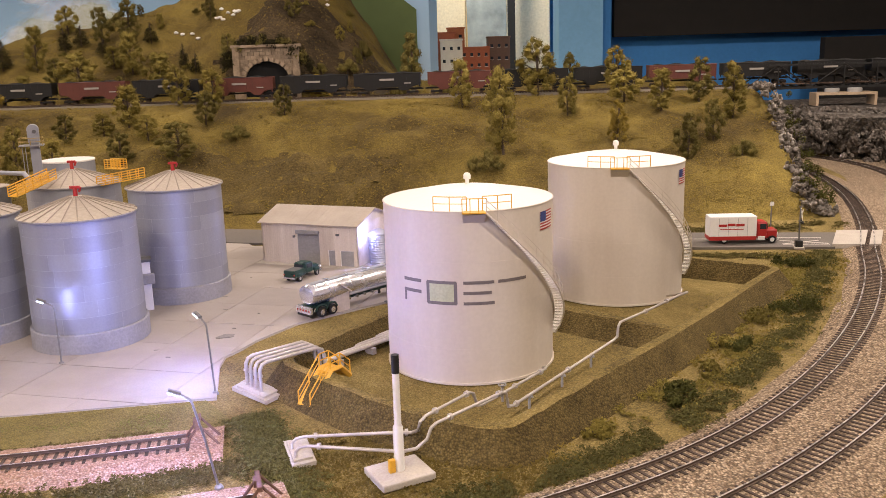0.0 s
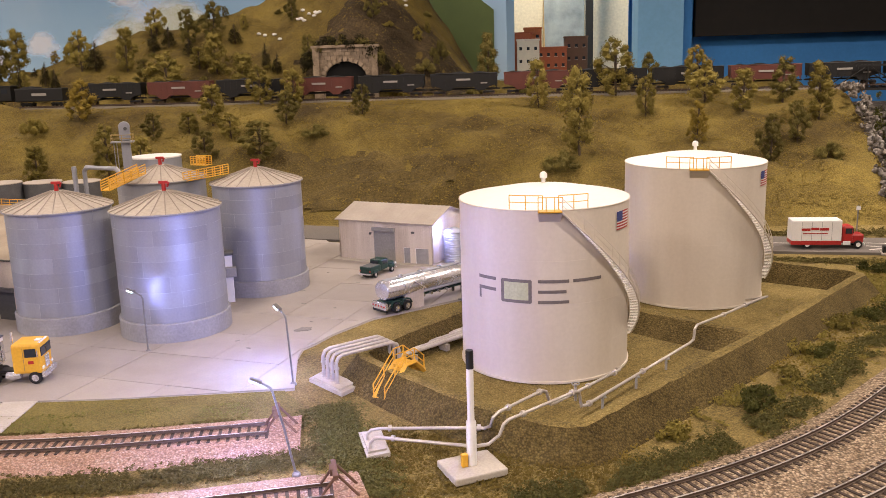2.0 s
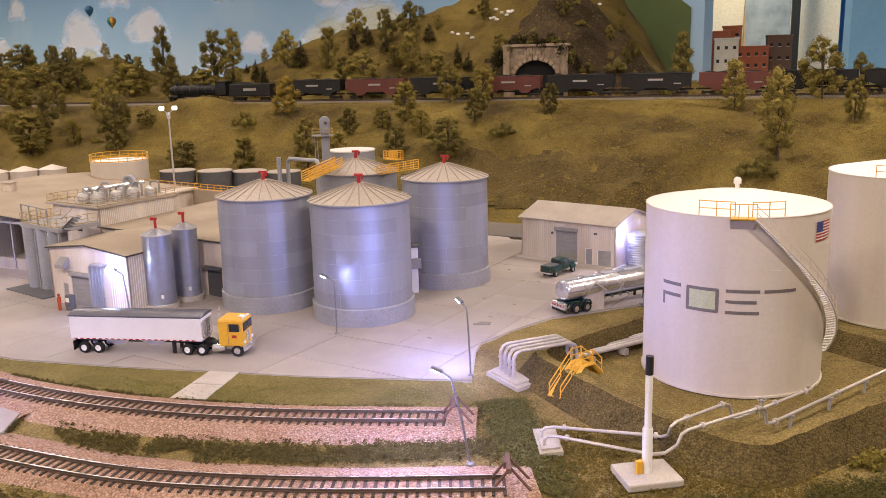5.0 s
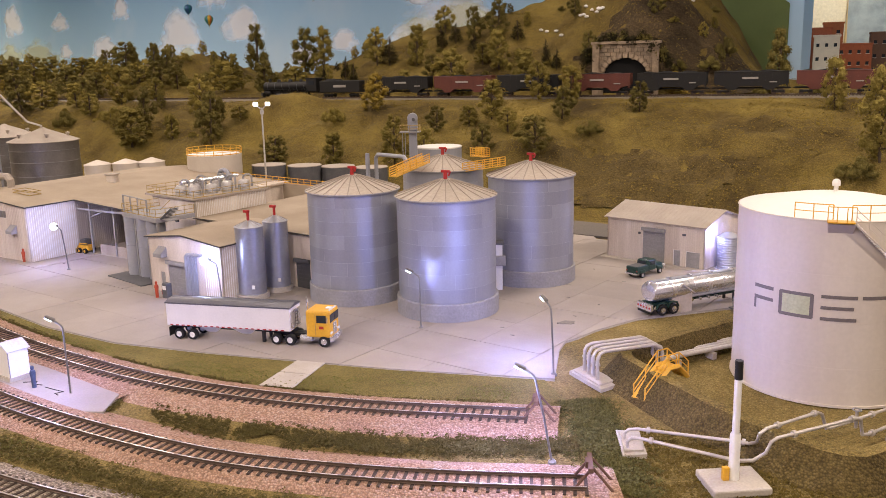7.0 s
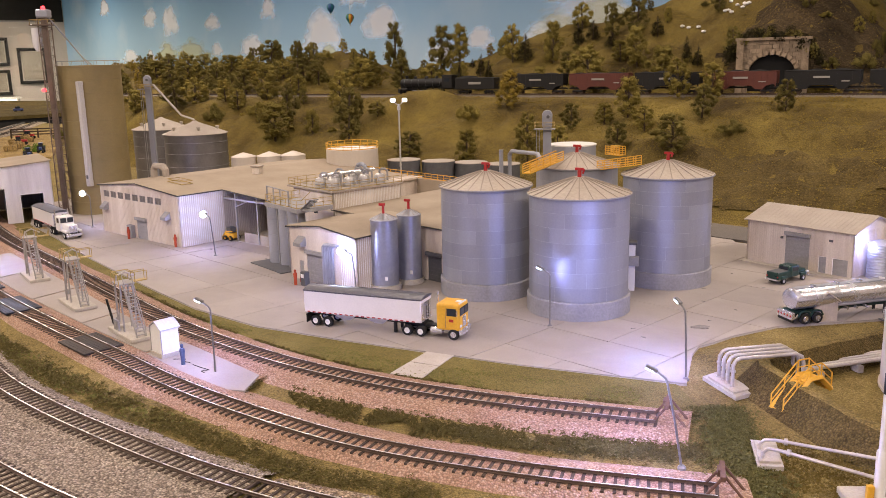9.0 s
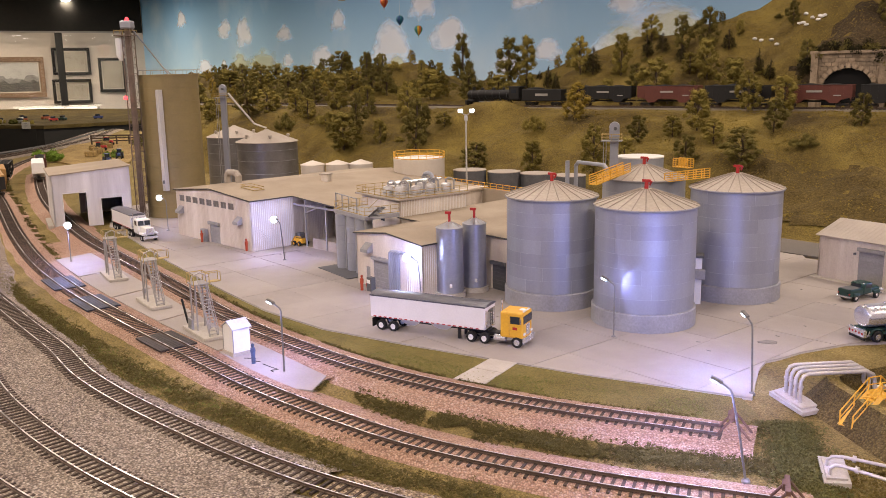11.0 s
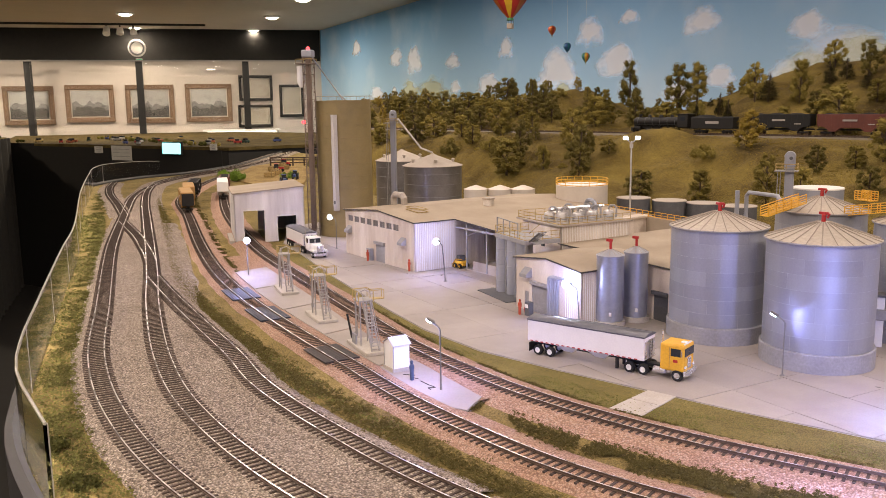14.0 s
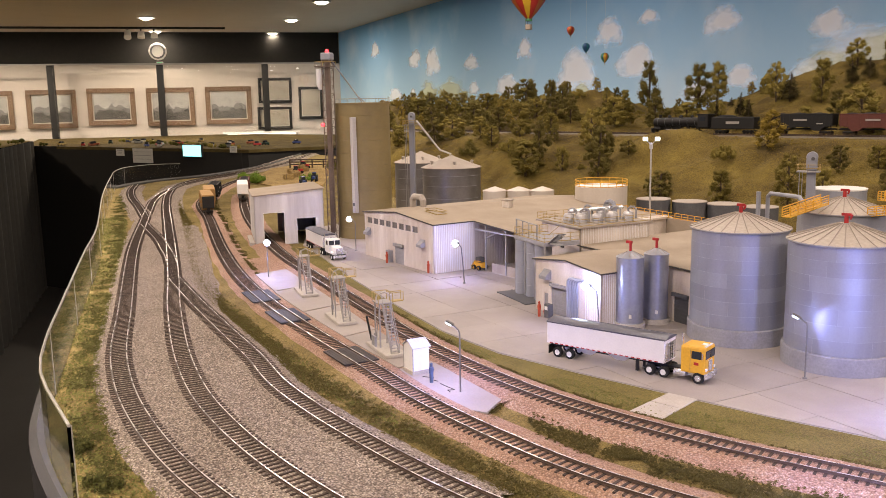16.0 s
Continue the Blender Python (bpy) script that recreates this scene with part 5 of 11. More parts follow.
for x in (0.02, 0.04):
    part("frame_post", rod((x, 0, Z), (x, 0, Z + 0.023), 0.001, 6), m_grey, pf)
st = part("stair", box(W - 0.004, 0.004, Z - 0.002, W + 0.022, 0.016, Z + 0.0, 0.0003), m_grey, pf, "grey stair to the roof deck")
for k in range(7):
    part("tread", box(W + k * 0.004, 0.004, Z + k * 0.0024, W + 0.004 + k * 0.004, 0.016, Z + k * 0.0024 + 0.0008), m_greydark, st)
part("handrail", rod((W, 0.004, Z + 0.011), (W + 0.028, 0.004, Z + 0.027), 0.0005, 6), m_yellowdirty, st)
part("stringer", rod((W, 0.004, Z - 0.001), (W + 0.028, 0.004, Z + 0.015), 0.0013, 6), m_greydark, st)

# ---- tank farm behind the plant ----
rt = thing("railed_tank", -1.062, 1.372, 0, 0, "short white steel tank with a yellow railed top", "tank", "process tanks")
R, H = 0.0520, 0.1200
part("shell", lathe([(R, 0), (R, H), (R - 0.001, H)], 56), m_tank, rt, smooth=True)
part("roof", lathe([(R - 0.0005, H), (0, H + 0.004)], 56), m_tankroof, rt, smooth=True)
ring = [(R * math.cos(k * math.tau / 40), R * math.sin(k * math.tau / 40)) for k in range(41)]
rr_ = part("guard_rail", tube([(x, y, H + 0.0125) for x, y in ring[:-1]], 0.0006, 6, closed=True), m_yellow, rt, "yellow guard rail")
part("mid_rail", tube([(x, y, H + 0.0065) for x, y in ring[:-1]], 0.0005, 6, closed=True), m_yellow, rr_)
part("toe_board", tube([(x, y, H + 0.0015) for x, y in ring[:-1]], 0.0009, 4, closed=True), m_yellow, rr_)
for x, y in ring[:-1:2]:
    part("post", rod((x, y, H), (x, y, H + 0.0125), 0.0005, 6), m_yellow, rr_)

for k, (x, y) in enumerate(((-0.985, 1.442), (-0.925, 1.478), (-0.868, 1.512), (-0.808, 1.540))):
    t = thing("dark_tank", x, y, 0, 0, "black steel tank with a pale flat lid", "tank", "dark process tanks")
    R, H = 0.0335, 0.093 - 0.004 * k
    part("shell", lathe([(R, 0), (R, H), (R - 0.0012, H)], 48), m_greydark, t, smooth=True)
    part("lid", lathe([(R + 0.0005, H - 0.001), (R + 0.0005, H + 0.0004), (0, H + 0.002)], 48), m_roofgrey, t, smooth=True)

bw_ = thing("bund_wall", -1.04, 1.358, 0, -17.0, "cream wall topped by a yellow guard rail", "wall")
part("wall", box(0, 0, 0, 0.34, 0.006, 0.078, 0.0006), m_roof, bw_)
railing(bw_, [(0, 0.003), (0.34, 0.003)], 0.078, 0.010, m_yellow, 0.017, 0.0006)

for k, (x, y) in enumerate(((-1.395, 1.405), (-1.352, 1.442), (-1.310, 1.475))):
    t = thing("white_tank", x, y, 0, 0, "short pale steel tank with a low cone roof", "tank", "short white tanks")
    R, H = 0.0275, 0.088
    part("shell", lathe(corrugated(R, 0, H, 12, 0.0004), 40), m_tank, t, smooth=True)
    part("roof", lathe([(R + 0.001, H), (0.002, H + 0.009), (0, H + 0.009)], 40), m_tank, t, smooth=True)

# ---- tan silo with its elevator tower ----
m_duct = mat("duct_pale", (0.55, 0.53, 0.50), (0.40, 0.38, 0.36), 40, 0.6, streak=True)
ts = thing("tan_silo", -1.5241, 1.1252, 0, 0, "tall tan concrete silo with a pale duct down its side", "silo")
R, H = 0.0592, 0.2945
pr = [(R + 0.001, 0), (R + 0.001, 0.004), (R, 0.004)]
for k in range(1, 11):
    z = H * k / 11
    pr += [(R, z - 0.0004), (R - 0.0005, z), (R, z + 0.0004)]
pr += [(R, H - 0.003), (R + 0.0012, H - 0.003), (R + 0.0012, H), (0, H + 0.001)]
part("shell", lathe(pr, 72), m_tan, ts, smooth=True)
part("side_duct", box(0.030, -0.0575, 0.06, 0.040, -0.0475, H - 0.030, 0.0008), m_duct, ts, "pale vertical duct")
top = part("top_rail", tube([(R * math.cos(k * math.tau / 32), R * math.sin(k * math.tau / 32), H + 0.009) for k in range(32)], 0.0005, 6, closed=True), m_grey, ts)
for k in range(16):
    a = k * math.tau / 16
    part("post", rod((R * math.cos(a), R * math.sin(a), H), (R * math.cos(a), R * math.sin(a), H + 0.009), 0.0004, 6), m_grey, top)
part("access_plate", box(0.0345, -0.0590, 0.075, 0.0385, -0.0570, 0.082), m_greydark, ts)

tw = thing("elevator_tower", -1.545, 1.052, 0, 30, "slender rust-brown lattice elevator tower with red warning lamps", "tower")
H = 0.385
m_lattice = mat("lattice_rusty", (0.21, 0.155, 0.12), (0.12, 0.085, 0.065), 60, 0.7)
for sx in (-1, 1):
    for sy in (-1, 1):
        part("leg", box(sx * 0.009 - 0.0008, sy * 0.009 - 0.0008, 0, sx * 0.009 + 0.0008, sy * 0.009 + 0.0008, H), m_lattice, tw)
n = 22
for k in range(n):
    z0, z1 = H * k / n, H * (k + 1) / n
    for (xa, ya), (xb, yb) in (((-1, -1), (1, -1)), ((1, -1), (1, 1)), ((-1, 1), (1, 1)), ((-1, -1), (-1, 1))):
        part("tie", rod((xa * 0.009, ya * 0.009, z1), (xb * 0.009, yb * 0.009, z1), 0.0005, 4), m_lattice, tw)
        part("diagonal", rod((xa * 0.009, ya * 0.009, z0), (xb * 0.009, yb * 0.009, z1), 0.0004, 4), m_lattice, tw)
part("trunking", box(-0.005, -0.004, 0, 0.004, 0.005, H + 0.004), m_lattice, tw)
hd = part("head", box(-0.012, -0.010, H, 0.012, 0.010, H + 0.016, 0.003), m_galv, tw, "rounded steel elevator head")
pl = part("platform", box(-0.024, -0.014, H - 0.014, 0.014, 0.014, H - 0.012), m_lattice, tw)
part("platform_rail", tube([(-0.023, -0.013, H - 0.003), (0.013, -0.013, H - 0.003), (0.013, 0.013, H - 0.003), (-0.023, 0.013, H - 0.003)], 0.0006, 6, closed=True), m_yellowdirty, pl)
for x, y in ((-0.023, -0.013), (0.013, -0.013), (0.013, 0.013), (-0.023, 0.013), (-0.005, -0.013)):
    part("post", rod((x, y, H - 0.012), (x, y, H - 0.003), 0.0005, 6), m_yellowdirty, pl)
part("hopper", lathe([(0.009, H - 0.018), (0.009, H - 0.050), (0.004, H - 0.062), (0, H - 0.062)], 16, cx=-0.018), m_white, tw, "white hopper below the head", smooth=True)
m_redlamp = glow("red_warning_lamp", (1.0, 0.035, 0.045), 5)
for z, x in ((H + 0.018, 0.0), (H * 0.645, -0.011)):
    part("warning_lamp", lathe([(0.0035, z - 0.002), (0.004, z), (0.0028, z + 0.004), (0, z + 0.005)], 16, cx=x, cy=-0.011 if z < H else 0), m_redlamp, tw, "glowing red warning lamp", smooth=True)
p0 = tw.matrix_world @ Vector((0.006, 0, H + 0.004))
sp = thing("grain_spout", 0, 0, 0, 0, "thin grey grain spouts slanting to the silo top", "spout")
part("pipe", tube([p0, (-1.53, 1.10, 0.33), (-1.515, 1.118, 0.296)], 0.0016, 8), m_galv, sp)
part("pipe", tube([p0, (-1.54, 1.125, 0.310), (-1.535, 1.14, 0.296)], 0.0012, 8), m_galv, sp)

# ---- dark steel bins behind, with their elevator leg ----
for x, y, H in ((-1.575, 1.435, 0.134), (-1.82, 1.545, 0.132)):
    t = thing("grain_bin", x, y, 0, 0, "dark corrugated steel grain bin with a pale cone roof", "grain bin", "dark grain bins")
    R = 0.0725
    part("shell", lathe(corrugated(R, 0, H, 16, 0.0005), 64), m_binsteel, t, smooth=True)
    for z in (0.03, 0.06, 0.09, 0.115):
        part("seam", lathe([(R + 0.0006, z - 0.0005), (R + 0.0012, z), (R + 0.0006, z + 0.0005)], 64), m_galvdark, t)
    part("roof", lathe([(R + 0.003, H - 0.001), (R + 0.003, H), (0.008, H + 0.026), (0.004, H + 0.029), (0, H + 0.029)], 48), m_roofgrey, t, smooth=True)
    for a in (-0.6, -1.9, 0.6, 2.6):
        part("roof_vent", lathe([(0.003, H + 0.006), (0.003, H + 0.013), (0.0045, H + 0.0135), (0.0045, H + 0.0165), (0, H + 0.018)], 10, cx=math.cos(a) * R * 0.72, cy=math.sin(a) * R * 0.72), m_roofgrey, t, smooth=True)


def elevator_leg(x, y, H, rz, label):
    t = thing("bucket_elevator", x, y, 0, rz, label, "elevator")
    part("trunk", box(-0.0062, -0.0042, 0, 0.0062, 0.0042, H - 0.006, 0.0006), m_galv, t)
    h = part("head", lathe([(0.0072, -0.005), (0.0079, -0.003), (0.0079, 0.003), (0.0072, 0.005)], 24), m_galv, t, "rounded elevator head", smooth=True)
    bmx = box(-0.0074, -0.005, -0.018, 0.0074, 0.005, 0.0)
    h.matrix_local = pose(0, 0, H - 0.004, 90)
    part("head_cover", lathe([(0, -0.0051), (0.0072, -0.005), (0.0072, 0.005), (0, 0.0051)], 24), m_galv, t, smooth=True).matrix_local = pose(0, 0, H - 0.004, 90)
    part("throat", bmx, m_galv, t).matrix_local = pose(0, 0, H - 0.004)
    part("motor", rod((0.002, -0.006, H - 0.006), (0.002, -0.011, H - 0.006), 0.0025, 10), m_greydark, t)
    pl = part("platform", box(-0.020, -0.012, H - 0.026, 0.012, 0.010, H - 0.0245), m_grey, t)
    for z in (H - 0.015, H - 0.020):
        part("rail", tube([(-0.019, -0.011, z), (0.011, -0.011, z), (0.011, 0.009, z), (-0.019, 0.009, z)], 0.0005, 6, closed=True), m_yellowdirty, pl)
    for px, py in ((-0.019, -0.011), (0.011, -0.011), (0.011, 0.009), (-0.019, 0.009), (-0.004, -0.011)):
        part("post", rod((px, py, H - 0.0245), (px, py, H - 0.015), 0.0005, 6), m_yellowdirty, pl)
    part("ladder", tube([(-0.012, -0.004, 0), (-0.012, -0.004, H - 0.026)], 0.0006, 6), m_grey, t)
    part("ladder", tube([(-0.016, -0.004, 0), (-0.016, -0.004, H - 0.026)], 0.0006, 6), m_grey, t)
    return t


elevator_leg(-1.523, 1.265, 0.268, 30, "grey bucket elevator leg feeding the dark bins")
sp = thing("grain_spout", 0, 0, 0, 0, "pale grain spout slanting down to the bin roof", "spout")
part("pipe", tube([(-1.514, 1.272, 0.252), (-1.545, 1.37, 0.180), (-1.573, 1.432, 0.166)], 0.0022, 8), m_white, sp)

# receiving tank and elevator behind the silos
rv = thing("receiving_bin", -0.548, 1.283, 0, 0, "pale grey round bin with a flat white lid", "bin")
part("shell", lathe([(0.037, 0), (0.037, 0.151), (0.036, 0.151)], 48), m_galv, rv, smooth=True)
part("lid", lathe([(0.0377, 0.150), (0.0377, 0.152), (0, 0.155)], 48), m_tankroof, rv, smooth=True)
elevator_leg(-0.565, 1.222, 0.205, 20, "grey bucket elevator leg behind the silos")

# catwalks between the silo roofs
def catwalk(a, b, z0, z1, label="yellow railed catwalk between silo roofs"):
    d = Vector((b[0] - a[0], b[1] - a[1], 0))
    L = d.length
    t = thing("catwalk", a[0], a[1], 0, math.degrees(math.atan2(d.y, d.x)), label, "catwalk", "catwalks")
    def z(x): return z0 + (z1 - z0) * x / L
    bm = bmesh.new()
    q = [bm.verts.new(p) for p in ((0, -0.006, z(0)), (L, -0.006, z(L)), (L, 0.006, z(L)), (0, 0.006, z(0)))]
    bm.faces.new(q)
    r = bmesh.ops.extrude_face_region(bm, geom=bm.faces[:])
    bmesh.ops.translate(bm, vec=(0, 0, 0.001), verts=[v for v in r["geom"] if isinstance(v, bmesh.types.BMVert)])
    bmesh.ops.recalc_face_normals(bm, faces=bm.faces)
    part("walkway", bm, m_yellow, t)
    for y in (-0.006, 0.006):
        s = part("side_rail", tube([(0, y, z(0) + 0.012), (L, y, z(L) + 0.012)], 0.0007, 6), m_yellow, t)
        for h in (0.003, 0.006, 0.009):
            part("mid_rail", tube([(0, y, z(0) + h), (L, y, z(L) + h)], 0.0006, 6), m_yellow, s)
        for k in range(6):
            x = L * k / 5
            part("post", rod((x, y, z(x)), (x, y, z(x) + 0.012), 0.0006, 6), m_yellow, s)
    return t


catwalk((-0.485, 0.985), (-0.470, 1.055), 0.142, 0.153)
catwalk((-0.418, 1.068), (-0.360, 1.052), 0.1405, 0.151)
catwalk((-0.432, 1.135), (-0.408, 1.125), 0.154, 0.154)
pp = thing("dust_pipe", 0, 0, 0, 0, "bent grey steel pipe between the silo roofs", "pipe")
part("pipe", tube([(-0.545, 1.055, 0.10), (-0.545, 1.055, 0.158), (-0.540, 1.052, 0.163), (-0.492, 1.032, 0.163), (-0.487, 1.030, 0.158), (-0.487, 1.030, 0.146)], 0.0028, 10), m_galv, pp)
part("stack", rod((-0.553, 1.045, 0.0), (-0.553, 1.045, 0.165), 0.003, 10), m_galv, pp)
hb = thing("fan_house", -0.352, 1.000, 0, 20, "pale steel fan box with a hood between two silos", "fan box")
part("body", box(-0.006, -0.008, 0, 0.008, 0.006, 0.060, 0.0008), m_white, hb)
part("hood", box(-0.002, -0.014, 0.034, 0.012, -0.006, 0.046, 0.001), m_grey, hb)
part("roof", box(-0.008, -0.010, 0.060, 0.010, 0.008, 0.063, 0.0005), m_greydark, hb)

# ---- engine shed over the siding ----
es = thing("engine_shed", -1.592, 0.884, 0, 63.0, "white corrugated loading shed over the track with open doors", "shed", "plant buildings")
W, D = 0.146, 0.200
ZA, ZB, ZC, ZD = 0.1035, 0.1150, 0.1120, 0.1005      # roof heights: front left, front right, back right, back left
holes = [(0.018, 0.062, 0, 0.068), (0.088, 0.128, 0, 0.054)]


def sloped_panel(name, w, za, zb, cuts=()):
    """A wall whose top runs from za to zb."""
    bm = wall_panel(w, min(za, zb), list(cuts))
    lo = min(za, zb)
    top = [(0, lo), (w, lo), (w, zb)] if zb > za else [(0, lo), (w, lo), (0, za)]
    a = [bm.verts.new((x, 0, z)) for x, z in top]
    b = [bm.verts.new((x, 0.0015, z)) for x, z in top]
    bm.faces.new(a)
    bm.faces.new(b[::-1])
    return part(name, bm, m_shedwall, es)


fw = sloped_panel("front_wall", W, ZA, ZB, holes)
part("siding", ribs(W, ZA, 0.0036, holes), m_shedwall, fw)
lw_ = place(sloped_panel("side_wall", D, ZD, ZA), 0, D, 0, -90)
part("siding", ribs(D, ZD, 0.0040), m_shedwall, lw_)
place(sloped_panel("side_wall", D, ZB, ZC), W, 0, 0, 90)
place(sloped_panel("back_wall", W, ZC, ZD, [(W - 0.062, W - 0.018, 0, 0.066)]), W, D, 0, 180)
part("inner_wall", box(0.074, 0.004, 0, 0.076, D - 0.004, ZD), m_greydark, es)
o = 0.003
roof_plate([(-o, -o, ZA), (W + o, -o, ZB), (W + o, D + o, ZC), (-o, D + o, ZD)], 0.0020, m_roof, es, "cream dusty sloping roof")
for x0, x1, z1 in ((0.018, 0.062, 0.068), (0.088, 0.128, 0.054)):
    part("door_frame", tube([(x0, -0.0006, 0), (x0, -0.0006, z1), (x1, -0.0006, z1), (x1, -0.0006, 0)], 0.0009, 4), m_white, fw)
part("plinth", box(-0.012, 0.0, 0, -0.002, D * 0.6, 0.006), m_slab, es)


# ---- vehicles ----
def wheel(par, x, y, r, w, name="wheel", hub=None):
    """A wheel on an axle along local y; x is the vehicle's length."""
    hub = hub or m_white
    wh_ = part(name, lathe([(r * 0.55, -w / 2), (r * 0.93, -w / 2), (r, -w * 0.32), (r, w * 0.32), (r * 0.93, w / 2), (r * 0.55, w / 2)], 20), m_rubber, par, smooth=True)
    wh_.matrix_local = pose(x, y, r, 90)
    part("rim", lathe([(0, -w * 0.46), (r * 0.25, -w * 0.5), (r * 0.3, -w * 0.38), (r * 0.58, -w * 0.44), (r * 0.58, w * 0.44), (r * 0.3, w * 0.38), (r * 0.25, w * 0.5), (0, w * 0.46)], 20), hub, wh_, smooth=True)
    return wh_


def hopper_trailer(t, L=0.143, W=0.028, H=0.036, body=None):
    """Dump trailer with a tarp; front towards +x, tail at x = 0."""
    body = body or m_trailer
    b_ = part("trailer_body", box(0, -W / 2, 0.015, L, W / 2, H + 0.004, 0.0008), body, t, "white grain trailer body")
    tarp = lathe([(0, 0)], 3) if False else bmesh.new()
    n = 6
    rows = []
    for x in (-0.001, L + 0.001):
        rows.append([tarp.verts.new((x, -W / 2 + W * k / n, H + 0.0042 + 0.003 * math.sin(math.pi * k / n))) for k in range(n + 1)])
    for k in range(n):
        tarp.faces.new((rows[0][k], rows[0][k + 1], rows[1][k + 1], rows[1][k]))
    for r_ in rows:
        tarp.faces.new(r_)
    part("tarp", tarp, m_tarp, t, "dark grey tarpaulin", smooth=True)
    part("top_rim", tube([(0, -W / 2, H + 0.004), (L, -W / 2, H + 0.004), (L, W / 2, H + 0.004), (0, W / 2, H + 0.004)], 0.0009, 6, closed=True), m_tarp, b_)
    for s in (-1, 1):
        for k in range(20):
            x = 0.004 + k * (L - 0.008) / 20
            part("marker", box(x, s * W / 2 - 0.0003, 0.0155, x + 0.0035, s * W / 2 + 0.0003, 0.0166), m_red, b_)
    part("front_panel", box(L, -W / 2 + 0.002, 0.017, L + 0.0006, W / 2 - 0.002, H), m_chrome, b_)
    lad = part("ladder", tube([(L + 0.0015, -0.003, 0.018), (L + 0.0015, -0.003, H)], 0.0004, 6), m_greydark, b_)
    part("ladder_rail", tube([(L + 0.0015, 0.003, 0.018), (L + 0.0015, 0.003, H)], 0.0004, 6), m_greydark, lad)
    for k in range(5):
        part("rung", rod((L + 0.0015, -0.003, 0.020 + k * 0.0035), (L + 0.0015, 0.003, 0.020 + k * 0.0035), 0.0003, 5), m_greydark, lad)
    part("chassis", box(0.004, -0.006, 0.011, L, 0.006, 0.0145), m_black, t)
    for k in range(2):
        x = L * (0.33 + 0.28 * k)
        bm = bmesh.new()
        top = [bm.verts.new((x + a, b, 0.015)) for a, b in ((-0.016, -0.009), (0.016, -0.009), (0.016, 0.009), (-0.016, 0.009))]
        bot = [bm.verts.new((x + a, b, 0.007)) for a, b in ((-0.005, -0.004), (0.005, -0.004), (0.005, 0.004), (-0.005, 0.004))]
        bm.faces.new(bot[::-1])
        for i in range(4):
            bm.faces.new((top[i], top[(i + 1) % 4], bot[(i + 1) % 4], bot[i]))
        bmesh.ops.recalc_face_normals(bm, faces=bm.faces)
        part("hopper", bm, m_white, t, "white discharge hopper")
    part("landing_leg", box(L * 0.76, -0.010, 0.001, L * 0.76 + 0.003, -0.007, 0.015), m_black, t)
    part("landing_leg", box(L * 0.76, 0.007, 0.001, L * 0.76 + 0.003, 0.010, 0.015), m_black, t)
    for x in (0.013, 0.0285):
        for s in (-1, 1):
            wheel(t, x, s * (W / 2 - 0.003), 0.0058, 0.005)
    part("mud_flap", box(0.002, -W / 2, 0.003, 0.0025, W / 2, 0.013), m_rubber, t)


m_trailer = mat("trailer_white", (0.78, 0.75, 0.74), (0.70, 0.67, 0.66), 40, 0.35, bump=0.02, fine=0.03)
m_tarp = mat("tarp_grey", (0.10, 0.10, 0.12), (0.06, 0.06, 0.075), 50, 0.35, bump=0.1)
m_headlamp = mat("headlamp", (0.85, 0.85, 0.85), None, 60, 0.1, bump=0)

# yellow cab-over truck with its grain trailer
tx, ty = -0.606, 0.7115
rz_ = math.degrees(math.atan2(0.737 - 0.7115, -0.443 + 0.606))
gt = thing("grain_truck", tx, ty, 0.0017, rz_, "white grain trailer truck with a yellow cab-over tractor", "truck", "trucks")
gt.matrix_world = pose(tx, ty, 0.0017, 0, 0, rz_) @ Matrix.Translation((-0.014, 0, 0))
hopper_trailer(gt, 0.142)
F = 0.125
part("frame_rail", box(F - 0.006, -0.005, 0.008, F + 0.060, 0.005, 0.0115), m_black, gt)
for x in (F + 0.000, F + 0.0155):
    for s in (-1, 1):
        wheel(gt, x, s * 0.0105, 0.0058, 0.006)
for s in (-1, 1):
    wheel(gt, F + 0.053, s * 0.0118, 0.0060, 0.0038, hub=m_chrome)
    part("fuel_tank", rod((F + 0.027, s * 0.0105, 0.0085), (F + 0.040, s * 0.0105, 0.0085), 0.0035, 14), m_chrome, gt, "shiny fuel tank")
cb = part("cab", box(F + 0.034, -0.0135, 0.010, F + 0.060, 0.0135, 0.0385, 0.0022), m_yellow, gt, "yellow flat-nosed cab")
part("windscreen", box(F + 0.0592, -0.0115, 0.026, F + 0.0606, -0.0006, 0.0345, 0.0004), m_window, cb)
part("windscreen", box(F + 0.0592, 0.0006, 0.026, F + 0.0606, 0.0115, 0.0345, 0.0004), m_window, cb)
part("grille", box(F + 0.0595, -0.0045, 0.013, F + 0.0609, 0.0045, 0.0245, 0.0004), m_chrome, cb)
part("bumper", box(F + 0.0595, -0.0138, 0.006, F + 0.0630, 0.0138, 0.0118, 0.0008), m_chrome, cb)
for s in (-1, 1):
    part("side_window", box(F + 0.046, s * 0.0131, 0.026, F + 0.0565, s * 0.0138, 0.034), m_window, cb)
    part("headlight", box(F + 0.0598, s * 0.0100 - 0.002, 0.0140, F + 0.0612, s * 0.0100 + 0.002, 0.0165, 0.0004), m_headlamp, cb)
    part("mirror", box(F + 0.058, s * 0.0155 - 0.0008, 0.027, F + 0.0585, s * 0.0155 + 0.0008, 0.033), m_chrome, cb)
    part("door_seam", box(F + 0.0445, s * 0.0134, 0.013, F + 0.0448, s * 0.0137, 0.035), m_greydark, cb)
    part("door_emblem", box(F + 0.0485, s * 0.0134, 0.0195, F + 0.0535, s * 0.0137, 0.0225), m_red, cb, "dark red bar emblem")
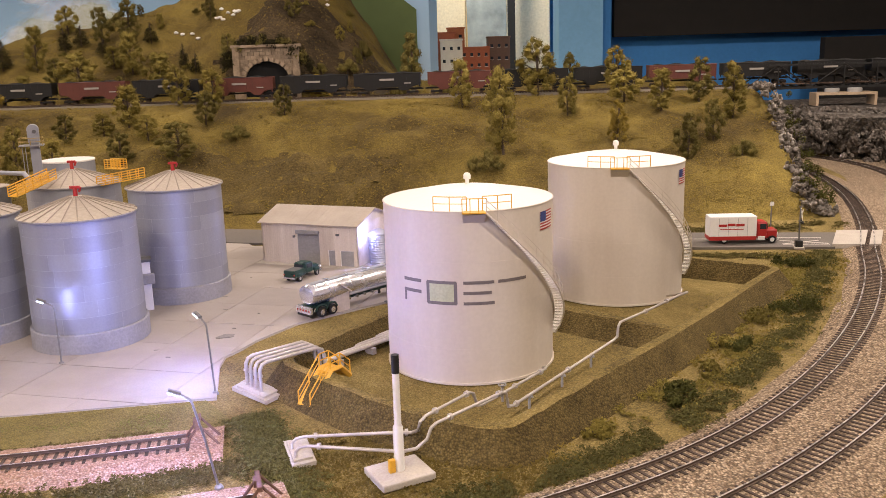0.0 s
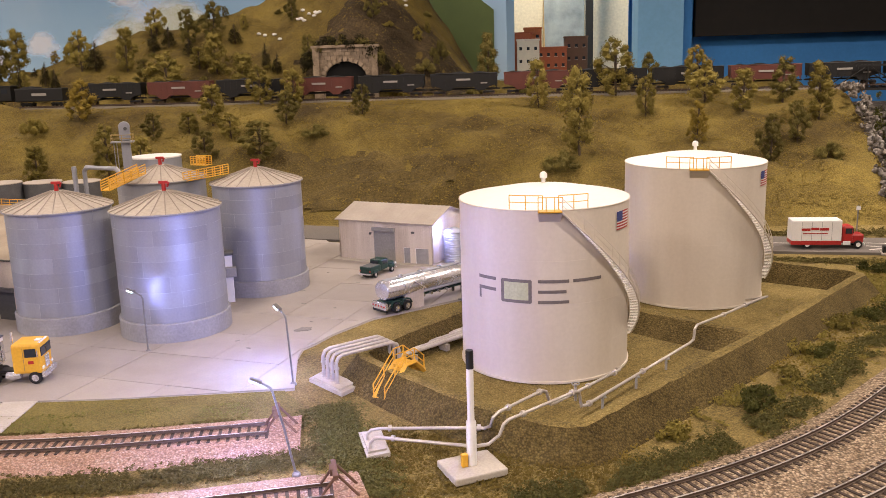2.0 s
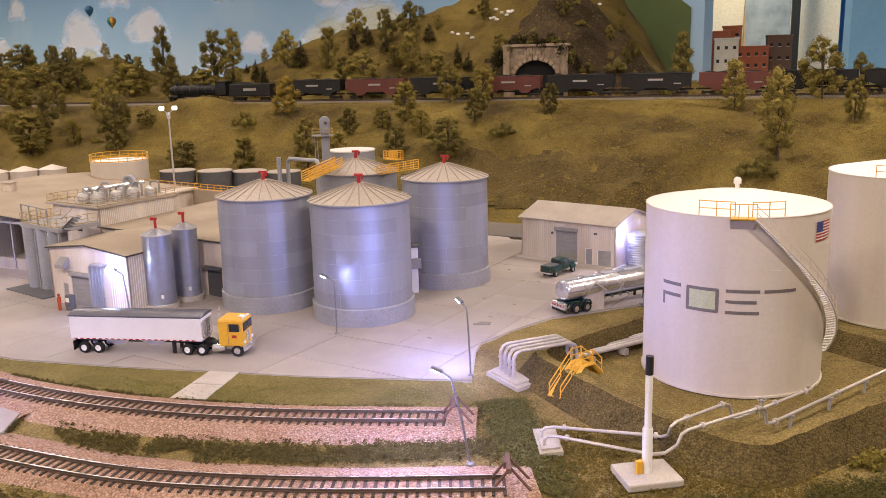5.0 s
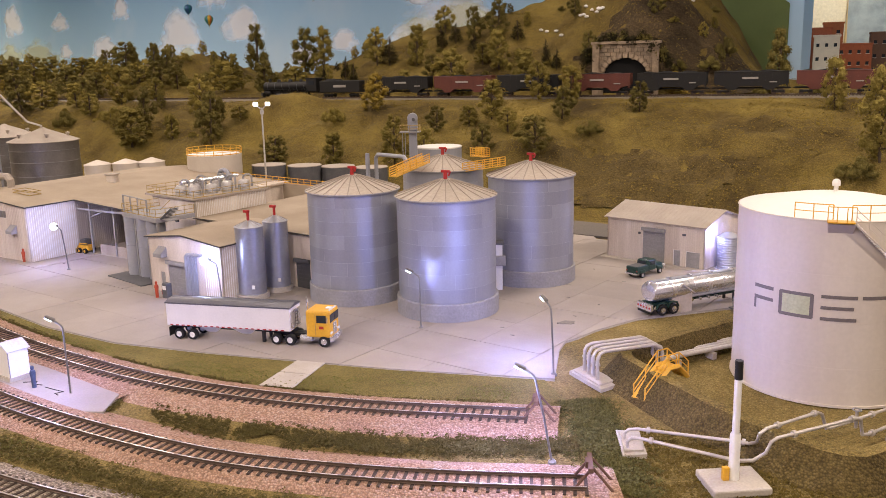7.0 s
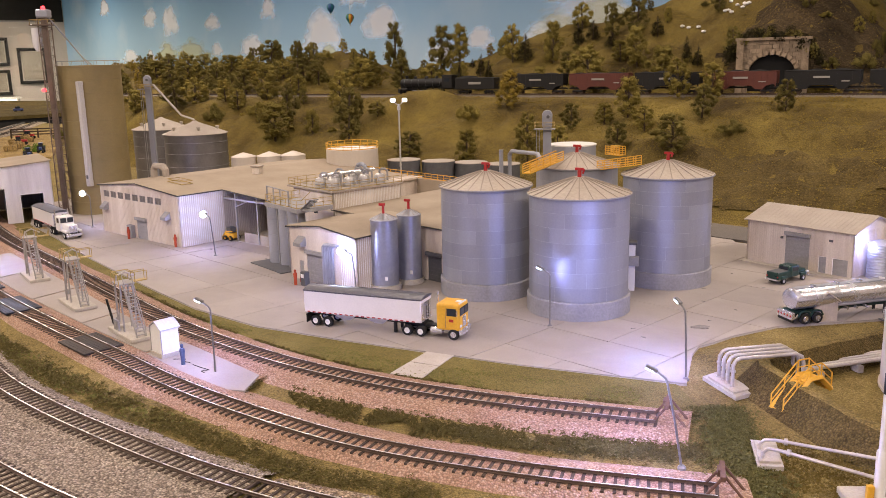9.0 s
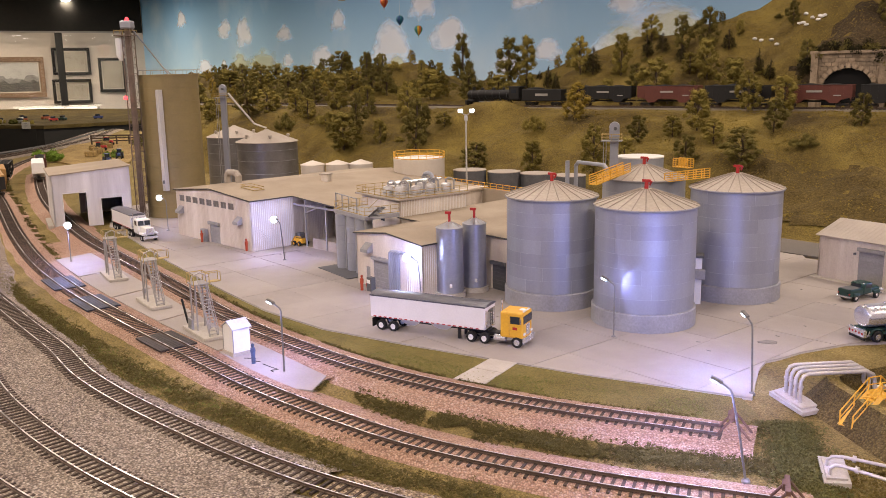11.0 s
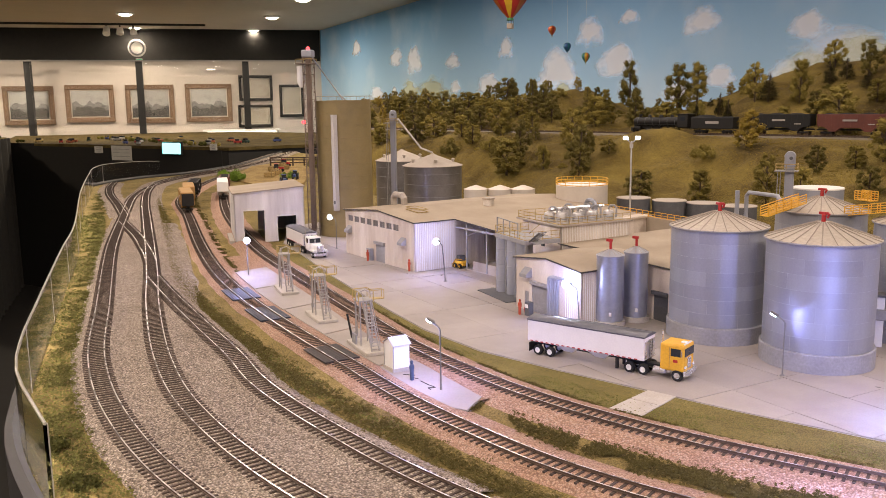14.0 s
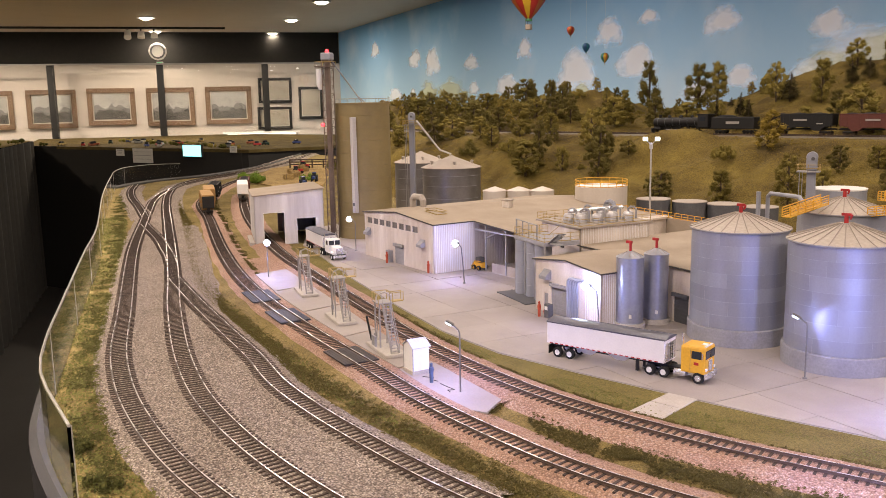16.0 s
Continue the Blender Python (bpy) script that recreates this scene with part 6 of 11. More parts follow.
part("exhaust_pipe", rod((F + 0.031, 0.0, 0.009), (F + 0.031, 0.0, 0.048), 0.0010, 8), m_chrome, gt)
part("horn", box(F + 0.052, -0.003, 0.0385, F + 0.057, 0.003, 0.0395, 0.0003), m_white, cb)
part("roof_lamps", box(F + 0.0575, -0.009, 0.0380, F + 0.0592, 0.009, 0.0390), m_headlamp, cb)

# white conventional truck with a dump trailer by the warehouse
wt = thing("dump_truck", -1.478, 0.952, 0.0017, math.degrees(math.atan2(0.882 - 0.952, -1.262 + 1.478)), "white long-nosed truck with a pale tarped dump trailer", "truck", "trucks")
hopper_trailer(wt, 0.120, 0.029, 0.036, m_trailer)
F = 0.118
part("frame_rail", box(F - 0.030, -0.005, 0.008, F + 0.068, 0.005, 0.0115), m_black, wt)
for x in (F - 0.018, F - 0.004):
    for s in (-1, 1):
        wheel(wt, x, s * 0.0105, 0.0058, 0.006)
for s in (-1, 1):
    wheel(wt, F + 0.055, s * 0.0115, 0.0058, 0.004)
    part("fender", box(F + 0.046, s * 0.0115 - 0.003, 0.0115, F + 0.066, s * 0.0115 + 0.003, 0.0155, 0.0012), m_white, wt)
cb = part("cab", box(F + 0.010, -0.0125, 0.010, F + 0.034, 0.0125, 0.036, 0.0022), m_white, wt, "white cab")
part("hood", box(F + 0.034, -0.0085, 0.010, F + 0.064, 0.0085, 0.0245, 0.0018), m_white, wt)
part("grille", box(F + 0.0636, -0.0065, 0.011, F + 0.0650, 0.0065, 0.023, 0.0004), m_chrome, wt)
part("bumper", box(F + 0.066, -0.0135, 0.005, F + 0.0685, 0.0135, 0.010, 0.0006), m_chrome, wt)
for s in (-1, 1):
    part("windscreen", box(F + 0.0335, s * 0.0057 - 0.0050, 0.025, F + 0.0346, s * 0.0057 + 0.0050, 0.0335), m_window, cb)
    part("side_window", box(F + 0.020, s * 0.0122, 0.025, F + 0.031, s * 0.0128, 0.0335), m_window, cb)
    part("headlight", box(F + 0.0645, s * 0.0095 - 0.0018, 0.014, F + 0.0668, s * 0.0095 + 0.0018, 0.0172, 0.0005), m_headlamp, wt)
    part("exhaust_pipe", rod((F + 0.008, s * 0.011, 0.010), (F + 0.008, s * 0.011, 0.046), 0.0009, 8), m_chrome, wt)

# polished tanker
tk = thing("tanker_truck", -0.1535, 0.943, 0.0017, math.degrees(math.atan2(1.050 - 0.943, -0.055 + 0.1535)), "polished silver fuel tanker with dark green running gear", "tanker", "trucks")
L, r = 0.150, 0.0130
bm = bmesh.new()
rings = []
for x, k in ((0, 0.55), (0.0015, 0.88), (0.004, 1.0), (L - 0.004, 1.0), (L - 0.0015, 0.88), (L, 0.55)):
    rings.append([bm.verts.new((x, 1.08 * r * k * math.cos(a * math.tau / 36), 0.026 + 0.9 * r * k * math.sin(a * math.tau / 36))) for a in range(36)])
for p, q in zip(rings, rings[1:]):
    for a in range(36):
        bm.faces.new((p[a], p[(a + 1) % 36], q[(a + 1) % 36], q[a]))
bm.faces.new(rings[0][::-1])
bm.faces.new(rings[-1])
bmesh.ops.recalc_face_normals(bm, faces=bm.faces)
tank_ = part("tank", bm, m_chrome, tk, "polished elliptical tank", smooth=True)
for k in range(1, 6):
    x = L * k / 6
    part("band", tube([(x, 1.09 * r * math.cos(a * math.tau / 32), 0.026 + 0.91 * r * math.sin(a * math.tau / 32)) for a in range(32)], 0.0005, 5, closed=True), m_chrome, tank_)
part("walkway", box(0.006, -0.004, 0.0372, L - 0.006, 0.004, 0.0380), m_galv, tank_)
for k in range(4):
    part("manhole", lathe([(0.0032, 0.038), (0.0032, 0.0395), (0, 0.0402)], 16, cx=0.03 + k * 0.03), m_chrome, tank_, smooth=True)
part("subframe", box(0.0, -0.008, 0.0115, L, 0.008, 0.0145), m_green, tk, "dark green subframe")
part("rear_bumper", box(-0.004, -0.0125, 0.006, 0.0, 0.0125, 0.014, 0.0006), m_chrome, tk)
part("under_bar", box(-0.003, -0.012, 0.003, -0.001, 0.012, 0.006), m_black, tk)
for k in range(5):
    part("tail_lamp", rod((-0.0043, -0.010 + k * 0.005, 0.010), (-0.0036, -0.010 + k * 0.005, 0.010), 0.0012, 8), m_red, tk)
for x in (0.013, 0.0285):
    for s in (-1, 1):
        wheel(tk, x, s * 0.0108, 0.0060, 0.0055, hub=m_chrome)
        part("fender", tube([(x - 0.0078, s * 0.0108, 0.008), (x - 0.005, s * 0.0108, 0.0128), (x, s * 0.0108, 0.0142), (x + 0.005, s * 0.0108, 0.0128), (x + 0.0078, s * 0.0108, 0.008)], 0.0012, 6), m_green, tk)
for k in range(4):
    part("valve", rod((0.055 + k * 0.012, -0.012, 0.0125), (0.055 + k * 0.012, -0.008, 0.0125), 0.0018, 8), m_chrome, tk)
part("hose_tube", rod((0.045, -0.0105, 0.017), (0.120, -0.0105, 0.017), 0.0016, 8), m_galv, tk)
for s in (-1, 1):
    part("landing_leg", box(0.118, s * 0.008 - 0.001, 0.001, 0.121, s * 0.008 + 0.001, 0.0125), m_black, tk)

# pump shelter beside the tanker
ph = thing("pump_shelter", -0.128, 0.956, 0.0017, 40, "tiny dusty white hut with a pale gable roof", "hut")
part("body", gable(0.022, 0.016, 0.006, 0.016, bm=box(0, 0, 0, 0.022, 0.016, 0.016)), m_wall, ph)
for s in (0, 1):
    xa, xb = (-0.002, 0.011) if s == 0 else (0.024, 0.011)
    roof_plate([(xa, -0.002, 0.0147), (xb, -0.002, 0.0222), (xb, 0.018, 0.0222), (xa, 0.018, 0.0147)], 0.0008, m_wall, ph)

ph.scale = (1.2, 1.2, 1.45)

# pumps and meters behind the bund
for k in range(4):
    t = thing("pump_skid", -0.060 + 0.020 * k, 1.000 + 0.021 * k, 0.0017, 46, "shiny pump skid with a vertical vessel and valves", "pump", "pump skids")
    part("base", box(-0.008, -0.006, 0, 0.008, 0.006, 0.0015), m_greydark, t)
    part("vessel", lathe([(0.0038, 0.0015), (0.0038, 0.012), (0.0025, 0.0145), (0, 0.015)], 16, cx=-0.003), m_chrome, t, smooth=True)
    part("motor", rod((0.002, 0, 0.004), (0.008, 0, 0.004), 0.0024, 10), m_flagblue, t)
    part("pipe", tube([(0.0, 0.003, 0.0015), (0.0, 0.003, 0.010), (0.006, 0.003, 0.010), (0.006, 0.003, 0.002)], 0.0008, 6), m_chrome, t)

# green pickup
pk = thing("pickup_truck", -0.200, 1.103, 0.0017, 62, "dark green vintage pickup truck with a chrome bumper", "pickup")
part("bed", box(0.0, -0.0095, 0.0065, 0.023, 0.0095, 0.0155, 0.0012), m_green, pk)
part("bed_floor", box(0.0015, -0.0078, 0.0148, 0.0215, 0.0078, 0.0157), m_greydark, pk)
cb = part("cab", box(0.0215, -0.0098, 0.0065, 0.040, 0.0098, 0.0215, 0.0030), m_green, pk)
part("hood", box(0.038, -0.0078, 0.0065, 0.056, 0.0078, 0.0145, 0.0028), m_green, pk)
part("rear_window", box(0.0212, -0.006, 0.0150, 0.0220, 0.006, 0.0195), m_window, cb)
part("windscreen", box(0.0392, -0.0075, 0.0148, 0.0404, 0.0075, 0.0195), m_window, cb)
for s in (-1, 1):
    part("side_window", box(0.026, s * 0.0093, 0.0148, 0.0365, s * 0.0100, 0.0195), m_window, cb)
    for x in (0.010, 0.047):
        wheel(pk, x, s * 0.0090, 0.0042, 0.003, hub=m_chrome)
        part("fender", box(x - 0.0058, s * 0.0092 - 0.0017, 0.0062, x + 0.0058, s * 0.0092 + 0.0017, 0.0110, 0.0016), m_green, pk)
    part("headlight", rod((0.0545, s * 0.0085, 0.0105), (0.0570, s * 0.0085, 0.0105), 0.0016, 10), m_headlamp, pk)
    part("tail_lamp", rod((-0.0006, s * 0.0080, 0.0100), (0.0004, s * 0.0080, 0.0100), 0.0010, 8), m_red, pk)
part("rear_bumper", box(-0.0018, -0.0095, 0.0050, -0.0004, 0.0095, 0.0070, 0.0004), m_chrome, pk)
part("front_bumper", box(0.0565, -0.0098, 0.0045, 0.0580, 0.0098, 0.0065, 0.0004), m_chrome, pk)

# red and white delivery truck on the road
dv = thing("delivery_truck", 0.392, 1.262, 0.003, -3.0, "red and white box delivery truck with a red emblem", "truck", "trucks")
bx = part("box_body", box(0, -0.0135, 0.0105, 0.068, 0.0135, 0.041, 0.0014), m_white, dv, "white box body")
part("lower_skirt", box(0, -0.0137, 0.0055, 0.068, 0.0137, 0.0115, 0.0006), m_red, dv)
for k in range(1, 5):
    for s in (-1, 1):
        part("panel_seam", box(k * 0.0136 - 0.0002, s * 0.0136 - 0.0002, 0.0125, k * 0.0136 + 0.0002, s * 0.0136 + 0.0002, 0.0385), m_grey, bx)
for k, (x, w, z) in enumerate(((0.013, 0.012, 0.026), (0.026, 0.011, 0.027), (0.038, 0.012, 0.0265), (0.015, 0.034, 0.0215))):
    part("emblem_bar", box(x, -0.0140, z, x + w, -0.0136, z + (0.0035 if k < 3 else 0.0012)), m_red, bx)
cb = part("cab", box(0.069, -0.0120, 0.0070, 0.084, 0.0120, 0.0320, 0.0026), m_red, dv, "red cab")
part("hood", box(0.082, -0.0105, 0.0070, 0.099, 0.0105, 0.0205, 0.0026), m_red, dv)
part("windscreen", box(0.0832, -0.0100, 0.0215, 0.0845, 0.0100, 0.0290), m_window, cb)
for s in (-1, 1):
    part("side_window", box(0.073, s * 0.0117, 0.0215, 0.082, s * 0.0123, 0.0290), m_window, cb)
    part("step", box(0.070, s * 0.0123, 0.0055, 0.080, s * 0.0140, 0.0110, 0.0005), m_white, dv)
    for x in (0.022, 0.091):
        wheel(dv, x, s * 0.0110, 0.0057, 0.004)
    part("headlight", rod((0.0985, s * 0.0080, 0.0135), (0.0998, s * 0.0080, 0.0135), 0.0016, 10), m_headlamp, dv)
part("bumper", box(0.0985, -0.0120, 0.0050, 0.1002, 0.0120, 0.0075, 0.0004), m_white, dv)

# skid loader in the bay
sl = thing("skid_loader", -1.045, 1.010, 0.0017, 175, "small yellow and black skid loader", "loader")
part("body", box(-0.012, -0.007, 0.004, 0.010, 0.007, 0.013, 0.0015), m_yellow, sl)
part("cage", box(-0.006, -0.006, 0.013, 0.005, 0.006, 0.022, 0.001), m_greydark, sl)
for s in (-1, 1):
    for x in (-0.007, 0.006):
        wheel(sl, x, s * 0.008, 0.0042, 0.004, hub=m_yellow)
    part("arm", tube([(-0.010, s * 0.0065, 0.016), (0.006, s * 0.0065, 0.015), (0.014, s * 0.0065, 0.006)], 0.0010, 6), m_yellow, sl)
part("bucket", box(0.013, -0.009, 0.0, 0.019, 0.009, 0.007, 0.001), m_yellowdirty, sl)


# ---- lamps on the layout ----
m_lamphead = mat("lamp_head_grey", (0.16, 0.15, 0.14), (0.11, 0.10, 0.10), 60, 0.5)
m_pole = mat("lamp_pole_grey", (0.23, 0.225, 0.22), (0.17, 0.165, 0.16), 60, 0.4, metal=0.4)


def ball(c, r):
    bm = bmesh.new()
    bmesh.ops.create_icosphere(bm, subdivisions=2, radius=r, matrix=Matrix.Translation(c))
    return bm


def street_lamp(x, y, h, rz, lit, lean=0.0, power=0.03, bulb=False):
    t = thing("street_lamp", x, y, 0, rz, "thin dark grey street lamp with a tilted head" + (", lit cool white" if lit else ", unlit"), "street lamp", "street lamps")
    part("base", lathe([(0.0030, 0), (0.0030, 0.0015), (0.0018, 0.003), (0, 0.003)], 14), m_pole, t, smooth=True)
    part("pole", tube([(0, 0, 0), (lean * 0.5, 0, h * 0.5), (lean, 0, h * 0.88), (lean - 0.0012, 0, h * 0.92), (lean - 0.0075, 0, h * 0.985)], 0.00085, 8), m_pole, t, smooth=True)
    hd = part("head", box(-0.0085, -0.0019, -0.0010, 0.0005, 0.0019, 0.0014, 0.0007), m_lamphead, t, "small dark lamp head tilted upwards")
    hd.matrix_local = pose(lean - 0.0070, 0, h * 0.985, 0, 24, 0)
    part("lens", box(-0.0078, -0.0015, -0.0016, -0.0020, 0.0015, -0.0009), m_led if lit else m_white, hd)
    # oversized glowing ball: the lens's glare and halo modelled as a shape
    if bulb:
        part("bulb", ball((-0.0065, 0, -0.0032), 0.0053), m_led, hd, "glowing bulb, enlarged to stand for its glare", smooth=True)
    if lit:
        p = t.matrix_world @ Vector((lean - 0.021, 0, h - 0.0045))
        led(p.x, p.y, p.z, power)
    return t


# x, y, height, turn, lit, lean, power
street_lamp(-0.2009, 0.7275, 0.0700, -35, True, -0.004, 0.45)
street_lamp(-0.1546, 0.5563, 0.0725, 15, True, -0.012, 0.70)
street_lamp(-0.375, 0.8166, 0.0650, 10, True, 0.0, 0.012)
led(-0.3835, 0.8175, 0.0620, 0.075, 1.7, 1.0, -0.55, 92)
street_lamp(-0.980, 0.9105, 0.0655, 0, True, -0.006, 0.16, True)
street_lamp(-1.372, 0.9837, 0.0655, 20, True, 0.0, 0.096, True)
street_lamp(-1.2585, 0.7151, 0.0650, 151, True, 0.0, 0.26, True)
street_lamp(-0.638, 0.818, 0.0600, 20, True, -0.004, 0.085, True)
street_lamp(-0.5915, 0.5349, 0.0725, 20, True, 0.0, 0.28)

# tall twin floodlight on the yard
m_mast = mat("mast_pale_grey", (0.48, 0.46, 0.43), (0.38, 0.36, 0.34), 60, 0.5)
tl = thing("flood_light", -0.92, 1.335, 0, 40, "tall grey pole with two glowing floodlights", "flood light")
part("pole", rod((0, 0, 0), (0, 0, 0.211), 0.0022, 10, r2=0.0013), m_mast, tl, smooth=True)
part("collar", box(-0.003, -0.003, 0.199, 0.003, 0.003, 0.207, 0.0006), m_mast, tl)
part("arm", tube([(-0.010, 0, 0.216), (0, 0, 0.207), (0.010, 0, 0.216)], 0.0009, 8), m_mast, tl)
for s in (-1, 1):
    h = part("lamp_head", box(s * 0.011 - 0.0045, -0.004, 0.214, s * 0.011 + 0.0045, 0.004, 0.221, 0.001), m_mast, tl)
    part("lens", box(s * 0.011 - 0.0038, -0.0050, 0.2148, s * 0.011 + 0.0038, -0.0040, 0.2202), m_led, h)
    # ball larger than a real bulb, in place of the floodlight's glare
    part("bulb", ball((s * 0.011, -0.0044, 0.2172), 0.0032), m_led, h, "glowing bulb, enlarged to stand for its glare", smooth=True)


# ---- bund round the storage tanks ----
BUND = [(-0.140, 0.752), (-0.112, 0.714), (-0.037, 0.640), (0.002, 0.613), (0.028, 0.598), (0.046, 0.598), (0.064, 0.618), (0.222, 0.800), (0.385, 1.005), (0.405, 1.030), (0.396, 1.044), (0.325, 1.092), (0.20, 1.150), (0.09, 1.13), (-0.02, 0.955), (-0.060, 0.885), (-0.115, 0.800)]
BH = 0.022


def closed_spline(ctrl, step):
    pts = spline(ctrl[-2:] + ctrl + ctrl[:2], step)
    a = min(range(len(pts) // 2), key=lambda i: (pts[i] - Vector((*ctrl[0], 0))).length)
    b = min(range(len(pts) // 2, len(pts)), key=lambda i: (pts[i] - Vector((*ctrl[0], 0))).length)
    return pts[a:b]


def berm(pts, h, name, label, closed, base=0.025, crest=0.0050, inner=1):
    nn = normals(pts)
    prof = [(-base, -0.001), (-base * 0.55, h * 0.52), (-crest, h), (0, h + 0.0005), (crest, h), (base * 0.45, h * 0.60), (base * 0.8, -0.001)] if inner > 0 else [(-base * 0.8, -0.001), (-base * 0.45, h * 0.60), (-crest, h), (0, h + 0.0005), (crest, h), (base * 0.55, h * 0.52), (base, -0.001)]
    verts, faces, w = [], [], len(prof)
    for i, (p, n) in enumerate(zip(pts, nn)):
        for k, (d, z) in enumerate(prof):
            q = Vector((p.x + n.x * d, p.y + n.y * d, 0))
            e = noise.noise((q.x * 60, q.y * 60, k)) * 0.0016
            verts.append((q.x, q.y, z + (e if 0 < k < w - 1 else 0)))
    N_ = len(pts)
    for i in range(N_ if closed else N_ - 1):
        for k in range(w - 1):
            a, b = i * w + k, ((i + 1) % N_) * w + k
            faces.append((a, b, b + 1, a + 1))
    ob = mesh(name, verts, faces, m_berm)
    ob.data.materials.append(m_ground)
    ob.data.polygons.foreach_set("material_index", [1 if i % (w - 1) in (2, 3) else 0 for i in range(len(faces))])
    return tagged(ob, label, "earth bank", kind="structure")


berm(closed_spline(BUND, 0.012), BH, "bund", "brown earth bank round the storage tanks", True)
berm(spline([(0.075, 0.960), (0.15, 0.885), (0.235, 0.815)], 0.012), BH * 0.8, "bund_divider", "low brown earth bank between the two tanks", False, 0.026, 0.006)


# ---- pipes ----
m_pipe = mat("pipe_white", (0.56, 0.52, 0.48), (0.42, 0.38, 0.34), 60, 0.35, metal=0.3, bump=0.03)


def flange(par, p, d, r):
    d = Vector(d).normalized()
    p = Vector(p)
    part("flange", rod(p - d * 0.0012, p + d * 0.0012, r, 12), m_pipe, par)


for k in range(4):
    t = thing("transfer_pipe", 0, 0, 0, 0, "thick white transfer pipe bending over the bund", "pipe", "transfer pipes over the bund")
    f = k / 3
    a = Vector((-0.1745 + 0.016 * f, 0.737 - 0.018 * f, 0))
    dr = Vector((0.046, 0.040, 0)).normalized()
    e = a + dr * 0.064
    part("pipe", tube([a + Vector((0, 0, 0.003)), a + Vector((0, 0, 0.024)), a + dr * 0.0025 + Vector((0, 0, 0.0285)), a + dr * 0.007 + Vector((0, 0, 0.030)), e - dr * 0.006 + Vector((0, 0, 0.030)), e + Vector((0, 0, 0.027)), e + dr * 0.002 + Vector((0, 0, 0.021)), e + dr * 0.002 + Vector((0, 0, 0.003))], 0.0017, 12), m_pipe, t, smooth=True)
    for z in (0.0045, 0.018):
        part("flange", rod(a + Vector((0, 0, z)), a + Vector((0, 0, z + 0.0015)), 0.0024, 12), m_pipe, t)
rk = thing("pipe_rack", 0, 0, 0, 0, "white pipes on low grey saddles inside the bund", "pipe rack")
for k in range(4):
    o = Vector((0.707, -0.707, 0)) * (0.0052 * (k - 1.5))
    part("pipe", rod(Vector((-0.116, 0.786, 0.0085)) + o, Vector((-0.030, 0.880, 0.0085)) + o, 0.0021, 10), m_pipe, rk, smooth=True)
for s in (0.12, 0.45, 0.8):
    c = Vector((-0.116, 0.786, 0)).lerp(Vector((-0.030, 0.880, 0)), s)
    part("saddle", box(-0.0025, -0.013, 0, 0.0025, 0.013, 0.0065, m=Matrix.Translation(c) @ Matrix.Rotation(math.atan2(0.094, 0.086), 4, "Z")), m_slab, rk)

p1 = thing("product_pipe", 0, 0, 0, 0, "thin pale product pipe climbing over the bund to the tank", "pipe", "product pipes")
part("pipe", tube([(-0.112, 0.604, 0.003), (-0.112, 0.604, 0.0095), (-0.109, 0.605, 0.0125), (-0.103, 0.607, 0.013), (-0.030, 0.612, 0.012), (-0.024, 0.611, 0.012), (-0.019, 0.606, 0.016), (-0.017, 0.601, 0.025), (-0.013, 0.603, 0.0285), (0.020, 0.645, 0.0285), (0.0235, 0.649, 0.026), (0.027, 0.655, 0.013), (0.031, 0.660, 0.012), (0.090, 0.735, 0.012), (0.092, 0.745, 0.010), (0.090, 0.755, 0.006)], 0.0013, 10), m_pipe, p1, smooth=True)
for p, d in (((-0.095, 0.6075, 0.013), (1, 0.07, 0)), ((-0.028, 0.612, 0.012), (1, 0, 0)), ((-0.006, 0.612, 0.0285), (0.6, 0.8, 0)), ((0.018, 0.6425, 0.0285), (0.6, 0.8, 0)), ((0.060, 0.697, 0.012), (0.6, 0.8, 0)), ((0.085, 0.728, 0.012), (0.6, 0.8, 0))):
    flange(p1, p, d, 0.0025)
p2 = thing("product_pipe", 0, 0, 0, 0, "long thin pale product pipe along the bund to both tanks", "pipe", "product pipes")
part("pipe", tube([(-0.107, 0.590, 0.003), (-0.107, 0.590, 0.0095), (-0.104, 0.591, 0.0125), (-0.098, 0.591, 0.013), (-0.030, 0.580, 0.012), (-0.020, 0.584, 0.012), (-0.012, 0.586, 0.018), (-0.009, 0.587, 0.026), (-0.005, 0.590, 0.0285), (0.045, 0.643, 0.0285), (0.049, 0.648, 0.026), (0.051, 0.652, 0.013), (0.055, 0.656, 0.012), (0.165, 0.808, 0.012), (0.169, 0.812, 0.014), (0.170, 0.813, 0.024), (0.173, 0.817, 0.027), (0.205, 0.850, 0.027), (0.252, 0.905, 0.026), (0.268, 0.925, 0.024), (0.262, 0.945, 0.016), (0.256, 0.962, 0.010)], 0.0013, 10), m_pipe, p2, smooth=True)
for p, d in (((-0.090, 0.590, 0.013), (1, -0.15, 0)), ((0.005, 0.6005, 0.0285), (0.7, 0.7, 0)), ((0.043, 0.641, 0.0285), (0.7, 0.7, 0)), ((0.058, 0.660, 0.012), (0.6, 0.8, 0)), ((0.110, 0.732, 0.012), (0.6, 0.8, 0)), ((0.205, 0.850, 0.027), (0.65, 0.75, 0)), ((0.235, 0.885, 0.0265), (0.65, 0.75, 0))):
    flange(p2, p, d, 0.0025)
for x, y in ((0.070, 0.677), (0.103, 0.722), (0.136, 0.768)):
    part("support", rod((x, y, 0), (x, y, 0.011), 0.0012, 8), m_grey, p2)
    part("saddle", box(x - 0.003, y - 0.0015, 0.0098, x + 0.003, y + 0.0015, 0.0112), m_grey, p2)
vl = part("valve", rod((0.046, 0.646, 0.020), (0.046, 0.646, 0.034), 0.0012, 8), m_pipe, p2)
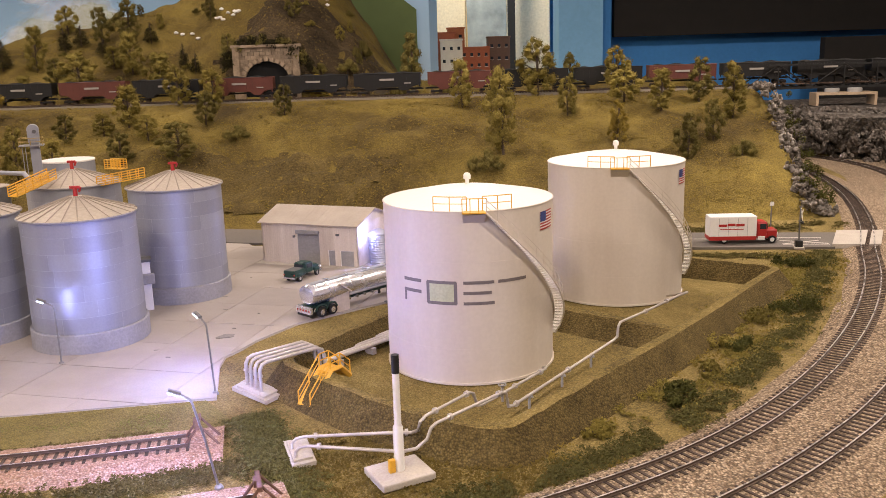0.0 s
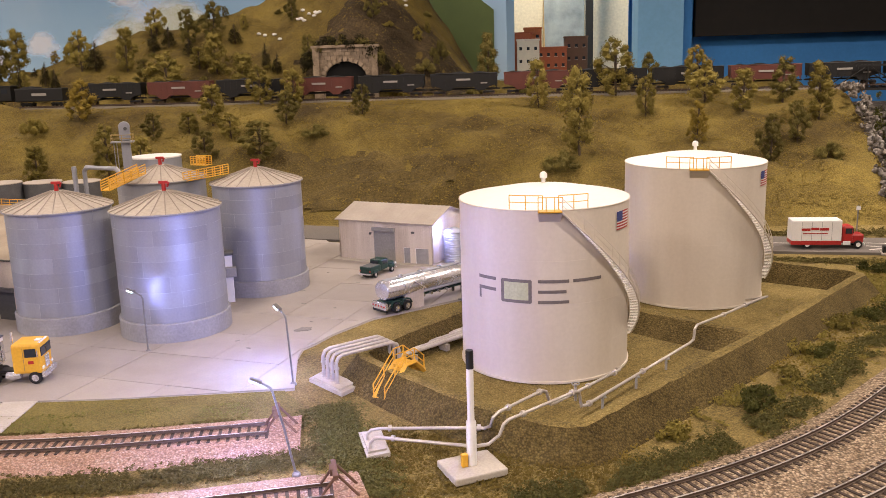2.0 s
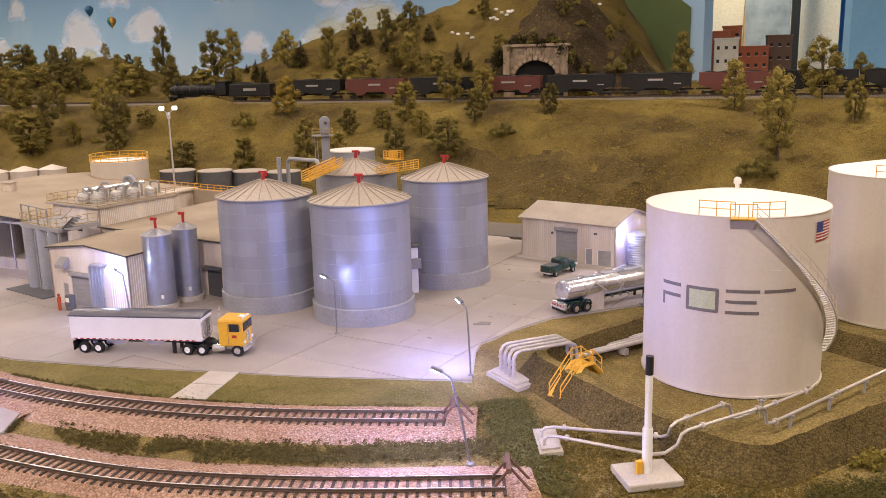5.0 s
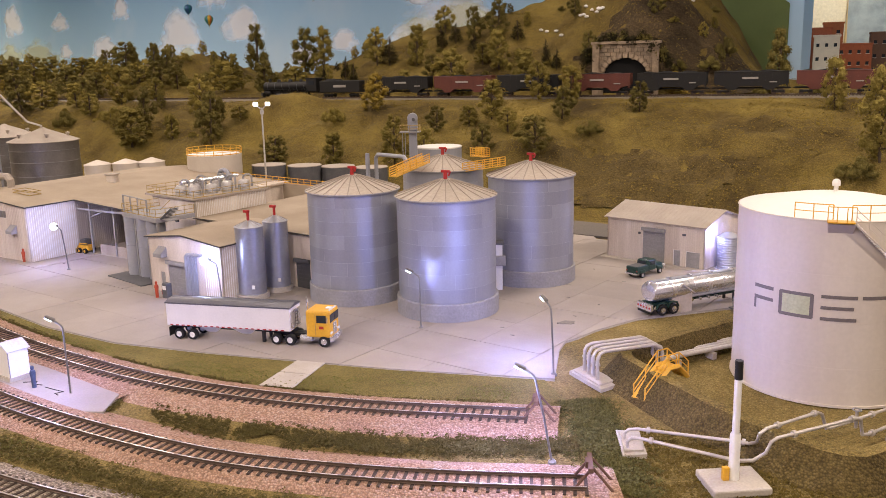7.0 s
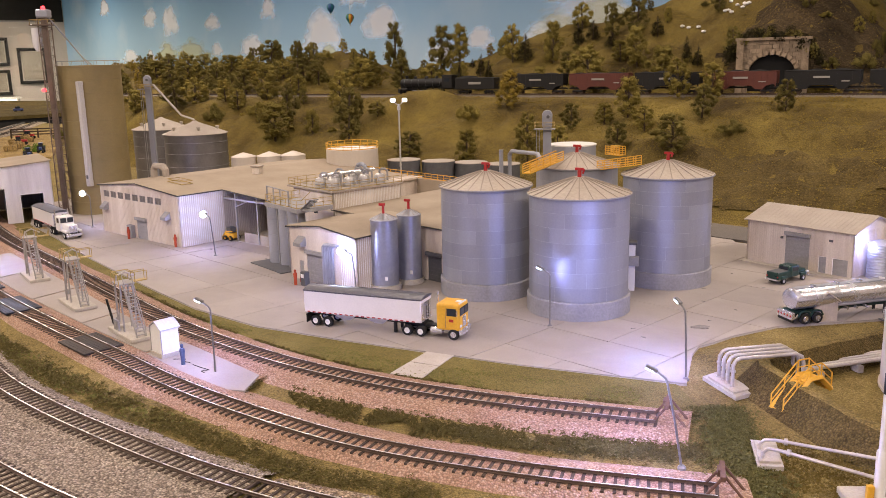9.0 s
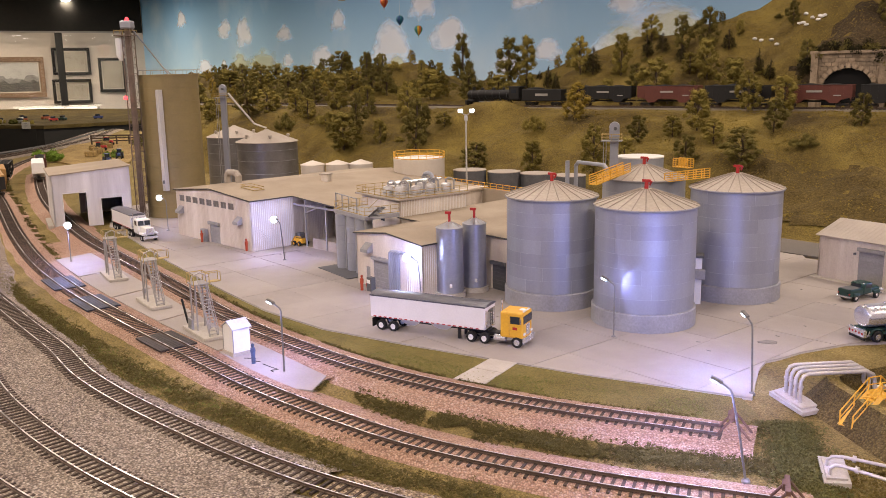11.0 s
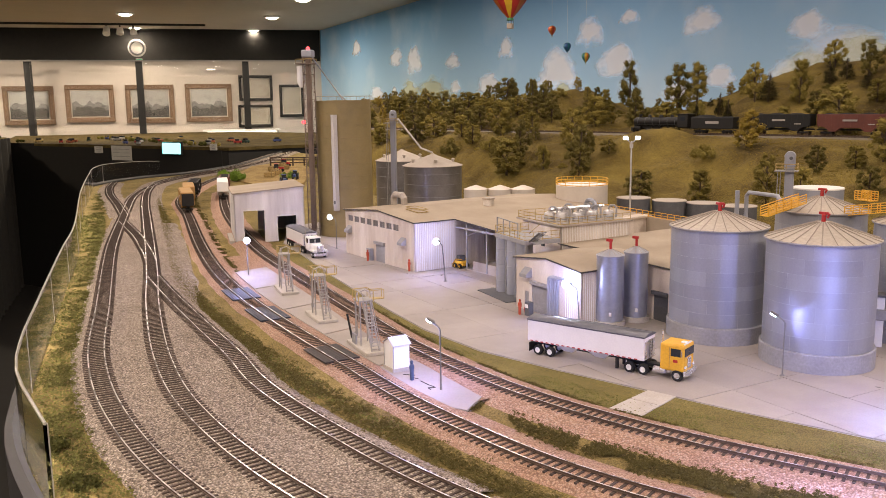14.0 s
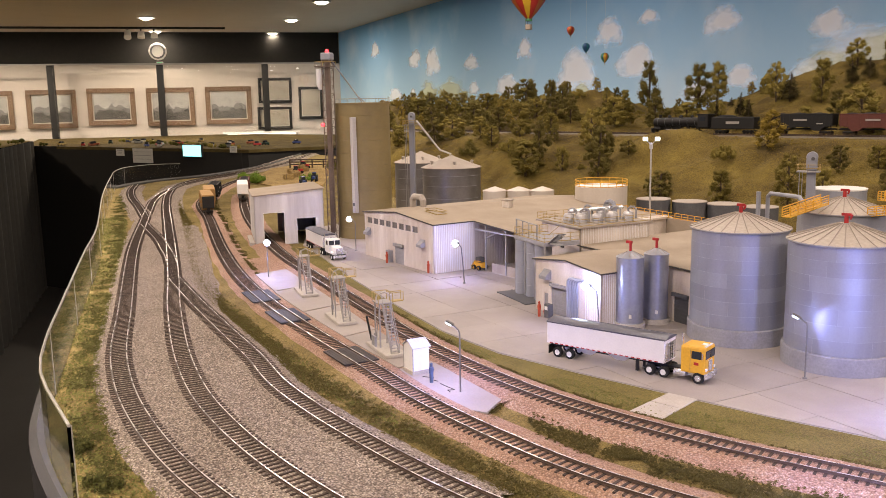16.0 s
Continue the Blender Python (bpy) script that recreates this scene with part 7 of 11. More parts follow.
part("hand_wheel", tube([(0.046 + 0.003 * math.cos(k * math.tau / 12), 0.646 + 0.003 * math.sin(k * math.tau / 12), 0.034) for k in range(12)], 0.0005, 6, closed=True), m_grey, vl)
for poly, lab in (([(-0.188, 0.735), (-0.151, 0.700), (-0.138, 0.720), (-0.178, 0.758)], "stepped concrete footing under the transfer pipes"), ([(-0.122, 0.621), (-0.108, 0.579), (-0.092, 0.587), (-0.105, 0.626)], "small grey concrete footing under the product pipes")):
    t = thing("footing", 0, 0, 0, 0, lab, "footing", "concrete footings")
    part("slab", prism(poly, 0, 0.0035), m_slab, t)
    c = Vector((sum(p[0] for p in poly) / 4, sum(p[1] for p in poly) / 4))
    part("upper_slab", prism([(c.x + (x - c.x) * 0.8, c.y + (y - c.y) * 0.8) for x, y in poly], 0.0035, 0.0052), m_slab, t)

# yellow stair over the bund
ys = thing("crossover_stair", -0.1160, 0.6880, 0.002, 55, "bright yellow steel stair crossing the bund", "stair")
Z, L1, L2, w = 0.0245, 0.027, 0.039, 0.0066
for s in (-1, 1):
    y = s * w
    sg = part("stringer", tube([(0, y, 0.001), (L1, y, Z), (L2, y, Z), (L2 + 0.012, y, 0.013)], 0.0024, 4), m_yellow, ys)
    part("handrail", tube([(0, y, 0.013), (L1, y, Z + 0.0125), (L2, y, Z + 0.0125), (L2 + 0.012, y, 0.027)], 0.0006, 6), m_yellow, sg)
    part("mid_rail", tube([(0, y, 0.007), (L1, y, Z + 0.0065), (L2, y, Z + 0.0065), (L2 + 0.012, y, 0.021)], 0.0005, 6), m_yellow, sg)
    for x, z in ((0, 0.001), (L1 / 2, Z / 2), (L1, Z), (L2, Z), (L2 + 0.012, 0.015)):
        part("post", rod((x, y, z), (x, y, z + 0.0125), 0.0006, 6), m_yellow, sg)
for k in range(10):
    x, z = L1 * k / 10, Z * k / 10 + 0.0015
    part("tread", box(x, -w, z - 0.0012, x + 0.0036, w, z + 0.0007), m_yellow, ys)
for k in range(5):
    x, z = L2 + 0.012 * k / 5, Z - 0.013 * k / 5 - 0.002
    part("tread", box(x, -w, z, x + 0.0040, w, z + 0.0007), m_yellow, ys)
part("landing", box(L1, -w, Z - 0.001, L2, w, Z), m_yellow, ys)
for (xa, za), (xb, zb) in (((0.0, 0.0005), (L1, Z - 0.001)), ((L2, Z - 0.001), (L2 + 0.012, 0.0125))):
    mesh("soffit", [(x, y, z + dz) for dz in (0, -0.0012) for x, z in ((xa, za), (xb, zb)) for y in (-w, w)], [(0, 1, 3, 2), (4, 6, 7, 5), (0, 4, 5, 1), (2, 3, 7, 6), (0, 2, 6, 4), (1, 5, 7, 3)], m_yellow, ys)

# marker post on its concrete block
mp_ = thing("marker_post", -0.0311, 0.5658, 0, 28, "white marker post with a black tip on a concrete block", "post")
part("block", box(-0.020, -0.017, 0, 0.020, 0.017, 0.0055, 0.0012), m_slab, mp_)
part("sleeve", lathe([(0.0036, 0.0055), (0.0036, 0.037), (0.0030, 0.0385)], 20), m_white, mp_, smooth=True)
part("shaft", rod((0, 0, 0.036), (0, 0, 0.0765), 0.0025, 18), m_white, mp_, smooth=True)
part("tip", rod((0, 0, 0.0765), (0, 0, 0.0895), 0.0027, 18), m_black, mp_, "black tip", smooth=True)
part("sign_plate", box(-0.0085, -0.0030, 0.0055, -0.0040, 0.0008, 0.0150, 0.0006), m_yellow, mp_, "yellow plate")

# bumpers at the sidings' ends
def bumper(x, y, rz, s=1.0):
    t = thing("track_bumper", x, y, 0.006, rz, "rusty steel track bumper with slanted braces", "bumper", "track bumpers")
    for sg in (-1, 1):
        y_ = sg * 0.0085
        part("upright", tube([(-0.006, y_, 0), (0.004, y_ * 0.95, 0.013), (0.005, y_ * 0.9, 0.015)], 0.0010, 6), m_rust, t)
        part("brace", tube([(0.020, y_, -0.003), (0.005, y_ * 0.9, 0.015)], 0.0010, 6), m_rust, t)
    part("beam", box(0.0025, -0.0125, 0.0125, 0.0060, 0.0125, 0.0160, 0.0005), m_rust, t)
    part("plate", box(0.001, -0.004, 0.012, 0.003, 0.004, 0.0165), m_rust, t)


m_rust = mat("rusty_steel", (0.16, 0.085, 0.055), (0.09, 0.05, 0.035), 90, 0.8, bump=0.2)
bumper(-0.190, 0.622, 12)
bumper(-0.124, 0.525, 16)


# ---- loading island between the sidings ----
def pad_slab(poly, label, z=0.0036):
    t = thing("island_slab", 0, 0, 0, 0, label, "pavement", "loading island slabs", "structure")
    part("slab", prism(poly, -0.001, z), m_concrete, t)


pad_slab([(-0.694, 0.540), (-0.652, 0.528), (-0.556, 0.504), (-0.532, 0.512), (-0.548, 0.548), (-0.640, 0.572), (-0.694, 0.586)], "pale concrete slab under the hut, cracked")
lo_, hi_ = spline(T4, 0.01), spline(T5, 0.01)
near4 = lambda x: min(lo_, key=lambda p: abs(p.x - x))
near5 = lambda x: min(hi_, key=lambda p: abs(p.x - x))
CUTS = (-1.31, -1.16, -1.01, -0.86, -0.71)
for k in range(4):
    xs_ = [CUTS[k] + 0.002 + (CUTS[k + 1] - CUTS[k] - 0.004) * j / 3 for j in range(4)]
    pad_slab([(x + 0.012, near4(x).y + 0.027) for x in xs_] + [(x + 0.012, near5(x).y - 0.026) for x in reversed(xs_)], "dusty concrete slab along the loading island", 0.0032 + 0.0002 * (k % 2))
m_crack = mat("crack_dark", (0.06, 0.05, 0.05), None, 100, 0.9)
ck = thing("cable", 0, 0, 0.0038, 0, "thin dark cable lying on the slab", "cable")
part("strand", tube([(-0.655, 0.540, 0), (-0.644, 0.546, 0), (-0.640, 0.540, 0), (-0.632, 0.541, 0)], 0.0005, 5), m_crack, ck)
part("strand", tube([(-0.625, 0.538, 0), (-0.612, 0.536, 0), (-0.600, 0.535, 0), (-0.604, 0.529, 0), (-0.598, 0.527, 0)], 0.0005, 5), m_crack, ck)


def loading_rack(x, y, rz, full, plat=0.026):
    t = thing("loading_rack", x, y, 0.0034, rz, "grey steel loading rack with a steep stair and railings", "loading rack", "loading racks")
    part("plinth", box(-0.030, -0.013, 0, 0.038, 0.013, 0.004, 0.0008), m_slab, t)
    H = 0.056
    for sx, sy in ((-0.012, -0.007), (-0.012, 0.007), (0.004, -0.007), (0.004, 0.007)):
        part("leg", box(sx - 0.0007, sy - 0.0007, 0.004, sx + 0.0007, sy + 0.0007, H), m_rack, t)
    dk = part("deck", box(-0.015, -0.009, H, 0.006, 0.009, H + 0.0012), m_rack, t)
    part("brace", rod((-0.012, -0.007, 0.006), (0.004, -0.007, H - 0.002), 0.0005, 5), m_rack, t)
    part("brace", rod((-0.012, 0.007, 0.006), (0.004, 0.007, H - 0.002), 0.0005, 5), m_rack, t)
    rl = part("railing", tube([(0.006, -0.009, H + 0.012), (-0.015, -0.009, H + 0.012), (-0.015, 0.009, H + 0.012), (0.006, 0.009, H + 0.012)], 0.0005, 6), m_yellowdirty, dk, "worn yellow railing")
    for px, py in ((0.006, -0.009), (-0.015, -0.009), (-0.015, 0.009), (0.006, 0.009), (-0.005, -0.009), (-0.005, 0.009)):
        part("post", rod((px, py, H), (px, py, H + 0.012), 0.0005, 6), m_yellowdirty, dk)
    st = part("stair", tube([(0.006, -0.0045, H), (0.033, -0.0045, 0.004)], 0.0010, 4), m_rack, t, "steep grey stair")
    part("stringer", tube([(0.006, 0.0045, H), (0.033, 0.0045, 0.004)], 0.0010, 4), m_rack, st)
    for k in range(15):
        f = (k + 0.5) / 15
        part("tread", box(0.006 + 0.027 * f - 0.0012, -0.0045, H - (H - 0.004) * f, 0.006 + 0.027 * f + 0.0012, 0.0045, H - (H - 0.004) * f + 0.0006), m_rack, st)
    for y_ in (-0.0050, 0.0050):
        part("handrail", tube([(0.006, y_, H + 0.011), (0.034, y_, 0.014), (0.034, y_, 0.004)], 0.0005, 6), m_rack, st)
    # swing gangway out over the track and the loading arm
    part("gangway", box(-0.012, 0.009, H - 0.001, -0.004, plat, H), m_yellowdirty, t, "worn yellow swing gangway")
    part("gangway_rail", tube([(-0.012, 0.009, H + 0.010), (-0.012, plat, H + 0.010), (-0.012, plat, H)], 0.0005, 6), m_yellowdirty, t)
    part("gangway_rail", tube([(-0.004, 0.009, H + 0.010), (-0.004, plat, H + 0.010), (-0.004, plat, H)], 0.0005, 6), m_yellowdirty, t)
    ar = part("loading_arm", tube([(-0.020, -0.004, 0.004), (-0.020, -0.004, 0.052), (-0.018, -0.002, 0.062), (-0.014, 0.006, 0.066), (-0.012, 0.016, 0.060)], 0.0010, 8), m_pipe, t, "pale loading arm")
    part("swivel", rod((-0.020, -0.004, 0.010), (-0.020, -0.004, 0.016), 0.0022, 10), m_grey, ar)
    if full:
        part("counterweight", rod((-0.027, -0.007, 0.006), (-0.034, -0.010, 0.034), 0.0013, 8), m_black, t)
        for k in range(3):
            part("meter", box(-0.016 + k * 0.005, -0.011, 0.004, -0.013 + k * 0.005, -0.009, 0.016), m_grey, t)
    return t


m_rack = mat("rack_grey", (0.36, 0.34, 0.32), (0.26, 0.24, 0.225), 80, 0.6, bump=0.05)
loading_rack(-0.765, 0.577, -18, True)
loading_rack(-0.925, 0.626, -19, False)
loading_rack(-1.105, 0.689, -22, False)
rl = thing("hand_barrier", -1.10, 0.74, 0, -22, "worn yellow pipe barrier by the track", "barrier")
part("rail", tube([(-0.03, 0.0, 0.003), (-0.03, 0.0, 0.030), (0.035, 0.0, 0.028), (0.035, 0.0, 0.003)], 0.0008, 6), m_yellowdirty, rl)

m_roofpale = mat("hut_roof_pale", (0.55, 0.55, 0.56), (0.44, 0.44, 0.45), 60, 0.6)
ht_ = thing("control_hut", -0.674, 0.548, 0.0036, -12, "small white control hut with a pale gable roof", "hut")
part("base", box(-0.0115, -0.011, 0, 0.0115, 0.011, 0.004), m_slab, ht_)
part("body", gable(0.021, 0.026, 0.006, 0.019, bm=box(0, 0, 0, 0.021, 0.019, 0.026)), m_white, ht_).matrix_local = pose(-0.0105, -0.0095, 0.004)
for s in (-1, 1):
    roof_plate([(s * 0.0125, -0.0108, 0.0288), (0, -0.0108, 0.0362), (0, 0.0112, 0.0362), (s * 0.0125, 0.0112, 0.0288)], 0.0007, m_roofpale, ht_)
part("corner_trim", tube([(-0.0105, -0.0097, 0.004), (-0.0105, -0.0097, 0.030), (0, -0.0097, 0.036), (0.0105, -0.0097, 0.030), (0.0105, -0.0097, 0.004)], 0.0005, 4), m_grey, ht_)


def figurine(x, y, z, rz, c1, label):
    """A tiny model figure, as one plain turned shape."""
    bm = lathe([(0.0010, 0), (0.0020, 0.0003), (0.0021, 0.009), (0.0027, 0.014), (0.0023, 0.0165), (0.0010, 0.0172), (0.0016, 0.0185), (0.0015, 0.0205), (0, 0.0215)], 12)
    ob = part("figurine", bm, c1, None, smooth=True)
    ob.matrix_world = pose(x, y, z, 0, 0, rz)
    return tagged(ob, label, "figurine", "model figurines")


m_denim = mat("figure_blue", (0.08, 0.11, 0.20), (0.06, 0.08, 0.15), 300, 0.8)
m_orange = mat("figure_orange", (0.45, 0.08, 0.03), (0.35, 0.05, 0.02), 300, 0.8)
figurine(-0.634, 0.534, 0.0036, 0, m_denim, "tiny plain blue model figurine on the slab")
figurine(-1.086, 0.926, 0.0017, 0, m_orange, "tiny plain orange model figurine by the warehouse")
figurine(-1.215, 0.938, 0.0017, 0, m_orange, "tiny plain orange model figurine by the warehouse")
figurine(-0.745, 0.826, 0.0017, 0, m_orange, "tiny plain orange model figurine by a fuel pump")
fp = thing("fuel_pump", -0.732, 0.830, 0.0017, -12, "small dark grey fuel pump with a red hose", "pump")
part("body", box(-0.005, -0.004, 0, 0.005, 0.004, 0.019, 0.0008), m_greydark, fp)
part("face", box(-0.003, -0.0044, 0.011, 0.003, -0.0040, 0.016), m_white, fp)
part("hose", tube([(-0.005, -0.002, 0.014), (-0.008, -0.002, 0.008), (-0.006, -0.002, 0.002)], 0.0006, 6), m_red, fp)

# drip pans and plank crossings on the siding
m_plank = mat("plank_dark", (0.055, 0.042, 0.038), (0.03, 0.024, 0.022), 150, 0.7, bump=0.3, bscale=900, per=0.2)
m_plankblue = mat("drip_pan_blue", (0.028, 0.030, 0.05), (0.015, 0.017, 0.03), 80, 0.6, bump=0.1)
P4 = spline(T4, 0.0068)


def plank_deck(x, y, n, m_, label):
    i = min(range(len(P4)), key=lambda k: (P4[k].x - x) ** 2 + (P4[k].y - y) ** 2)
    d = P4[i + 3] - P4[i - 3]
    t = thing("plank_crossing", P4[i].x, P4[i].y, ZT, math.degrees(math.atan2(d.y, d.x)), label, "crossing", "plank crossings")
    for y0, y1 in ((-0.021, -0.0105), (-0.0072, 0.0072), (0.0105, 0.021)):
        k = 4 if abs(y0) < 0.01 else 3
        for j in range(k):
            a = y0 + (y1 - y0) * j / k
            b = y0 + (y1 - y0) * (j + 1) / k - 0.0003
            part("plank", box(-n, a, 0.0004, n, b, 0.0022, 0.0002), m_, t)


plank_deck(-0.771, 0.523, 0.032, m_plank, "dark plank crossing between and beside the rails")
plank_deck(-0.985, 0.583, 0.038, m_plankblue, "dark blue drip pan between and beside the rails")
plank_deck(-1.125, 0.620, 0.040, m_plankblue, "dark blue drip pan between and beside the rails")

# ---- road, crossing and signal ----
rd = thing("road", 0, 0, 0, 0, "grey asphalt road with pale markings beside the hill", "road", kind="structure")
part("surface", prism([(-0.42, 1.385), (-0.30, 1.355), (0.10, 1.28), (0.36, 1.235), (0.56, 1.212), (0.605, 1.308), (0.40, 1.336), (0.10, 1.385), (-0.30, 1.46), (-0.44, 1.50)], -0.001, 0.0028), m_asphalt, rd)
m_mark = mat("road_marking", (0.66, 0.62, 0.56), (0.55, 0.51, 0.46), 120, 0.8)
def stripe(a, b, w=0.0026):
    d = (Vector(b) - Vector(a)).normalized()
    n = Vector((-d.y, d.x)) * w / 2
    part("marking", prism([(a[0] + n.x, a[1] + n.y), (b[0] + n.x, b[1] + n.y), (b[0] - n.x, b[1] - n.y), (a[0] - n.x, a[1] - n.y)], 0.0028, 0.0031), m_mark, rd)
stripe((0.36, 1.292), (0.49, 1.274))
stripe((0.495, 1.238), (0.555, 1.256))
stripe((0.500, 1.262), (0.560, 1.234))
stripe((0.495, 1.236), (0.560, 1.229))
stripe((0.498, 1.282), (0.566, 1.272))
cx_ = thing("grade_crossing", 0, 0, 0, 0, "pale plank grade crossing panels between the rails", "crossing")
for poly in ([(0.556, 1.213), (0.600, 1.208), (0.650, 1.302), (0.604, 1.307)], [(0.606, 1.2072), (0.622, 1.2056), (0.672, 1.2990), (0.656, 1.3013)], [(0.628, 1.205), (0.664, 1.200), (0.714, 1.293), (0.679, 1.298)], [(0.682, 1.198), (0.76, 1.190), (0.81, 1.283), (0.732, 1.291)]):
    part("panel", prism(poly, 0.0, 0.0066), m_slab, cx_)
sg = thing("crossing_signal", 0.511, 1.220, 0.0, 78, "grey crossing signal mast with crossed boards", "signal")
part("base", box(-0.005, -0.005, 0, 0.005, 0.005, 0.012, 0.0008), m_black, sg)
part("foot", box(-0.009, -0.007, 0, 0.009, 0.007, 0.003, 0.0006), m_slab, sg)
part("mast", rod((0, 0, 0.012), (0, 0, 0.058), 0.0012, 8), m_pole, sg)
for rz in (45, -45):
    part("cross_board", box(-0.010, -0.0022, -0.0014, 0.010, -0.0016, 0.0014), m_white, sg).matrix_local = pose(0, 0, 0.050, 0, rz, 0)
part("light_bar", box(-0.008, -0.001, 0.038, 0.008, 0.001, 0.040), m_black, sg)
for s in (-1, 1):
    part("signal_lamp", rod((s * 0.006, -0.0035, 0.039), (s * 0.006, -0.001, 0.039), 0.0024, 12), m_black, sg)
rp_ = thing("road_post", 0.500, 1.300, 0.0028, 0, "thin pale sign post beside the road", "post")
part("mast", rod((0, 0, 0), (0, 0, 0.052), 0.0010, 8), m_pole, rp_)
part("sign", box(-0.003, -0.0016, 0.046, 0.003, -0.0010, 0.052), m_white, rp_)

# ---- lawn strip and path ----
tagged(part("lawn", prism([(-1.50, 0.93), (-1.36, 0.893), (-1.16, 0.813), (-1.02, 0.763), (-0.896, 0.720), (-0.78, 0.683), (-0.664, 0.664), (-0.55, 0.670), (-0.452, 0.679), (-0.351, 0.689), (-0.205, 0.712), (-0.17, 0.665), (-0.19, 0.630), (-0.33, 0.592), (-0.43, 0.581), (-0.532, 0.582), (-0.645, 0.599), (-0.763, 0.627), (-0.948, 0.688), (-1.19, 0.766), (-1.427, 0.847), (-1.52, 0.885)], -0.002, 0.0009), m_lawn), "olive lawn strip between yard and siding", "lawn", kind="structure")
pa = thing("path", 0, 0, 0, 0, "narrow concrete path across the lawn", "path", kind="structure")
for poly in ([(-0.448, 0.683), (-0.418, 0.686), (-0.415, 0.652), (-0.4465, 0.649)], [(-0.4465, 0.648), (-0.415, 0.651), (-0.412, 0.617), (-0.445, 0.613)]):
    part("slab", prism(poly, 0, 0.0017), m_slab, pa)


# ---- hillside train ----
m_carblack = mat("hopper_black", (0.009, 0.0085, 0.008), (0.006, 0.006, 0.006), 40, 0.6, bump=0.1)
m_carred = mat("hopper_oxide_red", (0.13, 0.038, 0.026), (0.085, 0.025, 0.018), 40, 0.6, bump=0.1)
m_coal = stony("coal", [(0.008, 0.008, 0.008), (0.02, 0.02, 0.02), (0.035, 0.034, 0.033)], 500, 20)
m_letter = mat("lettering_white", (0.34, 0.32, 0.29), None, 60, 0.6, bump=0)


def hopper_car(x, y, z, rz, body, label, group="freight cars on the hillside", load=True, L=0.158):
    t = thing("hopper_car", x, y, z, rz, label, "freight car", group)
    W, z0, z1 = 0.032, 0.014, 0.050
    h = L / 2
    bm = bmesh.new()
    out = [(-h, 0.024), (-h, z1), (h, z1), (h, 0.024), (h * 0.72, 0.018), (h * 0.62, z0 - 0.004), (h * 0.42, z0 - 0.004), (h * 0.30, 0.018), (-h * 0.30, 0.018), (-h * 0.42, z0 - 0.004), (-h * 0.62, z0 - 0.004), (-h * 0.72, 0.018)]
    a = [bm.verts.new((x_, -W / 2, z_)) for x_, z_ in out]
    b = [bm.verts.new((x_, W / 2, z_)) for x_, z_ in out]
    bm.faces.new(a)
    bm.faces.new(b[::-1])
    n = len(out)
    for i in range(n):
        bm.faces.new((a[i], b[i], b[(i + 1) % n], a[(i + 1) % n]))
    bmesh.ops.recalc_face_normals(bm, faces=bm.faces)
    bd = part("body", bm, body, t)
    part("top_chord", tube([(-h, -W / 2, z1), (h, -W / 2, z1), (h, W / 2, z1), (-h, W / 2, z1)], 0.0010, 5, closed=True), body, bd)
    for s in (-1, 1):
        for k in range(11):
            x_ = -h + 0.004 + (L - 0.008) * k / 10
            part("rib", box(x_ - 0.0008, s * W / 2 - 0.0006, 0.019, x_ + 0.0008, s * W / 2 + 0.0012, z1 - 0.0005), body, bd)
        part("lettering", box(-0.018, s * (W / 2 + 0.0010), 0.034, 0.016, s * (W / 2 + 0.0015), 0.0385), m_letter, bd, "pale lettering bar")
        part("lettering", box(0.040, s * (W / 2 + 0.0010), 0.026, 0.056, s * (W / 2 + 0.0015), 0.0285), m_letter, bd)
    if load:
        vs, fs = [], []
        nx, ny = 22, 6
        for i in range(nx + 1):
            for j in range(ny + 1):
                u, v = i / nx, j / ny
                e = math.sin(math.pi * v) * min(1, 8 * min(u, 1 - u))
                vs.append((-h + 0.002 + (L - 0.004) * u, -W / 2 + 0.001 + (W - 0.002) * v, z1 - 0.001 + e * (0.004 + 0.0015 * math.sin(u * 19))))
        for i in range(nx):
            for j in range(ny):
                k = i * (ny + 1) + j
                fs.append((k, k + ny + 1, k + ny + 2, k + 1))
        mesh("load", vs, fs, m_coal, t, "heaped black coal load", smooth=True)
    part("sill", box(-h - 0.002, -0.004, 0.012, h + 0.002, 0.004, 0.016), m_carblack, t)
    for s in (-1, 1):
        tr_ = part("truck_frame", box(s * h * 0.74 - 0.013, -0.0125, 0.0045, s * h * 0.74 + 0.013, 0.0125, 0.0085, 0.0008), m_carblack, t)
        for d in (-0.0095, 0.0095):
            for y_ in (-0.0085, 0.0085):
                part("wheel", rod((s * h * 0.74 + d, y_ - 0.0012, 0.0050), (s * h * 0.74 + d, y_ + 0.0012, 0.0050), 0.0052, 16), m_rail, tr_)
        part("coupler", box(s * h, -0.0015, 0.012, s * (h + 0.006), 0.0015, 0.015), m_carblack, t)
    part("ladder", box(h - 0.003, -W / 2 - 0.0016, 0.016, h - 0.001, -W / 2 - 0.0012, z1), body, bd)
    return t


zc = 0.1975


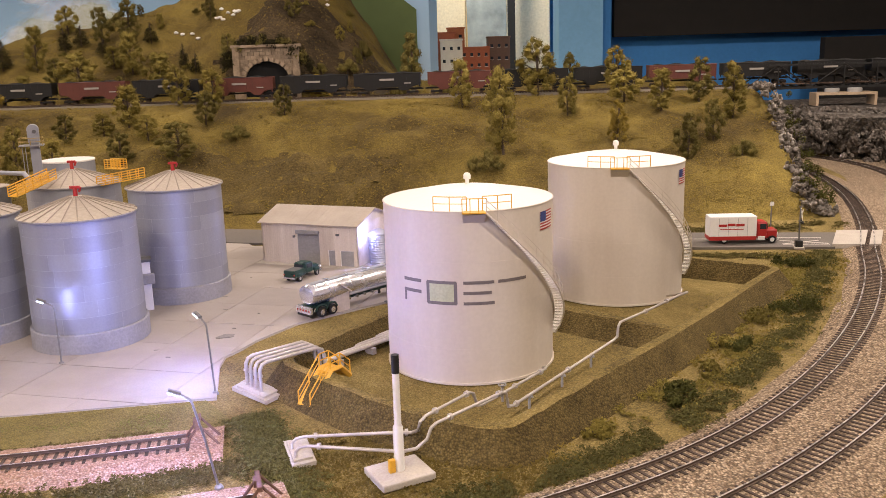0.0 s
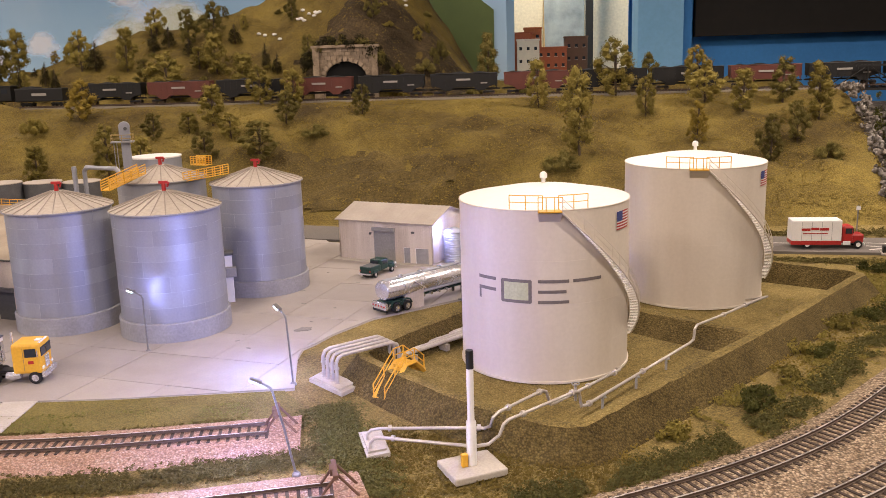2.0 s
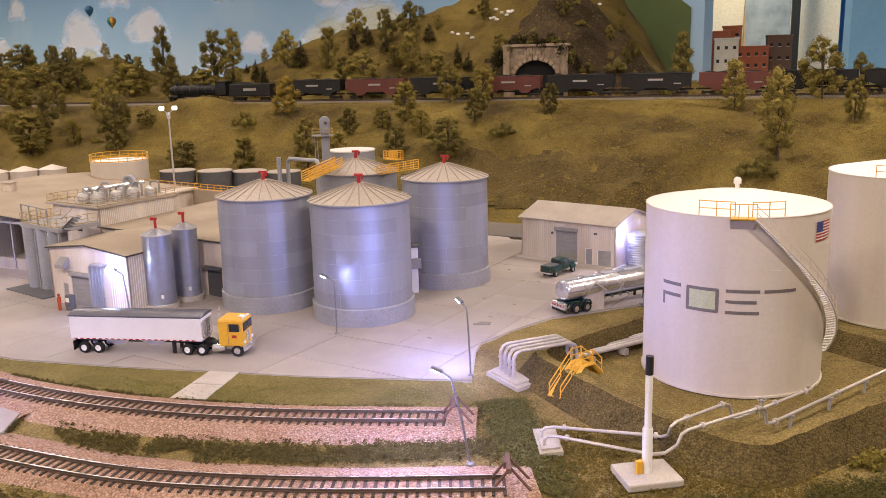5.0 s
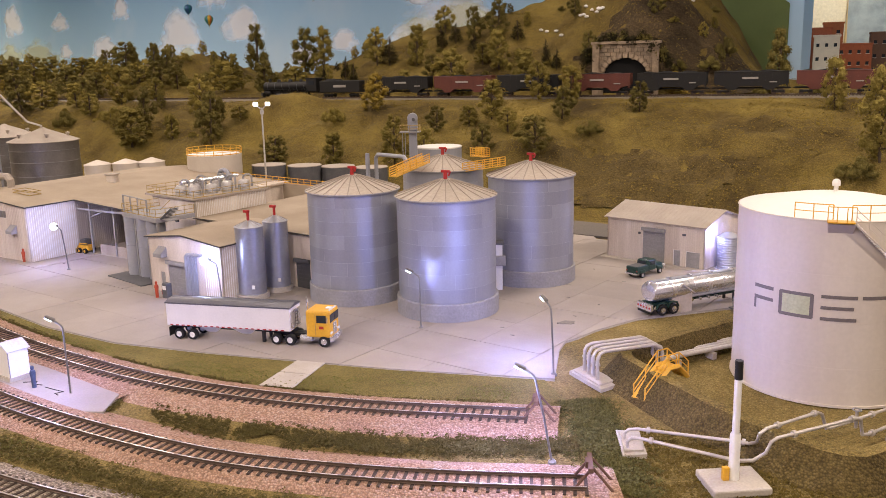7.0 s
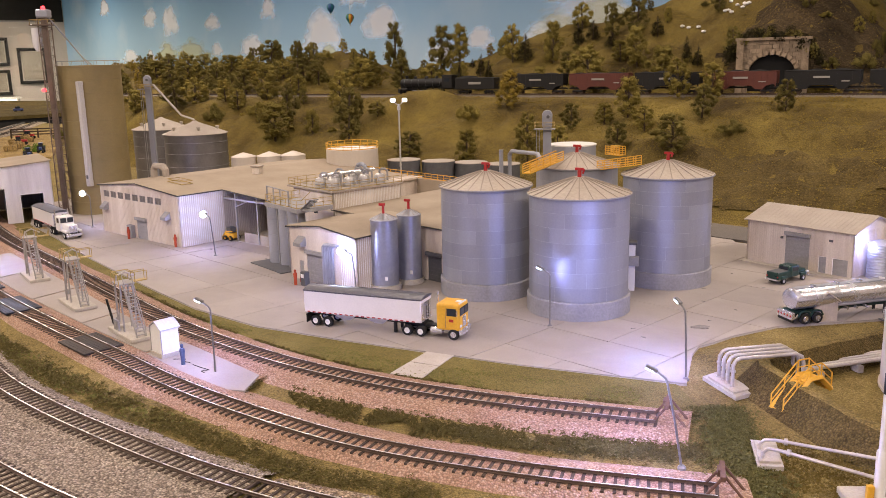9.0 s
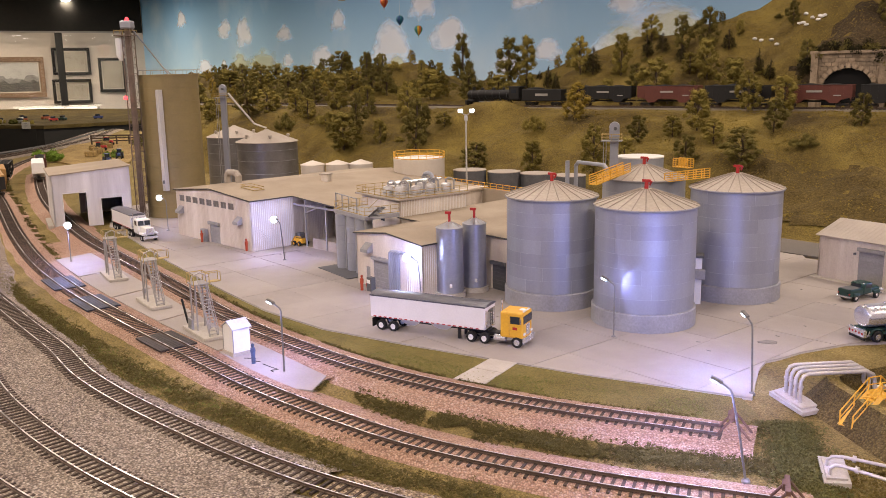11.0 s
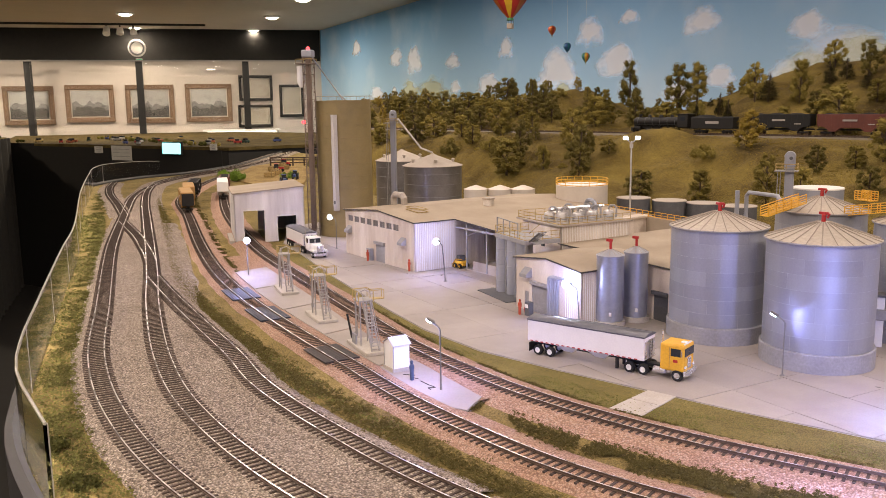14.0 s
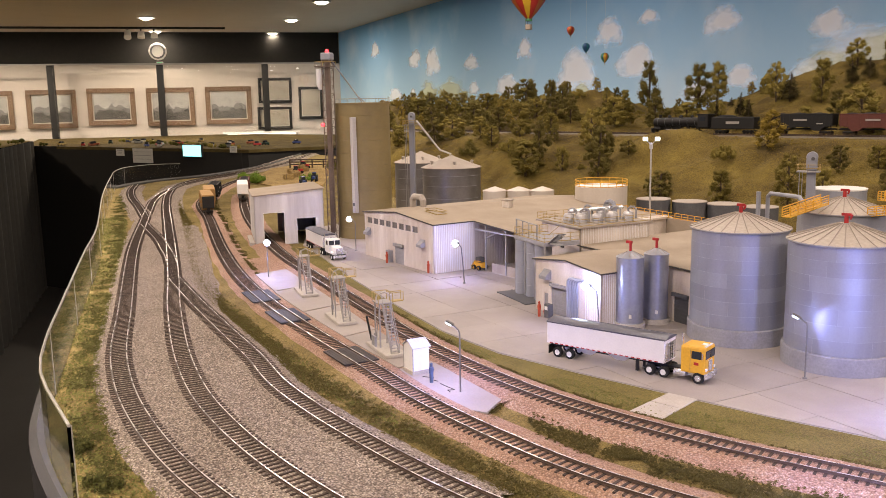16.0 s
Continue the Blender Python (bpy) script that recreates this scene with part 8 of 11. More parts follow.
def locomotive(x, y, z, rz):
    t = thing("steam_locomotive", x, y, z, rz, "black steam locomotive with a long round boiler", "locomotive")
    b = part("boiler", rod((-0.095, 0, 0.030), (0.045, 0, 0.031), 0.0125, 24), m_carblack, t, smooth=True)
    part("smokebox_door", rod((-0.099, 0, 0.030), (-0.095, 0, 0.030), 0.0105, 24), m_carblack, b, smooth=True)
    for k in range(6):
        part("boiler_band", rod((-0.085 + k * 0.024, 0, 0.030), (-0.084 + k * 0.024, 0, 0.030), 0.0128, 24), m_greydark, b)
    part("chimney", rod((-0.082, 0, 0.040), (-0.082, 0, 0.051), 0.0040, 14, r2=0.0045), m_carblack, b)
    for dx, r in ((-0.052, 0.0052), (-0.015, 0.0058), (0.020, 0.0045)):
        part("dome", lathe([(r, 0.038), (r, 0.046), (r * 0.7, 0.0488), (0, 0.050)], 14), m_carblack, b, smooth=True).location.x = dx
    part("cab", box(0.046, -0.0165, 0.016, 0.078, 0.0165, 0.050, 0.001), m_carblack, t)
    part("cab_roof", box(0.043, -0.0175, 0.050, 0.082, 0.0175, 0.0525, 0.001), m_carblack, t)
    for s in (-1, 1):
        part("cab_window", box(0.054, s * 0.0166 - 0.0004, 0.034, 0.070, s * 0.0166 + 0.0004, 0.044), m_window, t)
        part("running_board", box(-0.095, s * 0.0140 - 0.0035, 0.0215, 0.046, s * 0.0140 + 0.0035, 0.0230), m_carblack, t)
        part("cylinder", rod((-0.092, s * 0.0145, 0.0125), (-0.072, s * 0.0145, 0.0125), 0.0052, 16), m_carblack, t)
        rod_ = part("side_rod", box(-0.055, s * 0.0135 - 0.0006, 0.0085, 0.040, s * 0.0135 + 0.0006, 0.0105), m_galvdark, t)
        for k in range(4):
            w_ = part("drive_wheel", rod((-0.050 + k * 0.028, s * 0.0085 - 0.0015, 0.0100), (-0.050 + k * 0.028, s * 0.0085 + 0.0015, 0.0100), 0.0108, 24), m_carblack, t)
        part("pilot_wheel", rod((-0.098, s * 0.0085 - 0.0012, 0.0055), (-0.098, s * 0.0085 + 0.0012, 0.0055), 0.0058, 16), m_carblack, t)
    part("frame", box(-0.100, -0.005, 0.012, 0.080, 0.005, 0.020), m_carblack, t)
    part("pilot", prism([(-0.112, -0.004), (-0.100, -0.014), (-0.100, 0.014), (-0.112, 0.004)], 0.003, 0.013), m_carblack, t)
    tn_ = thing("tender", x + 0.152, y, z, rz, "black locomotive tender heaped with coal", "tender")
    part("tank", box(-0.064, -0.0165, 0.012, 0.060, 0.0165, 0.044, 0.002), m_carblack, tn_)
    part("coal", lathe([(0.014, 0.0), (0.011, 0.0035), (0.0, 0.006)], 18), m_coal, tn_, smooth=True).matrix_local = pose(-0.028, 0, 0.0438) @ Matrix.Diagonal((2.2, 1, 1, 1))
    part("lettering", box(-0.020, -0.0172, 0.026, 0.018, -0.0166, 0.0325), m_letter, tn_, "pale lettering bar")
    for s in (-1, 1):
        tf = part("truck_frame", box(s * 0.040 - 0.015, -0.0125, 0.0045, s * 0.040 + 0.015, 0.0125, 0.0085, 0.0008), m_carblack, tn_)
        for d in (-0.010, 0.010):
            for y_ in (-0.0085, 0.0085):
                part("wheel", rod((s * 0.040 + d, y_ - 0.0012, 0.005), (s * 0.040 + d, y_ + 0.0012, 0.005), 0.0052, 16), m_carblack, tf)


locomotive(-1.330, 2.1, zc, 0)
blk = hopper_car(-0.995, 2.1, zc, 0, m_carblack, "black coal hopper car with pale lettering bars")
red = hopper_car(-0.8205, 2.1, zc, 0, m_carred, "oxide red coal hopper car with pale lettering bars")
for k in range(2, 14):
    copy_thing(red if k in (3, 6, 9) else blk, pose(-0.995 + 0.1745 * k, 2.1, zc))

# cars on the sidings near the engine shed
m_hoppertan = mat("hopper_tan", (0.42, 0.25, 0.085), (0.27, 0.16, 0.06), 50, 0.6)
hc = hopper_car(-2.20, 1.083, ZT + 0.0022, -24, m_hoppertan, "tan and black covered hopper car on the siding", "cars on the sidings", False, 0.17)
part("roof", box(-0.083, -0.0155, 0.050, 0.083, 0.0155, 0.0535, 0.001), m_hoppertan, hc)
part("end_panel", box(0.0852, -0.0155, 0.018, 0.0862, 0.0155, 0.050), m_black, hc)
h2 = hopper_car(-2.352, 1.168, ZT + 0.0022, -26, m_hoppertan, "tan covered hopper car on the siding", "cars on the sidings", False)
part("roof", box(-0.078, -0.0155, 0.050, 0.078, 0.0155, 0.0535, 0.001), m_hoppertan, h2)
hopper_car(-2.50, 1.262, ZT + 0.0022, -32, m_carblack, "black coal hopper car on the siding", "cars on the sidings")
wc_ = hopper_car(-2.42, 1.318, ZT + 0.0022, -28.8, m_white, "white covered hopper car on the siding", "cars on the sidings", False, 0.17)
part("roof", box(-0.083, -0.0155, 0.050, 0.083, 0.0155, 0.0540, 0.0014), m_white, wc_)
hopper_car(-2.58, 1.415, ZT + 0.0022, -30, m_carred, "oxide red hopper car on the siding", "cars on the sidings")

# ---- truss bridge at the hill's end ----
br = thing("truss_bridge", 0.72, 2.1, 0.188, 0, "black steel truss railway bridge", "bridge")
Lb = 0.62
for s in (-1, 1):
    y_ = s * 0.026
    part("bottom_chord", box(0, y_ - 0.002, -0.004, Lb, y_ + 0.002, 0.001), m_black, br)
    part("top_chord", box(0.05, y_ - 0.002, 0.050, Lb - 0.05, y_ + 0.002, 0.054), m_black, br)
    n = 8
    for k in range(n + 1):
        x_ = Lb * k / n
        if 0 < k < n:
            part("vertical", box(x_ - 0.0012, y_ - 0.001, 0, x_ + 0.0012, y_ + 0.001, 0.052), m_black, br)
        if k < n:
            up = k % 2 == 0
            za, zb = (0.0, 0.052) if up else (0.052, 0.0)
            part("diagonal", rod((max(x_, 0.0), y_, za), (min(x_ + Lb / n, Lb), y_, zb), 0.0014, 5), m_black, br)
for k in range(30):
    part("deck_tie", box(Lb * k / 30, -0.026, 0.001, Lb * k / 30 + 0.004, 0.026, 0.004), m_black, br)
pr_ = thing("bridge_pier", 1.43, 2.1, 0, 0, "dark stone bridge pier", "pier")
part("shaft", box(-0.03, -0.035, 0, 0.03, 0.035, 0.184, 0.004), m_rockd, pr_)

# ---- tunnel portal ----
tp = thing("tunnel_portal", -0.428, 2.205, 0.192, 0, "weathered stone block tunnel portal with a dark arch", "tunnel portal")
m_stone = mat("portal_stone", (0.37, 0.285, 0.195), (0.10, 0.073, 0.048), 40, 0.9, bump=0.4, bscale=500, per=0.22)
m_void = mat("tunnel_shade_black", (0.004, 0.004, 0.004), None, 50, 1.0)
PWd, PHt, AR, AS = 0.165, 0.126, 0.056, 0.046
part("backing", box(-PWd / 2 + 0.001, 0.006, 0, PWd / 2 - 0.001, 0.012, PHt - 0.002), m_stone, tp)
# no bore behind the arch: a flat black sheet paints its darkness
bm = bmesh.new()
arch = [(-AR, 0)] + [(-AR * math.cos(a * math.pi / 16), AS + AR * 0.85 * math.sin(a * math.pi / 16)) for a in range(17)] + [(AR, 0)]
bm.faces.new([bm.verts.new((x_, 0.0055, z_)) for x_, z_ in arch])
part("tunnel_mouth", bm, m_void, tp, "flat black sheet standing in for the tunnel's shade")
rows_, cols_ = 13, 11
rnd = random.Random(9)
for i in range(rows_):
    z0, z1 = PHt * i / rows_, PHt * (i + 1) / rows_
    for j in range(-1, cols_):
        x0 = -PWd / 2 + PWd * (j + (0.5 if i % 2 else 0)) / cols_
        x1 = x0 + PWd / cols_
        x0, x1 = max(x0, -PWd / 2), min(x1, PWd / 2)
        if x1 - x0 < 0.003:
            continue
        zm = (z0 + z1) / 2
        lim = AR if zm < AS else AR * math.sqrt(max(0, 1 - ((zm - AS) / (AR * 0.85)) ** 2))
        if zm < AS + AR * 0.85:
            if x0 < -lim < x1:
                x1 = -lim
            if x0 < lim < x1:
                x0 = lim
            if x0 >= -lim - 1e-6 and x1 <= lim + 1e-6 or x1 - x0 < 0.002:
                continue
        part("stone", box(x0 + 0.0004, -0.002 - rnd.random() * 0.0015, z0 + 0.0004, x1 - 0.0004, 0.0062, z1 - 0.0004), m_stone, tp)
for k in range(13):
    a = math.pi * (k + 0.5) / 13
    part("arch_stone", box(-0.005, -0.005, -0.0055, 0.005, 0.006, 0.0055, 0.0006), m_stone, tp).matrix_local = pose(-(AR + 0.004) * math.cos(a), 0, AS + (AR + 0.004) * 0.86 * math.sin(a), 0, math.degrees(a) - 90, 0)
part("coping", box(-PWd / 2 - 0.004, -0.007, PHt, PWd / 2 + 0.004, 0.012, PHt + 0.007, 0.001), m_stone, tp)
for s in (-1, 1):
    part("pilaster", box(s * (PWd / 2 - 0.008) - 0.008, -0.007, 0, s * (PWd / 2 - 0.008) + 0.008, -0.0035, PHt), m_stone, tp)


# ---- rock ----
def rocks(name, pts, size, material, label, seed, n=9):
    """Broken rock faces: jittered blocks in one mesh."""
    rnd = random.Random(seed)
    bm = bmesh.new()
    for (x_, y_, z_) in pts:
        for k in range(n):
            s = size * rnd.uniform(0.35, 1.0)
            r = bmesh.ops.create_icosphere(bm, subdivisions=1, radius=s)
            m = Matrix.Translation((x_ + rnd.uniform(-1, 1) * size * 1.2, y_ + rnd.uniform(-1, 1) * size * 1.2, z_ + rnd.uniform(-0.6, 0.8) * size)) @ Euler((rnd.random() * 6, rnd.random() * 6, rnd.random() * 6)).to_matrix().to_4x4() @ Matrix.Diagonal((1, rnd.uniform(0.5, 0.9), rnd.uniform(0.3, 0.7), 1))
            for v in r["verts"]:
                v.co = m @ (v.co * rnd.uniform(0.72, 1.12))
    ob = part(name, bm, material)
    return tagged(ob, label, "rock", kind="structure")


cl = []
for k in range(26):
    f = k / 25
    y_ = 1.46 + 0.62 * f
    x_ = 0.648 + 0.130 * f + 0.006 * math.sin(k * 2.1)
    zt = 0.195 * min(1.0, 0.10 + 1.25 * f)
    for j in range(4):
        cl.append((x_ - 0.026 + 0.013 * j, y_, max(0.003, zt * (1 - j / 3.2))))
rocks("cliff", cl, 0.0095, m_rock, "grey broken rock cliff at the hill's end", 3, 13)
lg = []
for k in range(24):
    f = k / 23
    for j in range(4):
        lg.append((0.93 + 0.30 * f * f + 0.012 * j + 0.012 * math.sin(k * 1.7), 2.60 - 0.72 * f + 0.012 * j, 0.010 + 0.026 * j))
rocks("rock_cut", [p for p in lg if p[2] < 0.05], 0.022, m_rockd, "dark rock cutting beside the curved tracks", 5, 8)
rocks("rock_rim", [(x, y, z - 0.004) for x, y, z in lg if z > 0.05], 0.017, m_rock, "pale grey broken rock along the cutting's rim", 6, 12)
tagged(part("ledge", prism([(0.955, 2.62), (1.02, 2.30), (1.12, 2.08), (1.28, 1.88), (2.5, 1.85), (2.5, 3.1), (0.955, 3.1)], 0, 0.098), m_rock), "grey gravel ledge on top of the rock cutting", "ground", kind="structure")
lr = []
for k in range(30):
    lr.append((1.0 + 0.45 * (k * 0.618 % 1), 2.42 + 0.26 * (k * 0.377 % 1) - 0.42 * (k * 0.618 % 1), 0.100))
rocks("ledge_rocks", lr, 0.015, m_rock, "grey loose rocks on the ledge", 8, 4)

# ---- open stand with two domes on the ledge ----
st_ = thing("display_stand", 1.25, 2.72, 0.100, -6, "pale wooden stand holding two glass domes", "stand")
m_palewood = mat("pale_wood", (0.62, 0.48, 0.33), (0.52, 0.39, 0.26), 60, 0.6)
part("top", box(-0.09, -0.035, 0.032, 0.09, 0.035, 0.040, 0.001), m_palewood, st_)
for sx in (-1, 1):
    part("side", box(sx * 0.086 - 0.004, -0.035, 0, sx * 0.086 + 0.004, 0.035, 0.032), m_palewood, st_)
m_dome = mat("dome_glass", (0.55, 0.54, 0.52), None, 40, 0.05, bump=0, spec=0.8)
for sx in (-1, 1):
    part("dome", lathe([(0.022, 0.040), (0.022, 0.050), (0.016, 0.058), (0, 0.061)], 24, cx=sx * 0.034), m_dome, st_, smooth=True)

# ---- model town beyond the wall's end ----
m_brickred = mat("town_brick", (0.36, 0.11, 0.055), (0.27, 0.08, 0.04), 90, 0.85, bump=0.2, bscale=600)
m_brickor = mat("town_brick_orange", (0.40, 0.15, 0.06), (0.30, 0.11, 0.05), 90, 0.85, bump=0.2, bscale=600)
m_cream = mat("town_cream", (0.66, 0.60, 0.50), (0.56, 0.50, 0.42), 60, 0.8)


def town_house(x, y, w, d, h, material, label, rows, cols):
    t = thing("town_building", x, y, 0.14, 0, label, "building", "model town buildings")
    part("wall", box(0, 0, 0, w, d, h, 0.001), material, t)
    part("cornice", box(-0.003, -0.003, h - 0.004, w + 0.003, d, h + 0.002, 0.0006), material, t)
    for i in range(rows):
        for j in range(cols):
            x_ = w * (j + 0.5) / cols
            z_ = h * (i + 0.6) / (rows + 0.3)
            wd = part("window", box(x_ - w * 0.18 / cols, -0.0012, z_ - 0.006, x_ + w * 0.18 / cols, 0.001, z_ + 0.006), m_window, t)
            part("sill", box(x_ - w * 0.24 / cols, -0.0025, z_ - 0.0078, x_ + w * 0.24 / cols, 0.0, z_ - 0.0062), m_cream, wd)


tagged(part("town_board", box(-0.2, 3.15, 0.10, 1.0, 4.55, 0.14), m_slab), "raised board under the model town", "ground", kind="structure")
town_house(-0.06, 3.55, 0.125, 0.12, 0.235, m_brickred, "brick red model town building", 5, 4)
town_house(0.005, 3.40, 0.085, 0.10, 0.205, m_cream, "cream model town building with dark windows", 4, 3)
town_house(0.035, 3.62, 0.07, 0.10, 0.255, m_brickor, "orange brick model town building", 5, 2)
town_house(0.085, 3.50, 0.115, 0.12, 0.175, m_brickred, "brick red model town building", 4, 4)
town_house(0.20, 3.62, 0.09, 0.12, 0.215, mat("town_brown", (0.16, 0.09, 0.06), None, 60, 0.8), "brown model town building", 4, 3)
town_house(0.09, 3.36, 0.10, 0.08, 0.055, m_cream, "low cream model town shop", 1, 4)
town_house(0.20, 3.38, 0.10, 0.08, 0.050, m_brickor, "low orange brick model town shop", 1, 4)
m_townlamp = glow("town_lamp", (1.0, 0.80, 0.5), 25)
for k in range(4):
    t = thing("town_lamp", 0.12 + 0.045 * k, 3.32, 0.14, 0, "tiny lit globe street lamp in the model town", "street lamp", "town lamps")
    part("pole", rod((0, 0, 0), (0, 0, 0.05), 0.0012, 6), m_black, t)
    part("globe", lathe([(0, 0.050), (0.005, 0.053), (0.006, 0.056), (0.004, 0.060), (0, 0.062)], 12), m_townlamp, t, smooth=True)

# lit doorway and column beyond
m_litwall = mat("lit_cream_wall", (0.72, 0.66, 0.52), (0.66, 0.60, 0.47), 5, 0.8, bump=0.03, bscale=90)
tagged(part("alcove_wall", box(-0.10, 4.50, FLOOR, 0.56, 4.56, CEIL), m_litwall), "bright cream wall of the far alcove", "wall", kind="structure")
tagged(part("alcove_column", box(0.335, 4.30, FLOOR, 0.370, 4.335, CEIL), m_black), "black column in the alcove", "column", kind="structure")
pf_ = thing("picture", 0.14, 4.49, 0.30, 0, "grey landscape print in a pale gold frame", "picture", "framed pictures")
m_gold = mat("frame_gold", (0.55, 0.40, 0.20), (0.42, 0.30, 0.15), 40, 0.5, bump=0.05)
part("print", box(0.0, -0.006, 0, 0.20, -0.002, 0.30), mat("print_grey", (0.42, 0.48, 0.52), (0.14, 0.18, 0.20), 9, 0.5), pf_)
part("frame", tube([(0, -0.008, 0), (0.20, -0.008, 0), (0.20, -0.008, 0.30), (0, -0.008, 0.30)], 0.010, 6, closed=True), m_gold, pf_)
alight = bpy.data.lights.new("alcove_light", "AREA")
alight.shape, alight.size, alight.energy, alight.color = "DISK", 0.16, 14, (1.0, 0.86, 0.66)
al_ = new("alcove_light", alight)
al_.location = (0.2, 4.0, CEIL - 0.012)
tagged(part("wall_end", box(0.44, 3.25, FLOOR, 0.60, 3.42, CEIL), m_bluelit), "blue wall end, coloured lighter as if lit", "wall", kind="structure")
tagged(part("wall_end_return", box(0.60, 3.30, FLOOR, 0.64, 4.6, CEIL), m_blue), "blue painted wall return", "wall", kind="structure")
tagged(part("valance", box(0.655, 3.32, 0.335, 4.4, 3.36, CEIL), m_blackcloth), "black valance board over the blue wall", "valance", kind="structure")
# plain black panel in front of the blue wall
tagged(part("dark_opening", box(1.35, 3.10, FLOOR, 1.75, 3.14, 0.31), m_blackcloth), "flat black panel by the blue wall", "drape", kind="structure")
tagged(part("wall_blue_near", box(0.62, 3.40, FLOOR, 4.5, 3.46, CEIL), m_blue), "blue painted wall behind the bridge", "wall", kind="structure")

# painted green hills where the sky wall ends
d_ = (SKYR - CORNER).normalized()
n_ = Vector((-d_.y, d_.x, 0))


def on_wall(s, z, off=0.006):
    p = CORNER + d_ * s - n_ * off
    return Vector((p.x, p.y, z))


m_paintgreen = mat("painted_green", (0.14, 0.19, 0.07), (0.09, 0.13, 0.05), 4, 0.9, bump=0.0, fine=0.1)
bm = bmesh.new()
top_ = []
for k in range(41):
    f = k / 40
    s = 8.25 + (8.87 - 8.25) * f
    top_.append((s, 0.62 - 0.16 * abs(f - 0.35) - 0.30 * max(0, f - 0.75)))
a = [bm.verts.new(on_wall(s, -0.2)) for s, z in top_]
b = [bm.verts.new(on_wall(s, z)) for s, z in top_]
for k in range(40):
    bm.faces.new((a[k], a[k + 1], b[k + 1], b[k]))
tagged(part("painted_hill", bm, m_paintgreen), "green hill painted on the sky wall", "mural", kind="structure")


def cloud_material(name="painted_cloud", tint=(0.82, 0.80, 0.80), thick=0.80):
    m = bpy.data.materials.new(name)
    m.use_nodes = True
    N, L = m.node_tree.nodes, m.node_tree.links
    bs = N["Principled BSDF"]
    bs.inputs["Roughness"].default_value = 0.9
    bs.inputs["Base Color"].default_value = (*tint, 1)
    tc = N.new("ShaderNodeTexCoord")
    ln = N.new("ShaderNodeVectorMath")
    ln.operation = "LENGTH"
    no = N.new("ShaderNodeTexNoise")
    no.inputs["Scale"].default_value, no.inputs["Detail"].default_value = 3.4, 6
    ob = N.new("ShaderNodeObjectInfo")
    ad = N.new("ShaderNodeVectorMath")
    ad.operation = "ADD"
    L.new(tc.outputs["Generated"], ad.inputs[0])
    L.new(ob.outputs["Location"], ad.inputs[1])
    L.new(ad.outputs[0], no.inputs["Vector"])
    mp = N.new("ShaderNodeMapping")
    mp.inputs["Location"].default_value = (-1, -1, -1)
    mp.inputs["Scale"].default_value = (2, 2, 2)
    L.new(tc.outputs["Generated"], mp.inputs[0])
    sep = N.new("ShaderNodeSeparateXYZ")
    L.new(mp.outputs[0], sep.inputs[0])
    cmb = N.new("ShaderNodeCombineXYZ")
    wd = N.new("ShaderNodeMath")
    wd.operation = "MULTIPLY_ADD"
    L.new(sep.outputs[2], wd.inputs[0])
    wd.inputs[1].default_value, wd.inputs[2].default_value = 0.55, 1.15
    nx = N.new("ShaderNodeMath")
    nx.operation = "MULTIPLY"
    L.new(sep.outputs[0], nx.inputs[0])
    L.new(wd.outputs[0], nx.inputs[1])
    L.new(nx.outputs[0], cmb.inputs[0])
    L.new(sep.outputs[2], cmb.inputs[2])
    L.new(cmb.outputs[0], ln.inputs[0])
    s1 = N.new("ShaderNodeMath")
    s1.operation = "MULTIPLY_ADD"
    L.new(no.outputs["Fac"], s1.inputs[0])
    s1.inputs[1].default_value, s1.inputs[2].default_value = 1.25, 0.12
    s2 = N.new("ShaderNodeMath")
    s2.operation = "SUBTRACT"
    L.new(s1.outputs[0], s2.inputs[0])
    L.new(ln.outputs["Value"], s2.inputs[1])
    mr = N.new("ShaderNodeMapRange")
    mr.inputs["From Min"].default_value, mr.inputs["From Max"].default_value = -0.2, 0.28
    mr.inputs["To Max"].default_value = thick
    L.new(s2.outputs[0], mr.inputs["Value"])
    L.new(mr.outputs["Result"], bs.inputs["Alpha"])
    return m


m_cloud = cloud_material()
CLOUDS = [(1.362, 0.869, 0.257, 0.146), (1.93, 0.39, 0.428, 0.163), (2.493, 0.709, 0.346, 0.14), (2.442, 0.381, 0.235, 0.123), (2.904, 0.672, 0.34, 0.239), (3.727, 0.619, 0.276, 0.104), (3.774, 0.422, 0.189, 0.104), (4.338, 0.428, 0.359, 0.16), (4.614, 0.667, 0.213, 0.129), (5.279, 0.469, 0.533, 0.295),
          (5.635, 0.694, 0.256, 0.159), (5.917, 0.51, 0.38, 0.171), (6.022, 0.741, 0.171, 0.077), (6.602, 0.665, 0.261, 0.121), (6.739, 0.396, 0.226, 0.104), (7.253, 0.591, 0.209, 0.108), (6.454, 0.338, 0.299, 0.111), (7.428, 0.472, 0.593, 0.183), (7.143, 0.389, 0.237, 0.12)]
m_strokes = cloud_material("painted_far_trees", (0.50, 0.49, 0.28), 0.75)
STROKES = [(2.80, 0.40, 0.55, 0.19), (3.33, 0.41, 0.65, 0.20), (5.35, 0.36, 0.25, 0.10), (7.25, 0.40, 0.35, 0.16), (7.50, 0.47, 0.40, 0.14)]
ang = math.degrees(math.atan2(d_.y, d_.x))
